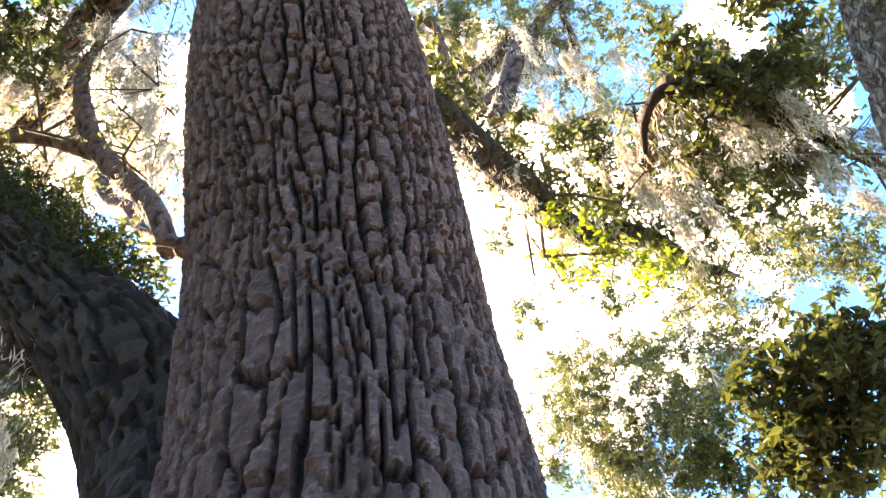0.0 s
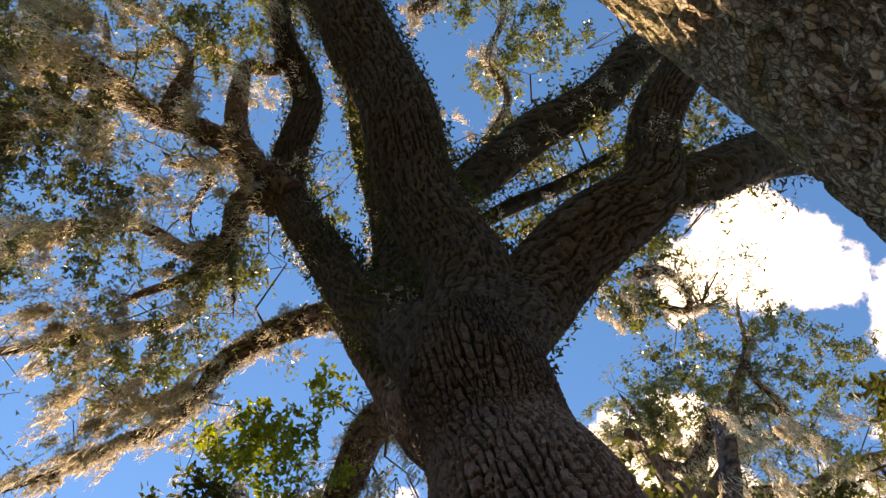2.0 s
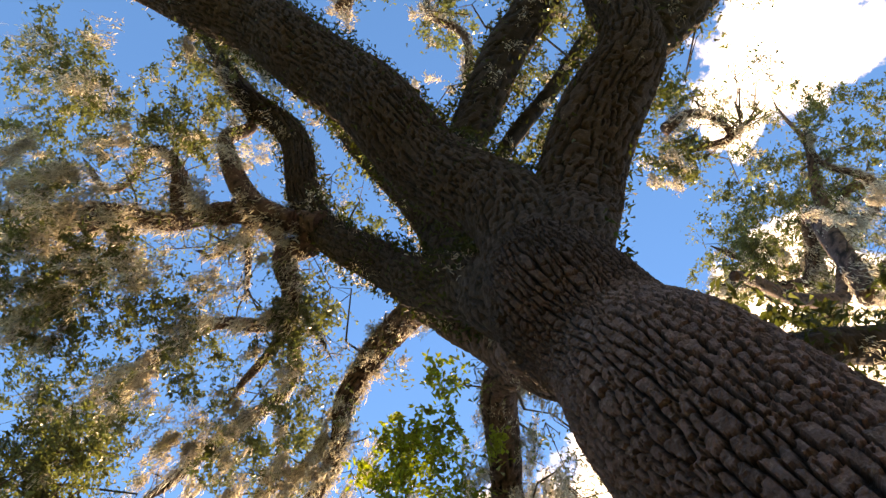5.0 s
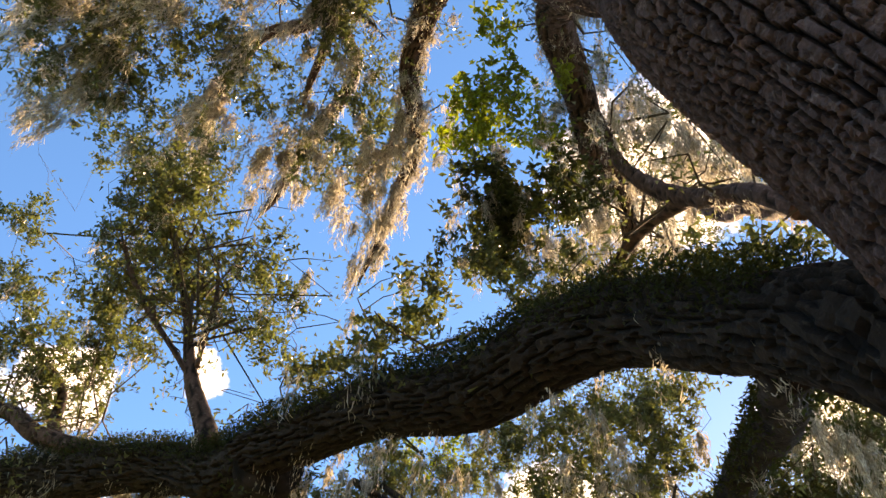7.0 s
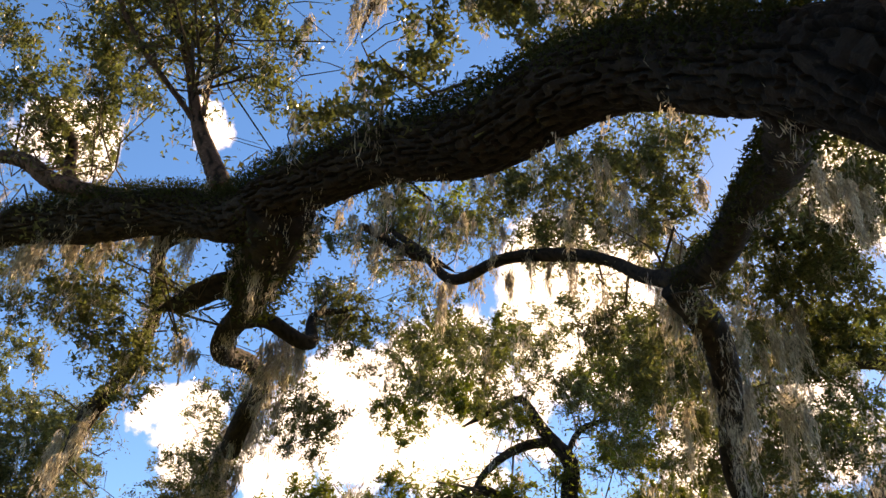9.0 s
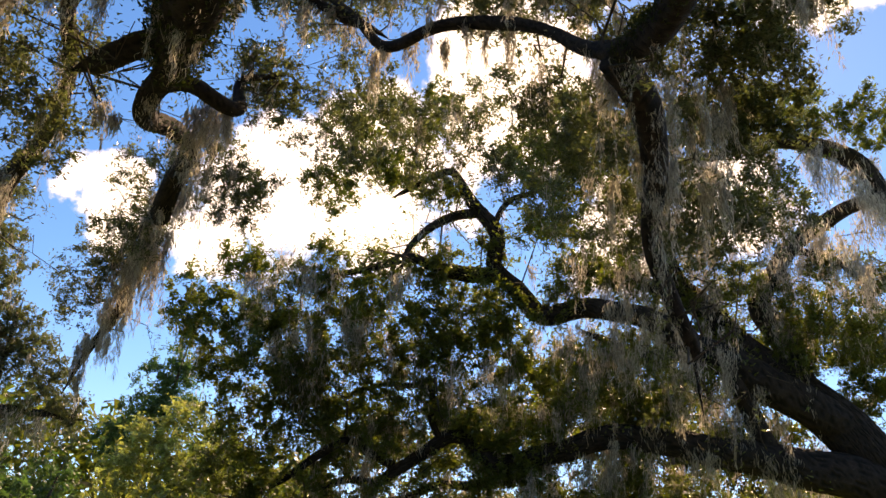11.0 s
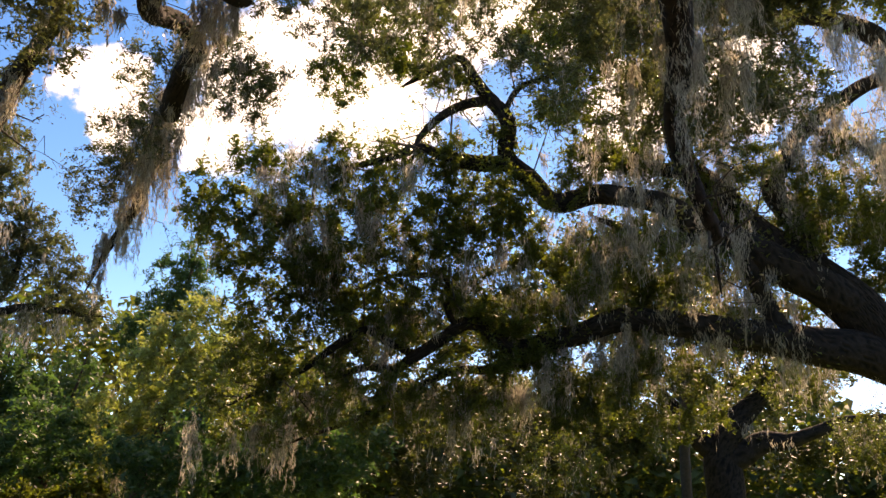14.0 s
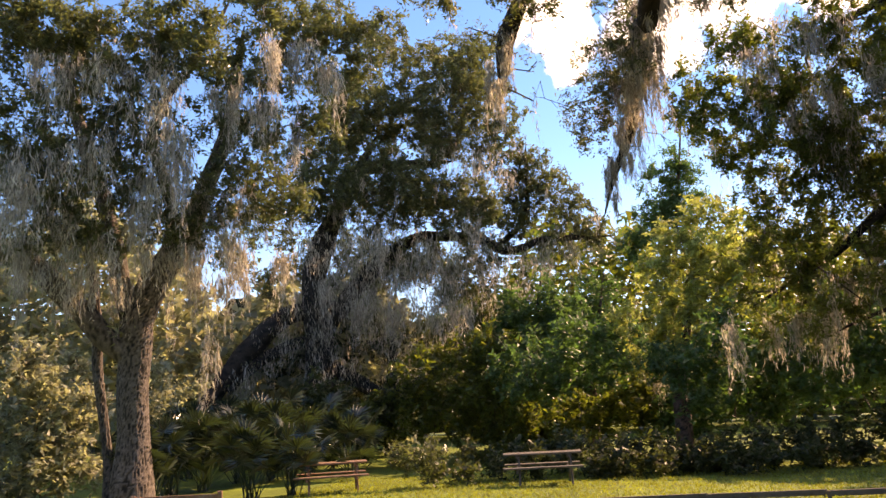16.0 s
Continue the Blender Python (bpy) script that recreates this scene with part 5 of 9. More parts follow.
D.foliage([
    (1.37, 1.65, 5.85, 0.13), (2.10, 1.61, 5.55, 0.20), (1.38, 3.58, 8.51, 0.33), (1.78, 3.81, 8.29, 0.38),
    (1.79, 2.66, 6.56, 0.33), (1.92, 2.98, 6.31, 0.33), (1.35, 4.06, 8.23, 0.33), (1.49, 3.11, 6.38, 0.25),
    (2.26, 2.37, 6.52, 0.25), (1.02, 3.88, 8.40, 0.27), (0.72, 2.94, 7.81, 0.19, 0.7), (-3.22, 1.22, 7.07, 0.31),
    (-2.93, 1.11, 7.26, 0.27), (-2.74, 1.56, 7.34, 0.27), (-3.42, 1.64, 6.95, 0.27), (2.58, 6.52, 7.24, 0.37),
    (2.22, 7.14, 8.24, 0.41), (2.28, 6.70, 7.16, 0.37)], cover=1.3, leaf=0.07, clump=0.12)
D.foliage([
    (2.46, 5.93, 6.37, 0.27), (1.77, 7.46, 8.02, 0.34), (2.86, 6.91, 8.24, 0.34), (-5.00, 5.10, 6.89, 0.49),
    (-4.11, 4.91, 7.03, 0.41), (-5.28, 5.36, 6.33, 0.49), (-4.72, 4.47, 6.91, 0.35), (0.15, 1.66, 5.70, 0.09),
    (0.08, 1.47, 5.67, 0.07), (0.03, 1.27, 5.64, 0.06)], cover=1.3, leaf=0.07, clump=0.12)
G.foliage([
    (0.9, 6.8, 10.2, 0.34), (1.2, 7.5, 9.6, 0.38), (0.7, 7.9, 9.3, 0.34), (1.5, 5.7, 9.6, 0.31),
    (1.9, 6.0, 9.4, 0.34), (2.3, 5.6, 9.6, 0.31), (2.6, 6.0, 9.2, 0.34), (1.7, 6.9, 9.3, 0.40),
    (2.3, 6.8, 9.3, 0.32), (2.7, 5.1, 8.5, 0.31), (3.2, 4.9, 8.4, 0.31), (3.6, 4.9, 8.2, 0.31),
    (3.9, 5.0, 8.0, 0.31), (0.7, 5.9, 10.8, 0.30), (1.2, 3.9, 11.8, 0.30), (0.5, 3.5, 12.0, 0.30)], cover=0.9, leaf=0.054, clump=0.13)
G.festoons([
    (1.7, 1.9, 5.9, 0.14, 0.75), (2.0, 2.0, 5.7, 0.15, 0.79), (2.3, 2.3, 5.7, 0.16, 0.82), (2.4, 2.4, 5.5, 0.14, 0.71),
    (1.3, 2.5, 6.4, 0.13, 0.77), (1.5, 2.7, 6.1, 0.13, 0.74), (0.5, 3.1, 7.9, 0.14, 0.72), (0.6, 3.4, 7.7, 0.14, 0.72),
    (1.4, 2.9, 8.9, 0.19, 0.82), (1.2, 3.0, 10.0, 0.22, 0.92), (1.8, 2.8, 8.8, 0.19, 0.82)], width=0.006, cover=1.8)
G.festoons([
    (0.7, 4.5, 12.7, 0.33, 0.90), (1.3, 4.1, 12.8, 0.25, 0.82), (1.7, 3.9, 12.8, 0.21, 0.66), (0.3, 4.7, 12.6, 0.29, 0.90),
    (1.0, 5.0, 12.4, 0.25, 0.90), (1.9, 4.9, 12.3, 0.25, 0.82), (0.5, 5.0, 11.3, 0.30, 0.98), (2.0, 3.5, 12.9, 0.21, 0.66),
    (0.6, 3.5, 13.0, 0.21, 0.66), (2.4, 5.0, 12.2, 0.21, 0.74), (1.9, 2.2, 6.2, 0.17, 0.87), (2.1, 2.3, 6.1, 0.15, 0.83),
    (1.2, 2.4, 6.0, 0.10, 0.85), (0.3, 2.1, 5.6, 0.08, 0.44), (0.4, 2.2, 5.7, 0.08, 0.42), (-2.2, 2.3, 7.8, 0.19, 0.67)], width=0.008, cover=2.6)
G.festoons([
    (-1.9, 2.6, 7.2, 0.18, 0.67), (-2.4, 2.1, 8.4, 0.21, 0.72), (-3.2, 2.0, 8.0, 0.23, 0.82), (-2.8, 2.5, 7.5, 0.22, 0.77),
    (-3.3, 2.5, 7.2, 0.22, 0.77), (-3.6, 1.8, 8.5, 0.25, 0.88), (-2.7, 1.7, 8.9, 0.22, 0.71)], width=0.008, cover=2.6)
G.foliage([
    (1.1, 6.4, 7.8, 0.37), (1.4, 6.7, 7.5, 0.37), (2.2, 6.2, 7.8, 0.37), (1.7, 6.8, 7.3, 0.43),
    (2.7, 5.9, 7.9, 0.34), (0.7, 6.7, 7.5, 0.31), (2.2, 6.6, 7.3, 0.37), (1.1, 5.9, 8.3, 0.25),
    (3.0, 5.5, 8.1, 0.31), (2.6, 3.0, 8.5, 0.33), (3.3, 2.8, 8.4, 0.38), (2.5, 3.2, 7.3, 0.24)], cover=1.0, leaf=0.054, clump=0.13)
G.festoons([
    (2.1, 2.2, 6.3, 0.17, 0.73), (2.3, 2.4, 6.1, 0.17, 0.73), (1.5, 2.4, 6.2, 0.13, 0.74), (1.6, 2.8, 5.9, 0.11, 0.59),
    (1.8, 3.9, 9.5, 0.22, 0.86), (1.4, 3.9, 10.7, 0.24, 0.96), (0.7, 3.4, 8.8, 0.16, 0.66), (2.7, 2.9, 6.1, 0.14, 0.66)], width=0.008, cover=2.6)
G.foliage([
    (-5.3, 1.9, 7.1, 0.30), (-5.4, 2.5, 6.8, 0.30), (-4.6, 2.5, 6.7, 0.28), (-4.3, 2.8, 6.9, 0.28),
    (-5.0, 3.2, 6.7, 0.30), (-4.3, 3.2, 6.6, 0.23), (-3.7, 3.0, 6.6, 0.18), (-5.7, 1.5, 6.8, 0.27),
    (-5.0, 3.5, 6.5, 0.25), (-5.6, 0.9, 7.0, 0.25), (-4.1, 4.3, 6.8, 0.25), (-4.1, 4.6, 6.5, 0.27)], cover=1.0, leaf=0.054, clump=0.13)
G.festoons([
    (-4.5, 2.2, 6.3, 0.11, 0.62), (-4.2, 2.5, 6.4, 0.11, 0.67), (-4.1, 2.3, 6.6, 0.11, 0.57), (-4.3, 3.0, 6.1, 0.11, 0.62),
    (-5.2, 1.9, 6.5, 0.11, 0.62), (-3.9, 3.0, 6.4, 0.10, 0.57), (-4.0, 3.3, 6.1, 0.10, 0.67), (-5.2, 1.5, 6.6, 0.10, 0.56),
    (-3.3, 3.7, 6.3, 0.12, 0.72), (-3.3, 4.0, 6.1, 0.12, 0.72)], width=0.007, cover=2.4)
G.festoons([
    (-9.3, 0.4, 7.4, 0.18, 0.90), (-9.7, 0.2, 7.2, 0.20, 0.92), (-10.4, 0.1, 6.9, 0.21, 1.11), (-11.0, -0.1, 6.5, 0.21, 1.23),
    (-11.5, -0.2, 6.1, 0.20, 1.18), (-11.9, -0.3, 5.7, 0.17, 1.21), (-12.3, -0.5, 5.2, 0.14, 0.79)], width=0.009, cover=2.6)
G.foliage([
    (-7.0, -2.3, 6.5, 0.31), (-7.1, -1.9, 6.6, 0.31), (-7.0, -1.4, 6.8, 0.28), (-6.5, -1.0, 6.8, 0.23),
    (-7.8, -2.1, 6.4, 0.32), (-7.8, -1.6, 6.5, 0.29), (-7.3, -1.0, 6.5, 0.28), (-8.4, -2.4, 6.1, 0.34),
    (-7.1, 0.5, 6.8, 0.25), (-6.8, 0.6, 7.3, 0.25), (-7.7, 1.1, 6.9, 0.29), (-6.5, 0.1, 6.8, 0.20)], cover=0.9, leaf=0.054, clump=0.13)
G.festoons([
    (-6.2, -1.8, 6.1, 0.11, 0.66), (-5.8, -1.1, 6.0, 0.10, 0.62), (-5.8, -0.8, 6.1, 0.10, 0.62), (-5.5, -0.4, 6.0, 0.12, 0.69),
    (-5.5, -0.1, 6.0, 0.12, 0.74), (-5.2, 0.2, 6.0, 0.10, 0.57), (-5.1, 0.5, 6.1, 0.10, 0.53), (-6.2, -2.1, 5.9, 0.12, 0.66),
    (-6.2, -1.5, 6.2, 0.11, 0.60), (-4.8, 0.7, 6.2, 0.08, 0.47)], width=0.007, cover=2.4)
G.festoons([
    (-2.5, 0.0, 9.5, 0.16, 0.65), (-2.3, -0.0, 9.2, 0.18, 0.48), (-2.0, 0.0, 9.1, 0.17, 0.40), (-2.2, 1.8, 8.5, 0.27, 1.04),
    (-2.4, 2.1, 8.4, 0.27, 0.97), (-2.6, 1.6, 8.5, 0.20, 0.97), (-2.6, 2.4, 8.2, 0.27, 0.78), (-0.8, -1.6, 9.2, 0.16, 0.32),
    (2.1, 0.1, 9.3, 0.16, 0.33), (-2.2, 2.1, 8.5, 0.26, 0.83), (-2.0, 1.6, 8.5, 0.20, 0.81), (-2.0, 2.3, 7.2, 0.22, 0.62),
    (-2.3, 2.2, 7.2, 0.18, 0.49), (-2.3, 1.2, 8.0, 0.14, 0.81), (-2.9, 1.3, 7.0, 0.13, 0.57), (-3.0, 1.0, 7.3, 0.14, 0.54)], width=0.006, cover=1.6)
G.festoons([
    (-2.8, 2.0, 7.6, 0.14, 0.53), (-2.6, 1.4, 7.9, 0.14, 0.53), (-1.7, 1.3, 4.1, 0.03, 0.12), (-2.0, 1.2, 4.3, 0.03, 0.15),
    (-2.3, 1.1, 4.5, 0.04, 0.19), (-2.6, 1.1, 4.7, 0.04, 0.24), (-3.0, 1.0, 4.9, 0.05, 0.35), (-3.3, 0.7, 5.1, 0.05, 0.21),
    (-3.8, 0.6, 5.3, 0.05, 0.26), (-4.2, 0.3, 5.4, 0.06, 0.32), (-4.5, 0.1, 5.5, 0.07, 0.46), (-4.0, 2.7, 5.2, 0.10, 0.72),
    (-5.1, -0.1, 5.6, 0.11, 0.68), (-5.2, -0.6, 5.8, 0.07, 0.42), (-5.5, -1.0, 5.8, 0.08, 0.44), (-5.8, -1.4, 5.9, 0.08, 0.41)], width=0.006, cover=1.6)
G.festoons([
    (-6.2, -2.0, 6.0, 0.09, 0.49), (-4.1, 3.0, 5.3, 0.11, 0.83), (-3.8, 4.6, 6.8, 0.22, 1.20), (-4.7, 3.9, 5.8, 0.26, 1.03),
    (-4.6, 3.5, 4.9, 0.19, 1.02), (-4.1, 0.3, 5.5, 0.06, 0.28), (-3.2, 0.8, 5.0, 0.05, 0.20), (-3.2, 1.0, 5.0, 0.05, 0.23),
    (-4.6, 0.2, 5.6, 0.08, 0.30), (-4.0, 2.8, 5.2, 0.17, 0.68), (-5.2, -0.3, 5.7, 0.14, 0.56), (-5.4, -0.8, 5.8, 0.10, 0.34),
    (-5.8, -1.3, 6.0, 0.10, 0.36), (-6.2, -1.8, 6.1, 0.16, 0.49), (-5.9, 2.2, 6.7, 0.14, 0.79), (-5.5, 2.3, 6.5, 0.13, 0.80)], width=0.006, cover=1.6)
G.festoons([
    (-5.2, 2.5, 6.4, 0.13, 0.78), (-4.6, 2.8, 6.6, 0.18, 0.67), (-4.9, 2.7, 6.6, 0.16, 0.62), (-4.3, 2.8, 5.6, 0.18, 0.68),
    (-4.1, 3.1, 5.2, 0.18, 0.74), (-4.4, 3.3, 5.0, 0.18, 0.77), (-4.7, 3.6, 4.9, 0.19, 0.80), (-5.0, 4.3, 5.9, 0.22, 0.82),
    (-3.8, 3.8, 6.7, 0.21, 0.87), (-3.8, 4.1, 6.6, 0.21, 0.88), (-3.9, 4.6, 6.7, 0.22, 0.93), (-5.7, 3.8, 5.5, 0.22, 0.82),
    (-5.1, 2.5, 7.0, 0.16, 0.66), (0.9, 2.4, 5.8, 0.10, 0.55), (1.2, 2.4, 5.8, 0.10, 0.62), (1.5, 2.4, 5.9, 0.12, 0.71)], width=0.006, cover=1.6)
G.festoons([
    (1.8, 2.1, 5.8, 0.14, 0.66), (2.0, 2.3, 5.8, 0.14, 0.71), (2.1, 2.4, 5.7, 0.15, 0.73), (1.7, 2.1, 5.8, 0.10, 0.51),
    (0.4, 2.2, 6.0, 0.10, 0.41), (0.5, 2.4, 6.1, 0.11, 0.39), (0.3, 1.8, 5.8, 0.09, 0.25), (1.5, 2.9, 6.5, 0.16, 0.66),
    (0.4, 2.0, 5.5, 0.09, 0.30), (0.6, 2.4, 5.8, 0.10, 0.37), (0.8, 2.8, 6.0, 0.11, 0.47), (1.1, 3.1, 6.3, 0.12, 0.55),
    (1.5, 3.4, 6.6, 0.13, 0.59), (-2.5, 1.7, 9.0, 0.27, 0.66), (-2.4, 1.4, 9.1, 0.22, 0.66), (-2.0, 1.1, 8.6, 0.15, 0.56)], width=0.006, cover=1.6)
G.festoons([
    (1.9, 3.8, 6.8, 0.14, 0.60), (-1.9, 2.4, 6.9, 0.21, 0.64), (-1.7, 2.4, 6.7, 0.16, 0.53), (1.9, 2.4, 6.7, 0.21, 0.66),
    (2.1, 2.6, 6.5, 0.21, 0.70), (1.8, 2.9, 6.4, 0.21, 0.62), (-1.7, 2.0, 8.0, 0.29, 0.86), (-1.8, 2.3, 7.6, 0.28, 0.84),
    (-2.3, 1.9, 8.0, 0.25, 0.84), (-2.1, 2.2, 7.4, 0.23, 0.72), (-1.6, 0.2, 8.5, 0.13, 0.54), (-1.8, 0.1, 8.8, 0.13, 0.62),
    (-2.3, 0.1, 9.1, 0.15, 0.65), (-2.5, 0.1, 9.1, 0.15, 0.71), (-2.9, 0.1, 9.2, 0.16, 0.79), (-3.3, 0.2, 9.2, 0.16, 0.80)], width=0.006, cover=1.6)
G.festoons([
    (-1.4, 0.4, 8.0, 0.11, 0.41), (2.1, 3.3, 8.5, 0.22, 0.71), (1.5, 3.6, 8.5, 0.22, 0.71), (1.7, 3.3, 7.4, 0.24, 0.72),
    (-3.1, 1.0, 7.3, 0.27, 0.68), (-2.7, 1.1, 7.5, 0.23, 0.68), (-3.1, 1.5, 7.1, 0.27, 0.68), (-2.6, 1.8, 7.1, 0.22, 0.70),
    (-3.3, 1.8, 6.7, 0.26, 0.61)], width=0.006, cover=1.6)
G.festoons([
    (-2.9, 0.1, 9.5, 0.17, 0.73), (-3.3, 0.3, 9.3, 0.17, 0.80), (-3.7, 0.3, 9.3, 0.18, 0.88), (-4.0, 0.2, 9.1, 0.18, 0.88),
    (-4.5, 0.1, 8.9, 0.15, 0.89), (-4.9, 0.0, 8.8, 0.14, 0.83), (-5.1, -0.3, 8.7, 0.14, 0.69), (-3.7, 0.0, 9.3, 0.19, 0.82),
    (-4.1, -0.1, 9.3, 0.22, 0.90), (-4.4, -0.3, 9.3, 0.16, 0.62), (-4.1, -0.5, 9.5, 0.16, 0.54), (-4.4, -1.2, 9.7, 0.20, 0.96),
    (-4.5, -1.0, 9.7, 0.18, 1.05), (-4.8, -1.2, 9.4, 0.13, 0.56), (-4.2, -1.9, 9.9, 0.26, 1.07), (-4.7, -2.1, 9.8, 0.23, 1.09)], width=0.009, cover=3.0)
G.festoons([
    (-5.0, -2.5, 9.8, 0.18, 0.77), (-4.0, -3.2, 9.4, 0.33, 1.13), (-3.8, -3.0, 9.5, 0.25, 1.03), (-4.3, -3.3, 9.1, 0.22, 0.88),
    (-3.9, -3.7, 9.5, 0.26, 0.90), (-5.2, 0.2, 8.3, 0.08, 0.66), (-3.3, -3.4, 9.8, 0.34, 1.06), (-3.5, -3.6, 9.6, 0.42, 0.97),
    (-3.0, -2.8, 9.9, 0.41, 1.19), (-2.8, -3.3, 10.2, 0.34, 1.15), (-3.1, -2.3, 9.7, 0.32, 0.92), (-2.0, -4.4, 10.9, 0.47, 0.99),
    (-4.1, -3.1, 9.2, 0.41, 0.94), (-3.6, -2.8, 9.5, 0.33, 0.94), (-2.3, -2.4, 9.9, 0.24, 0.69), (-4.6, -2.1, 9.9, 0.31, 1.09)], width=0.009, cover=3.0)
G.festoons([
    (-4.2, -1.9, 9.9, 0.21, 0.66), (-4.6, -1.0, 9.9, 0.26, 0.99), (-4.2, -1.0, 10.0, 0.30, 0.89), (-4.5, 0.0, 9.3, 0.32, 0.85),
    (-4.1, 0.1, 9.3, 0.23, 0.68), (-3.7, 0.3, 9.3, 0.23, 0.66), (-3.1, 0.1, 9.3, 0.19, 0.57), (-4.5, -0.3, 9.6, 0.25, 0.71),
    (-2.2, -1.5, 9.7, 0.23, 0.66), (-0.8, -2.4, 9.9, 0.24, 0.35), (-0.9, -3.3, 10.4, 0.26, 0.39), (0.1, -1.0, 10.0, 0.17, 0.41),
    (0.7, -2.4, 10.8, 0.26, 0.71), (0.7, -1.7, 11.2, 0.20, 0.74), (0.1, -2.0, 10.0, 0.15, 0.47), (1.1, 1.2, 10.2, 0.21, 0.48)], width=0.009, cover=3.0)
G.festoons([
    (0.7, 1.6, 10.3, 0.18, 0.37), (0.2, -2.5, 10.5, 0.19, 0.69), (-3.1, -2.9, 10.0, 0.26, 0.77), (-3.6, -3.8, 10.2, 0.34, 0.82),
    (-1.8, -2.3, 10.1, 0.18, 0.55), (-7.3, 0.3, 5.9, 0.24, 0.71), (-7.1, 0.4, 6.1, 0.17, 0.70), (-9.1, 0.2, 6.5, 0.18, 0.79),
    (-10.1, -0.0, 6.5, 0.19, 0.85), (-11.0, -0.1, 6.1, 0.21, 0.99), (-7.2, -0.7, 5.9, 0.12, 0.53), (-9.6, -1.6, 6.4, 0.17, 0.68),
    (-10.3, -1.9, 5.9, 0.20, 1.02), (-10.0, -1.8, 6.2, 0.15, 0.85), (-6.6, -2.3, 6.2, 0.23, 0.47), (-7.1, 1.0, 7.7, 0.16, 0.72)], width=0.009, cover=3.0)
G.festoons([
    (-7.0, 1.3, 7.5, 0.16, 0.77), (-6.6, 1.7, 7.0, 0.18, 0.78), (-6.4, 1.9, 6.9, 0.15, 0.65), (-5.1, 4.7, 6.3, 0.23, 0.87),
    (-5.5, 4.9, 5.7, 0.29, 0.87), (-10.4, 0.0, 7.3, 0.20, 1.05), (-11.0, -0.1, 6.9, 0.21, 1.25), (-11.5, -0.1, 6.5, 0.21, 1.45),
    (-12.1, -0.3, 5.9, 0.22, 1.31), (-12.5, -0.7, 5.1, 0.18, 1.07), (-12.4, -0.5, 5.5, 0.18, 1.25), (-11.2, 0.0, 6.6, 0.21, 1.43),
    (-11.8, -0.2, 6.2, 0.22, 1.30), (-7.7, -0.8, 6.2, 0.09, 0.68), (-7.3, 0.2, 6.1, 0.21, 0.65), (-7.2, 0.3, 6.2, 0.15, 0.71)], width=0.009, cover=3.0)
G.festoons([
    (-12.6, -0.7, 4.7, 0.09, 0.62), (1.1, 3.9, 11.2, 0.29, 0.65), (1.5, 3.9, 12.2, 0.23, 0.55), (-4.6, 2.6, 10.1, 0.41, 1.03),
    (-4.0, 2.4, 10.4, 0.34, 1.03), (-2.6, 3.3, 9.5, 0.25, 0.80), (-2.7, 2.9, 9.7, 0.25, 0.80), (-3.5, 0.6, 9.9, 0.37, 0.68),
    (-3.3, 3.5, 10.4, 0.41, 1.03), (-4.0, 3.4, 10.1, 0.41, 1.03), (-3.2, 4.1, 10.2, 0.27, 0.96), (-4.0, 2.4, 10.5, 0.41, 0.82),
    (-2.6, 2.3, 9.9, 0.31, 0.74), (-3.6, 0.3, 9.2, 0.16, 0.87), (-4.1, 0.4, 9.2, 0.17, 0.83), (-4.5, 0.3, 9.1, 0.17, 0.84)], width=0.009, cover=3.0)
G.festoons([
    (-4.9, 0.3, 9.1, 0.17, 0.74), (1.7, 3.2, 9.7, 0.25, 0.74), (2.0, 3.6, 9.5, 0.25, 0.80), (1.4, 3.6, 9.6, 0.25, 0.74),
    (-3.3, -1.6, 9.5, 0.30, 0.78), (-3.0, -1.1, 9.7, 0.24, 0.78), (-3.0, -3.7, 10.3, 0.34, 0.96), (-3.1, -4.1, 10.1, 0.34, 0.96),
    (-2.0, -3.0, 10.9, 0.27, 0.82), (-1.6, -2.6, 11.1, 0.27, 0.75), (-1.7, -1.3, 9.9, 0.24, 0.65), (-2.4, -3.6, 10.6, 0.27, 0.82),
    (-2.7, -1.7, 9.8, 0.24, 0.78), (-3.8, -0.6, 9.9, 0.25, 0.82), (-3.2, -0.4, 9.9, 0.25, 0.68), (0.8, 3.5, 13.0, 0.33, 0.90)], width=0.009, cover=3.0)
G.festoons([
    (0.8, 4.3, 12.7, 0.41, 0.99), (-0.0, 3.6, 13.0, 0.33, 0.90), (0.8, 1.5, 10.4, 0.25, 0.62)], width=0.009, cover=3.0)
G.drape(620, (0.25, 1.0), width=0.007, strands=55, max_r=0.05)
G.drape(260, (0.15, 0.7), width=0.004, strands=70, min_r=0.05, max_r=0.22)
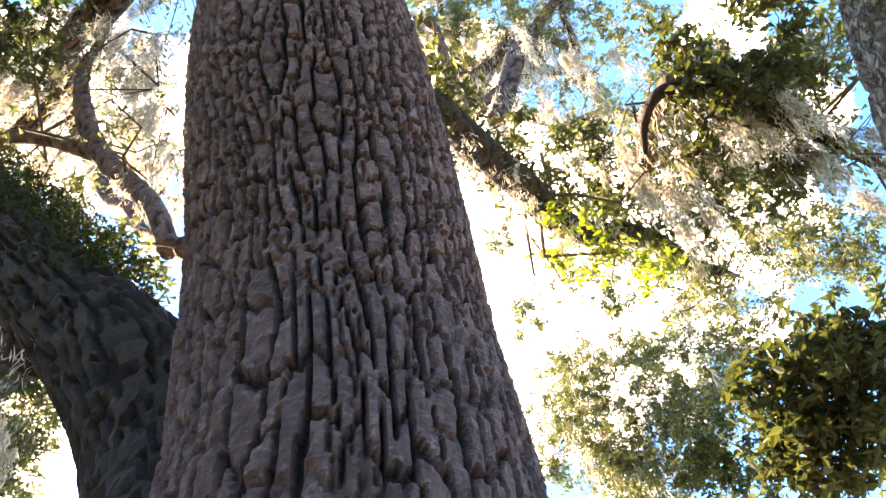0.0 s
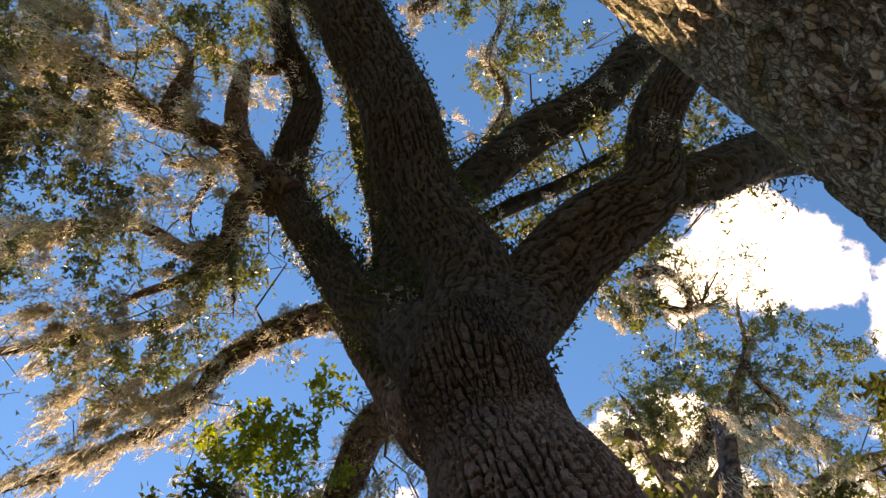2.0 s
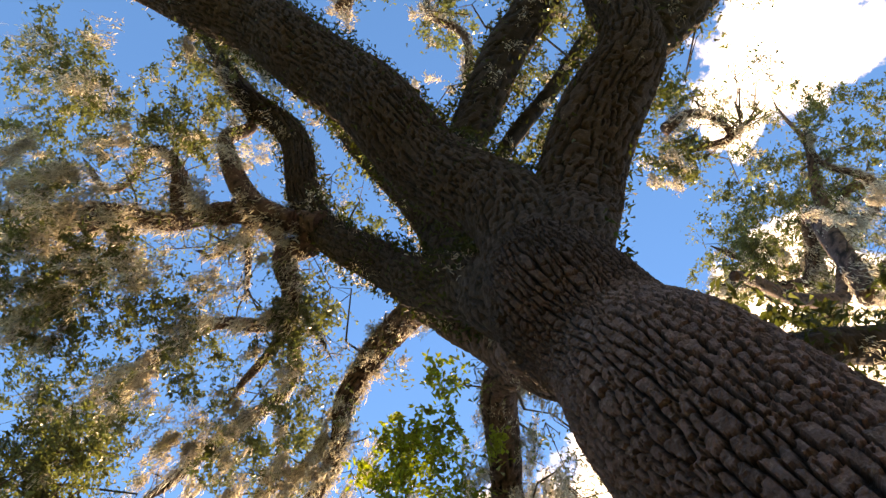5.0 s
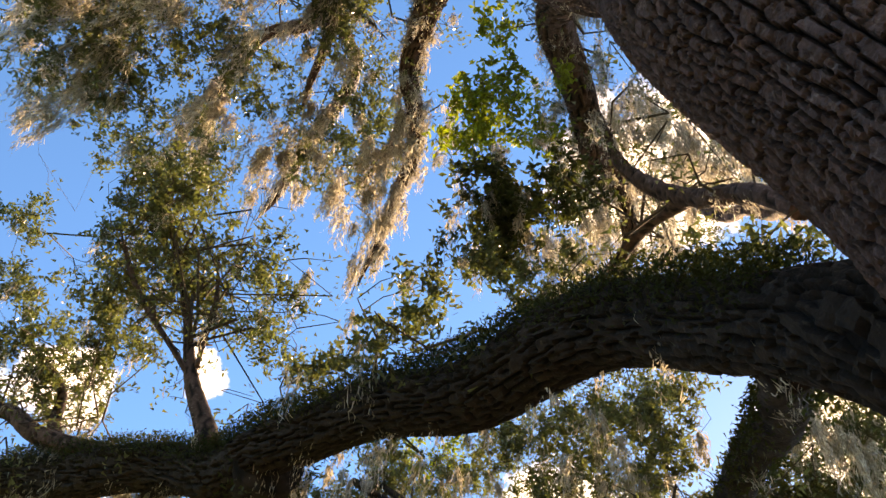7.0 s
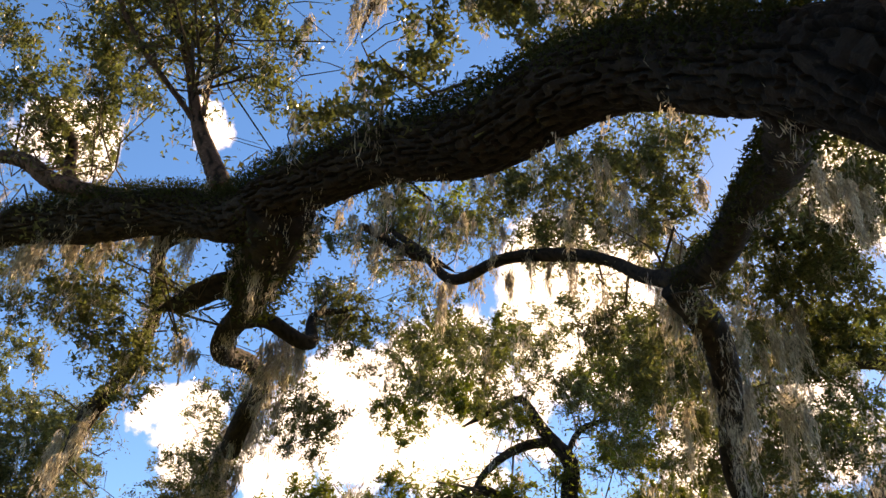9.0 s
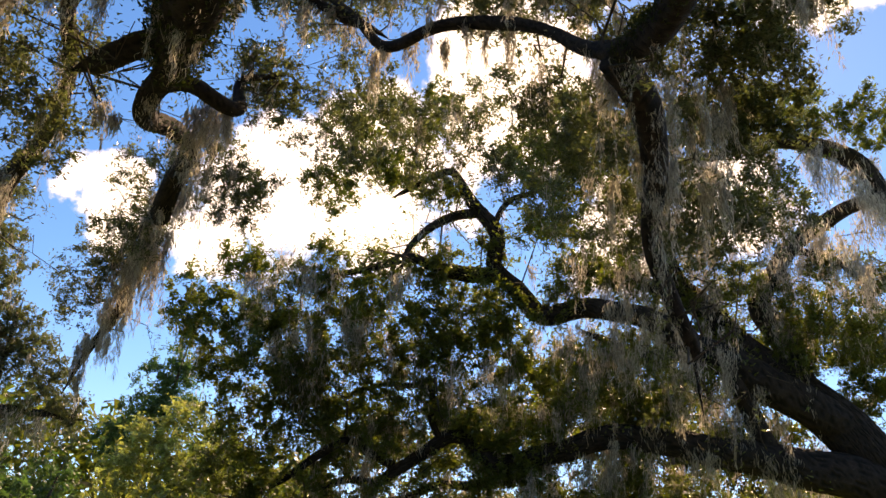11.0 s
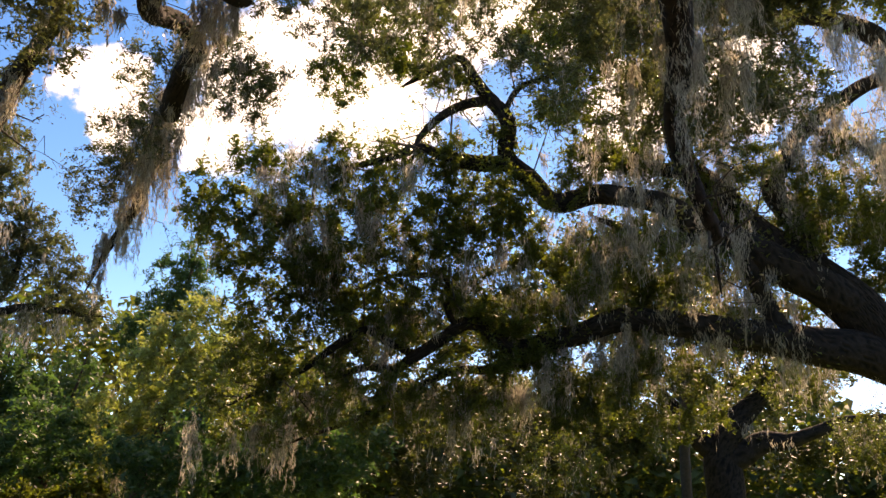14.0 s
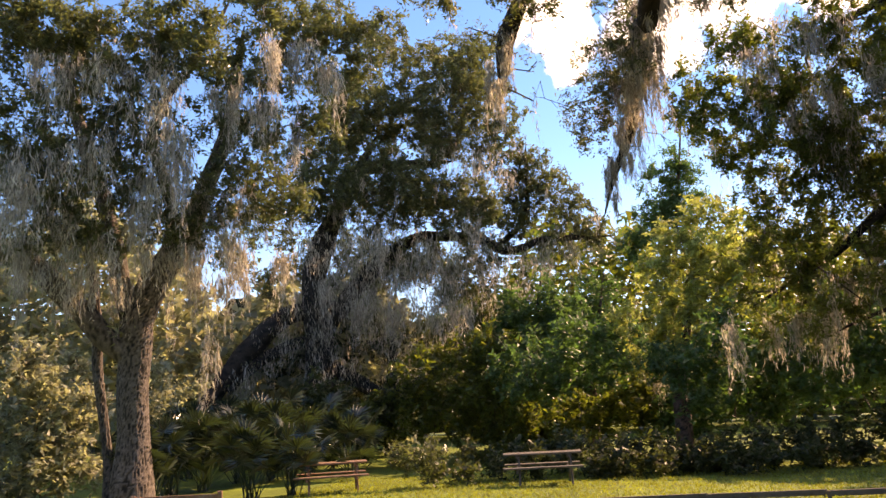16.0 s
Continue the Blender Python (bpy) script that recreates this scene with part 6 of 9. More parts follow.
for rows, dens in (([(-0.52, 0.75, 5.80, 0.200), (-0.60, 0.60, 6.30, 0.280), (-0.72, 0.50, 6.75, 0.300), (-0.88, 0.42, 7.20, 0.285), (-1.19, 0.17, 7.94, 0.245), (-1.43, -0.26, 8.62, 0.202), (-1.66, -0.72, 9.28, 0.189), (-1.67, -1.29, 9.84, 0.169), (-1.27, -1.97, 10.42, 0.149), (-1.20, -2.72, 10.88, 0.119), (-1.06, -3.52, 11.40, 0.078), (-0.98, -4.00, 11.71, 0.009)], 8),
        ([(-1.65, -1.08, 9.56, 0.126), (-1.92, -1.54, 9.86, 0.124), (-2.27, -2.03, 10.10, 0.105), (-2.76, -2.59, 10.36, 0.097), (-3.09, -3.24, 10.61, 0.089), (-3.62, -3.96, 10.82, 0.073), (-4.14, -4.63, 11.02, 0.046), (-4.45, -5.02, 11.14, 0.006)], 20),
        ([(-1.18, 0.91, 7.13, 0.179), (-1.31, 0.48, 7.88, 0.167), (-1.54, 0.17, 8.46, 0.134), (-2.07, 0.04, 8.95, 0.126), (-2.47, 0.06, 9.14, 0.109), (-2.93, 0.09, 9.18, 0.090), (-3.29, 0.22, 9.24, 0.080), (-3.82, 0.37, 9.21, 0.071), (-4.44, 0.30, 9.10, 0.048), (-4.98, 0.25, 8.99, 0.031), (-5.31, 0.22, 8.93, 0.004)], 40),
        ([(-1.06, 1.17, 6.89, 0.172), (-1.23, 0.96, 7.52, 0.159), (-1.59, 1.01, 8.05, 0.154), (-2.06, 1.34, 8.39, 0.150), (-2.44, 1.64, 8.51, 0.135), (-2.80, 1.92, 8.41, 0.105), (-2.86, 2.10, 8.44, 0.096), (-3.41, 2.47, 8.28, 0.071), (-4.00, 2.67, 8.24, 0.045), (-4.35, 2.80, 8.21, 0.005)], 22),
        ([(-0.58, 0.65, 6.20, 0.200), (-0.70, 0.62, 6.80, 0.250), (-0.83, 0.58, 7.25, 0.255), (-0.95, 0.50, 7.64, 0.244), (-0.98, 0.15, 8.28, 0.221), (-0.93, -0.20, 8.91, 0.203), (-0.88, -0.75, 9.61, 0.166), (-0.78, -1.77, 10.62, 0.126), (-0.72, -2.37, 11.22, 0.015)], 5),
        ([(-0.37, 0.10, 7.30, 0.300), (-0.42, -0.49, 7.85, 0.302), (-0.35, -1.40, 8.68, 0.308), (-0.39, -2.47, 9.47, 0.309), (-0.57, -3.57, 10.15, 0.299), (-0.89, -4.94, 10.94, 0.251)], 40)):
    G.fur(rows, dens, top=0.3 if dens == 40 else -0.3)
# the same fuzz on the smaller branches
for s in SIDE:
    G.fur(s[::6], 9, (0.06, 0.34))


def ferns(rows, density, lift=1.0, size=0.05, top=0.2):
    """Small fronds on the upper side of limbs; rows (x, y, z, r)."""
    s = spline(rows, 0.02)
    n = int(density * len(s))
    pick = RNG.integers(0, len(s), n)
    t, a, b = frames_along(s[:, :3])
    ang = RNG.uniform(0, 2 * math.pi, n)
    out = np.cos(ang)[:, None] * a[pick] + np.sin(ang)[:, None] * b[pick]
    ok = out[:, 2] > top + RNG.normal(size=n) * 0.25
    pick, out = pick[ok], out[ok]
    base = s[pick, :3] + out * (s[pick, 3] * 0.98)[:, None]
    h = RNG.uniform(0.0, 0.09, (len(base), 1)) * lift
    return leaf_quads(base + out * h + RNG.normal(size=base.shape) * 0.02, size, 0.4, 0.2)


v = np.vstack([
    ferns([(-1.18, 1.52, 3.84, 0.180), (-1.44, 1.45, 4.13, 0.176), (-1.84, 1.32, 4.52, 0.189), (-2.32, 1.12, 4.78, 0.197), (-2.93, 0.84, 5.02, 0.190), (-3.60, 0.41, 5.30, 0.178), (-4.36, -0.12, 5.54, 0.183), (-4.82, -0.40, 5.59, 0.183), (-5.39, -1.04, 5.89, 0.177), (-6.05, -1.86, 6.11, 0.178), (-6.65, -2.52, 6.22, 0.147), (-7.43, -3.44, 6.37, 0.112)], 330, 1.2, 0.026, 0.05),
    ferns([(-1.30, 1.58, 3.78, 0.105), (-1.60, 1.76, 4.02, 0.100), (-2.18, 2.07, 4.37, 0.097), (-2.88, 2.40, 4.73, 0.092), (-3.67, 2.63, 5.05, 0.085)], 55, 0.15, 0.03, -0.7),
    ferns([(-0.39, 0.30, 7.05, 0.315), (-0.37, 0.10, 7.30, 0.300), (-0.42, -0.49, 7.85, 0.302), (-0.35, -1.40, 8.68, 0.308), (-0.39, -2.47, 9.47, 0.309), (-0.57, -3.57, 10.15, 0.299)], 34, 1, 0.05, -0.25),
    ferns([(-0.05, 0.51, 7.07, 0.300), (0.14, 0.46, 7.22, 0.292), (0.59, 0.39, 7.51, 0.287), (1.10, 0.27, 7.86, 0.263), (1.41, -0.03, 8.33, 0.189), (1.86, -0.35, 8.74, 0.190)], 34, 1, 0.05, -0.2),
    ferns([(-0.38, -0.22, 7.86, 0.129), (0.01, -0.39, 8.27, 0.172), (0.56, -0.46, 8.75, 0.185), (1.50, -0.62, 9.43, 0.178), (2.33, -0.87, 10.05, 0.166), (3.21, -1.36, 10.78, 0.134), (3.73, -1.66, 11.22, 0.016)], 26, 0.9, 0.05, -0.4),
    ferns([(-0.26, -0.02, 8.16, 0.063), (0.11, -0.01, 8.47, 0.071), (0.59, -0.02, 8.85, 0.070), (1.03, 0.03, 9.30, 0.059), (1.48, 0.02, 9.74, 0.040), (1.75, 0.02, 10.00, 0.005)], 14, 0.8, 0.04, -0.5),
    ferns([(-0.88, 0.42, 7.20, 0.285), (-1.19, 0.17, 7.94, 0.245), (-1.43, -0.26, 8.62, 0.202), (-1.66, -0.72, 9.28, 0.189), (-1.67, -1.29, 9.84, 0.169), (-1.27, -1.97, 10.42, 0.149), (-1.20, -2.72, 10.88, 0.119), (-1.06, -3.52, 11.40, 0.078), (-0.98, -4.00, 11.71, 0.009)], 26, 1, 0.055, -0.3),
    ferns([(-0.83, 0.58, 7.25, 0.255), (-0.95, 0.50, 7.64, 0.244), (-0.98, 0.15, 8.28, 0.221), (-0.93, -0.20, 8.91, 0.203), (-0.88, -0.75, 9.61, 0.166), (-0.78, -1.77, 10.62, 0.126), (-0.72, -2.37, 11.22, 0.015)], 22, 0.9, 0.05, -0.3),
    ferns([(1.04, 0.30, 7.87, 0.175), (1.29, 0.35, 8.02, 0.203), (1.79, 0.46, 8.41, 0.206), (2.42, 0.64, 8.94, 0.213), (3.16, 0.87, 9.50, 0.177), (4.17, 1.16, 10.11, 0.131), (4.77, 1.34, 10.48, 0.016)], 20, 0.9, 0.05, -0.2),
    ferns([(-0.40, 0.75, 6.50, 0.340), (-0.33, 0.30, 7.10, 0.200), (-0.20, 0.20, 7.30, 0.200)], 40, 1.2, 0.06, -0.3),
    ferns([(-0.55, 0.85, 6.30, 0.300), (-0.70, 0.40, 7.00, 0.200)], 40, 1.2, 0.06, -0.3),
    ferns([(-4.41, -0.09, 5.48, 0.246), (-4.88, -0.12, 5.53, 0.230), (-5.44, -0.13, 5.62, 0.189), (-6.21, -0.18, 5.75, 0.125)], 40, 1.2, 0.05, -0.8),
    ferns([(-0.11, 1.22, 4.77, 0.081), (0.08, 1.51, 5.09, 0.091), (0.31, 1.97, 5.41, 0.088), (0.61, 2.42, 5.70, 0.092)], 14, 1, 0.05, -0.5)])
v = slim(v)
fern_patch = mesh_object("resurrection_fern", v, [], FERN, tris=np.arange(len(v)).reshape(-1, 3))
tagged(fern_patch, "dark green resurrection fern growing along the oak limbs", "fern", kind="stuff")
G.finish(oak, OAK_LEAF, "grey-tan beards of spanish moss hanging from the great oak", far=True)
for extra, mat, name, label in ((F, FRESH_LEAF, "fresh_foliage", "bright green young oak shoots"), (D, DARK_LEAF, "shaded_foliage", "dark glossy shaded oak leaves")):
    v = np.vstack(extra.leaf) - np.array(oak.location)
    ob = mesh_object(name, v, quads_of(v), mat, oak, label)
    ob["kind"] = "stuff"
    ob = mesh_object("twig_mass", np.vstack(extra.tube_v) - np.array(oak.location), np.vstack(extra.tube_q), TWIG, oak, smooth=True)
    ob["kind"] = "stuff"


# ---------- the leaning neighbour ----------
neighbour = thing("leaning_oak_trunk", "leaning oak trunk with pale lichen and reddish patches", "tree", at=(1.0, 2.3, 0))

limb_mesh("trunk", [(0.78, 1.25, 1.30, 0.290), (0.83, 0.66, 2.19, 0.253), (0.80, 0.32, 2.49, 0.258), (0.76, -0.03, 2.81, 0.263), (0.71, -0.38, 3.16, 0.269), (0.65, -0.73, 3.54, 0.274), (0.57, -1.08, 3.94, 0.279), (0.49, -1.43, 4.38, 0.285), (0.39, -1.79, 4.84, 0.290), (0.28, -2.15, 5.33, 0.295)],
    BARK_LICHEN, neighbour, cell=0.018, cell_round=0.013, relief=0.022, plate_w=0.05, plate_v=0.08, lumps=0.06, seed=5)
limb_mesh("root_flare", [(1.00, 2.30, 0.00, 0.400), (0.92, 1.90, 0.50, 0.330), (0.78, 1.25, 1.30, 0.290)],
    BARK_LICHEN, neighbour, cell=0.03, relief=0.02, plate_w=0.045, plate_v=0.06, lumps=0.06, seed=6)
limb_mesh("upper_stem", [(0.28, -2.15, 5.33, 0.295), (-0.02, -2.85, 6.23, 0.240), (-0.60, -4.20, 7.20, 0.200), (-0.80, -5.50, 9.00, 0.120), (-1.00, -6.50, 10.50, 0.030)],
    BARK_LICHEN, neighbour, cell=0.05, relief=0.02, plate_w=0.045, plate_v=0.06, lumps=0.06, seed=7)
# limbs and crown out of view, added to cut the skylight from this side
for rows in ([(0.2, -2.4, 5.6, 0.22), (1.6, -3.2, 7.2, 0.16), (3.4, -3.6, 8.4, 0.10), (5.4, -3.4, 9.2, 0.03)],
             [(-0.2, -3.2, 6.4, 0.2), (-1.8, -4.6, 7.6, 0.14), (-3.8, -5.6, 8.6, 0.08), (-5.6, -6.0, 9.2, 0.03)],
             [(0.0, -3.0, 6.2, 0.2), (1.2, -5.2, 7.6, 0.14), (2.6, -7.4, 8.6, 0.08), (3.6, -9.2, 9.2, 0.03)]):
    limb_mesh("limb", rows, BARK_LICHEN, neighbour, cell=0.05, relief=0.015)
N = Growth()
N.nodes = np.array([[1.6, -3.2, 7.2, 0.1], [3.4, -3.6, 8.4, 0.1], [-1.8, -4.6, 7.6, 0.1], [-3.8, -5.6, 8.6, 0.08], [1.2, -5.2, 7.6, 0.1], [2.6, -7.4, 8.6, 0.08], [-0.8, -5.5, 9, 0.1]])
N.foliage([(4.6, -4.4, 9.0, 1.6), (5.6, -2.6, 9.0, 1.4), (1.8, -7.4, 8.8, 1.6), (3.8, -7.6, 9.0, 1.6), (3.4, -9.6, 8.6, 1.6), (0.6, -9.4, 9.0, 1.6)],
          cover=0.9, leaf=0.09, clump=0.3)
N.finish(neighbour, DARK_LEAF, "", far=True)


# ---------- the backlit oak ----------
far_oak = thing("live_oak_tree", "backlit live oak with long sweeping limbs draped in moss", "tree", at=(-9.5, 15.25, 0))
C = Growth()

s = limb_mesh("trunk", [(-9.50, 15.25, 0.00, 1.200), (-9.66, 14.88, 1.25, 1.000), (-9.66, 14.88, 2.50, 0.804), (-10.02, 14.33, 3.25, 0.689), (-10.50, 13.67, 3.74, 0.587), (-10.95, 12.94, 4.35, 0.492), (-11.24, 12.17, 5.28, 0.430), (-11.68, 11.47, 6.06, 0.379), (-12.02, 10.83, 6.75, 0.287), (-12.25, 10.14, 7.54, 0.256), (-12.39, 9.61, 8.10, 0.225), (-11.98, 8.99, 9.15, 0.192), (-11.34, 8.41, 10.29, 0.170), (-10.84, 7.87, 11.20, 0.129), (-10.54, 7.54, 11.74, 0.015)],
    BARK_DARK, far_oak, "thick dark leaning trunk", cell=0.06, relief=0.025, plate_w=0.05, plate_v=0.13, seed=55)[1]
C.add_skeleton(s)
s = limb_mesh("limb", [(-10.83, 13.06, 4.24, 0.346), (-11.13, 12.31, 5.16, 0.342), (-11.35, 11.38, 5.64, 0.343), (-11.74, 10.46, 6.17, 0.311), (-12.03, 9.56, 6.67, 0.251), (-12.23, 8.71, 7.06, 0.202), (-12.70, 7.89, 7.25, 0.193), (-13.17, 7.16, 7.14, 0.184), (-13.27, 6.61, 7.58, 0.175), (-13.29, 6.19, 7.98, 0.156), (-13.07, 6.08, 8.52, 0.147), (-13.01, 5.63, 8.98, 0.129), (-12.90, 5.22, 9.46, 0.092), (-12.91, 4.98, 9.62, 0.074), (-13.15, 4.62, 9.44, 0.064), (-13.39, 4.26, 9.24, 0.046), (-13.54, 4.04, 9.11, 0.006)],
    BARK_DARK, far_oak, "", cell=0.06, relief=0.02, plate_w=0.05, plate_v=0.13, seed=56)[1]
C.add_skeleton(s)
C.spray(s, 14, 1.5, 0.09, 24, 0.2)
s = limb_mesh("limb", [(-10.02, 14.33, 3.25, 0.455), (-10.36, 13.51, 3.82, 0.445), (-10.99, 12.40, 4.21, 0.396), (-11.66, 11.11, 4.53, 0.320), (-12.29, 9.72, 4.74, 0.267), (-12.81, 8.60, 4.91, 0.227), (-13.35, 7.46, 4.60, 0.188), (-13.65, 6.56, 4.32, 0.159), (-13.92, 5.76, 4.77, 0.133), (-14.18, 5.26, 4.52, 0.119), (-14.39, 4.85, 4.16, 0.106), (-14.56, 4.49, 3.89, 0.089), (-14.69, 3.99, 3.97, 0.071), (-14.82, 3.61, 3.80, 0.053), (-14.89, 3.38, 3.70, 0.006)],
    BARK_DARK, far_oak, "", cell=0.06, relief=0.02, plate_w=0.05, plate_v=0.13, seed=57)[1]
C.add_skeleton(s)
C.spray(s, 14, 1.5, 0.09, 24, 0.2)
s = limb_mesh("limb", [(-14.40, 4.86, 4.11, 0.080), (-14.42, 4.31, 4.37, 0.088), (-14.40, 3.86, 4.58, 0.079), (-14.54, 3.50, 4.34, 0.079), (-14.70, 3.05, 4.02, 0.070), (-14.89, 2.43, 3.57, 0.052), (-15.02, 1.80, 3.25, 0.035), (-15.10, 1.43, 3.05, 0.004)],
    BARK_DARK, far_oak, "", cell=0.08, relief=0.01, plate_w=0.05, plate_v=0.13, seed=58)[1]
C.add_skeleton(s)
C.spray(s, 14, 1.5, 0.09, 24, 0.2)
s = limb_mesh("limb", [(-13.51, 7.19, 4.55, 0.134), (-13.69, 6.81, 4.12, 0.107), (-13.88, 6.22, 3.97, 0.089), (-14.18, 5.56, 3.90, 0.080), (-14.42, 5.00, 3.66, 0.062), (-14.72, 4.26, 3.18, 0.044), (-15.05, 3.14, 2.70, 0.031), (-15.24, 2.47, 2.41, 0.004)],
    BARK_DARK, far_oak, "", cell=0.08, relief=0.01, plate_w=0.05, plate_v=0.13, seed=59)[1]
C.add_skeleton(s)
C.spray(s, 14, 1.5, 0.09, 24, 0.2)
s = limb_mesh("limb", [(-14.05, 5.48, 4.68, 0.062), (-14.03, 5.29, 5.08, 0.062), (-14.03, 5.22, 5.61, 0.062), (-14.20, 4.71, 5.65, 0.053), (-14.33, 4.32, 5.63, 0.045), (-14.77, 3.49, 5.25, 0.027), (-15.03, 2.99, 5.02, 0.003)],
    BARK_DARK, far_oak, "", cell=0.08, relief=0.01, plate_w=0.05, plate_v=0.13, seed=60)[1]
C.add_skeleton(s)
C.spray(s, 14, 1.5, 0.09, 24, 0.2)
s = limb_mesh("limb", [(-13.29, 6.37, 7.78, 0.138), (-13.57, 5.66, 7.88, 0.156), (-13.70, 5.00, 7.92, 0.110), (-13.74, 4.44, 8.00, 0.091), (-14.01, 3.65, 7.67, 0.063), (-14.22, 2.75, 7.41, 0.036), (-14.34, 2.21, 7.25, 0.004)],
    BARK_DARK, far_oak, "", cell=0.08, relief=0.01, plate_w=0.05, plate_v=0.13, seed=61)[1]
C.add_skeleton(s)
C.spray(s, 14, 1.5, 0.09, 24, 0.2)
s = limb_mesh("limb", [(-13.01, 5.69, 8.96, 0.101), (-13.24, 5.26, 8.85, 0.092), (-13.46, 4.77, 8.57, 0.082), (-13.71, 4.53, 8.24, 0.064), (-13.78, 4.46, 7.90, 0.036), (-13.82, 4.42, 7.70, 0.004)],
    BARK_DARK, far_oak, "", cell=0.08, relief=0.01, plate_w=0.05, plate_v=0.13, seed=62)[1]
C.add_skeleton(s)
C.spray(s, 14, 1.5, 0.09, 24, 0.2)
s = limb_mesh("limb", [(-13.00, 5.99, 8.72, 0.055), (-12.66, 6.18, 9.15, 0.055), (-12.33, 6.61, 9.32, 0.037), (-12.13, 6.87, 9.43, 0.004)],
    BARK_DARK, far_oak, "", cell=0.08, relief=0.01, plate_w=0.05, plate_v=0.13, seed=63)[1]
C.add_skeleton(s)
C.spray(s, 14, 1.5, 0.09, 24, 0.2)
s = limb_mesh("limb", [(-11.40, 11.95, 5.50, 0.244), (-11.78, 11.56, 7.02, 0.230), (-11.92, 11.35, 7.75, 0.223), (-11.72, 11.54, 8.32, 0.194), (-11.26, 11.91, 8.95, 0.176), (-10.47, 12.35, 9.37, 0.145), (-9.73, 12.87, 9.49, 0.103), (-9.28, 13.18, 9.57, 0.012)],
    BARK_DARK, far_oak, "", cell=0.08, relief=0.01, plate_w=0.05, plate_v=0.13, seed=64)[1]
C.add_skeleton(s)
C.spray(s, 14, 1.5, 0.09, 24, 0.2)
s = limb_mesh("limb", [(-11.51, 11.71, 8.90, 0.083), (-11.27, 12.04, 8.73, 0.083), (-11.03, 12.35, 8.57, 0.072), (-10.75, 12.86, 8.07, 0.047), (-10.58, 13.16, 7.77, 0.006)],
    BARK_DARK, far_oak, "", cell=0.08, relief=0.01, plate_w=0.05, plate_v=0.13, seed=65)[1]
C.add_skeleton(s)
C.spray(s, 14, 1.5, 0.09, 24, 0.2)
s = limb_mesh("limb", [(-10.10, 13.94, 8.26, 0.234), (-10.08, 13.25, 9.33, 0.211), (-10.08, 12.39, 10.24, 0.188), (-10.36, 11.57, 10.63, 0.166), (-10.91, 10.67, 10.70, 0.143), (-11.29, 10.13, 10.46, 0.111), (-11.51, 9.61, 10.38, 0.070), (-11.64, 9.29, 10.33, 0.008)],
    BARK_DARK, far_oak, "", cell=0.08, relief=0.01, plate_w=0.05, plate_v=0.13, seed=66)[1]
C.add_skeleton(s)
C.spray(s, 14, 1.5, 0.09, 24, 0.2)
s = limb_mesh("limb", [(-12.34, 9.83, 7.88, 0.176), (-12.57, 9.12, 7.95, 0.145), (-12.74, 8.45, 8.02, 0.114), (-12.87, 7.76, 8.12, 0.070), (-12.95, 7.50, 8.06, 0.020)],
    BARK_DARK, far_oak, "", cell=0.08, relief=0.01, plate_w=0.05, plate_v=0.13, seed=67)[1]
C.add_skeleton(s)
C.spray(s, 14, 1.5, 0.09, 24, 0.2)
s = limb_mesh("limb", [(-12.67, 8.93, 8.02, 0.087), (-12.73, 8.60, 8.35, 0.077), (-12.51, 8.73, 8.59, 0.068), (-12.47, 9.03, 8.51, 0.039), (-12.45, 9.21, 8.46, 0.005)],
    BARK_DARK, far_oak, "", cell=0.08, relief=0.01, plate_w=0.05, plate_v=0.13, seed=68)[1]
C.add_skeleton(s)
C.spray(s, 14, 1.5, 0.09, 24, 0.2)
s = limb_mesh("limb", [(-11.74, 10.95, 4.82, 0.188), (-11.76, 10.09, 6.23, 0.158), (-12.15, 9.50, 6.48, 0.140), (-12.59, 8.79, 6.39, 0.111), (-12.77, 8.16, 6.69, 0.074), (-12.88, 7.78, 6.87, 0.009)],
    BARK_DARK, far_oak, "", cell=0.08, relief=0.01, plate_w=0.05, plate_v=0.13, seed=69)[1]
C.add_skeleton(s)
C.spray(s, 14, 1.5, 0.09, 24, 0.2)
C.foliage([
    (-13.1, 3.5, 10.1, 1.04), (-13.8, 2.9, 9.2, 0.66), (-12.5, 4.5, 10.5, 0.66), (-12.6, 6.4, 10.0, 0.68),
    (-11.3, 6.4, 10.1, 0.74), (-13.28, 4.10, 9.51, 0.55), (-13.17, 4.99, 9.18, 0.44), (-14.6, 0.9, 6.8, 0.64),
    (-14.3, 1.7, 7.5, 0.64), (-14.5, 2.1, 6.7, 0.95), (-14.06, 2.90, 7.71, 0.53), (-14.1, 3.8, 7.4, 0.97, 1.2),
    (-13.6, 5.0, 7.9, 0.65, 1.2), (-13.8, 5.8, 7.3, 0.99, 1.2), (-14.2, 4.8, 6.7, 0.97), (-14.5, 3.3, 6.4, 1.07, 1.2),
    (-14.7, 1.4, 5.9, 0.74), (-14.7, 2.3, 5.4, 1.05)], cover=1.9, leaf=0.082, clump=0.2, thick=1.3)
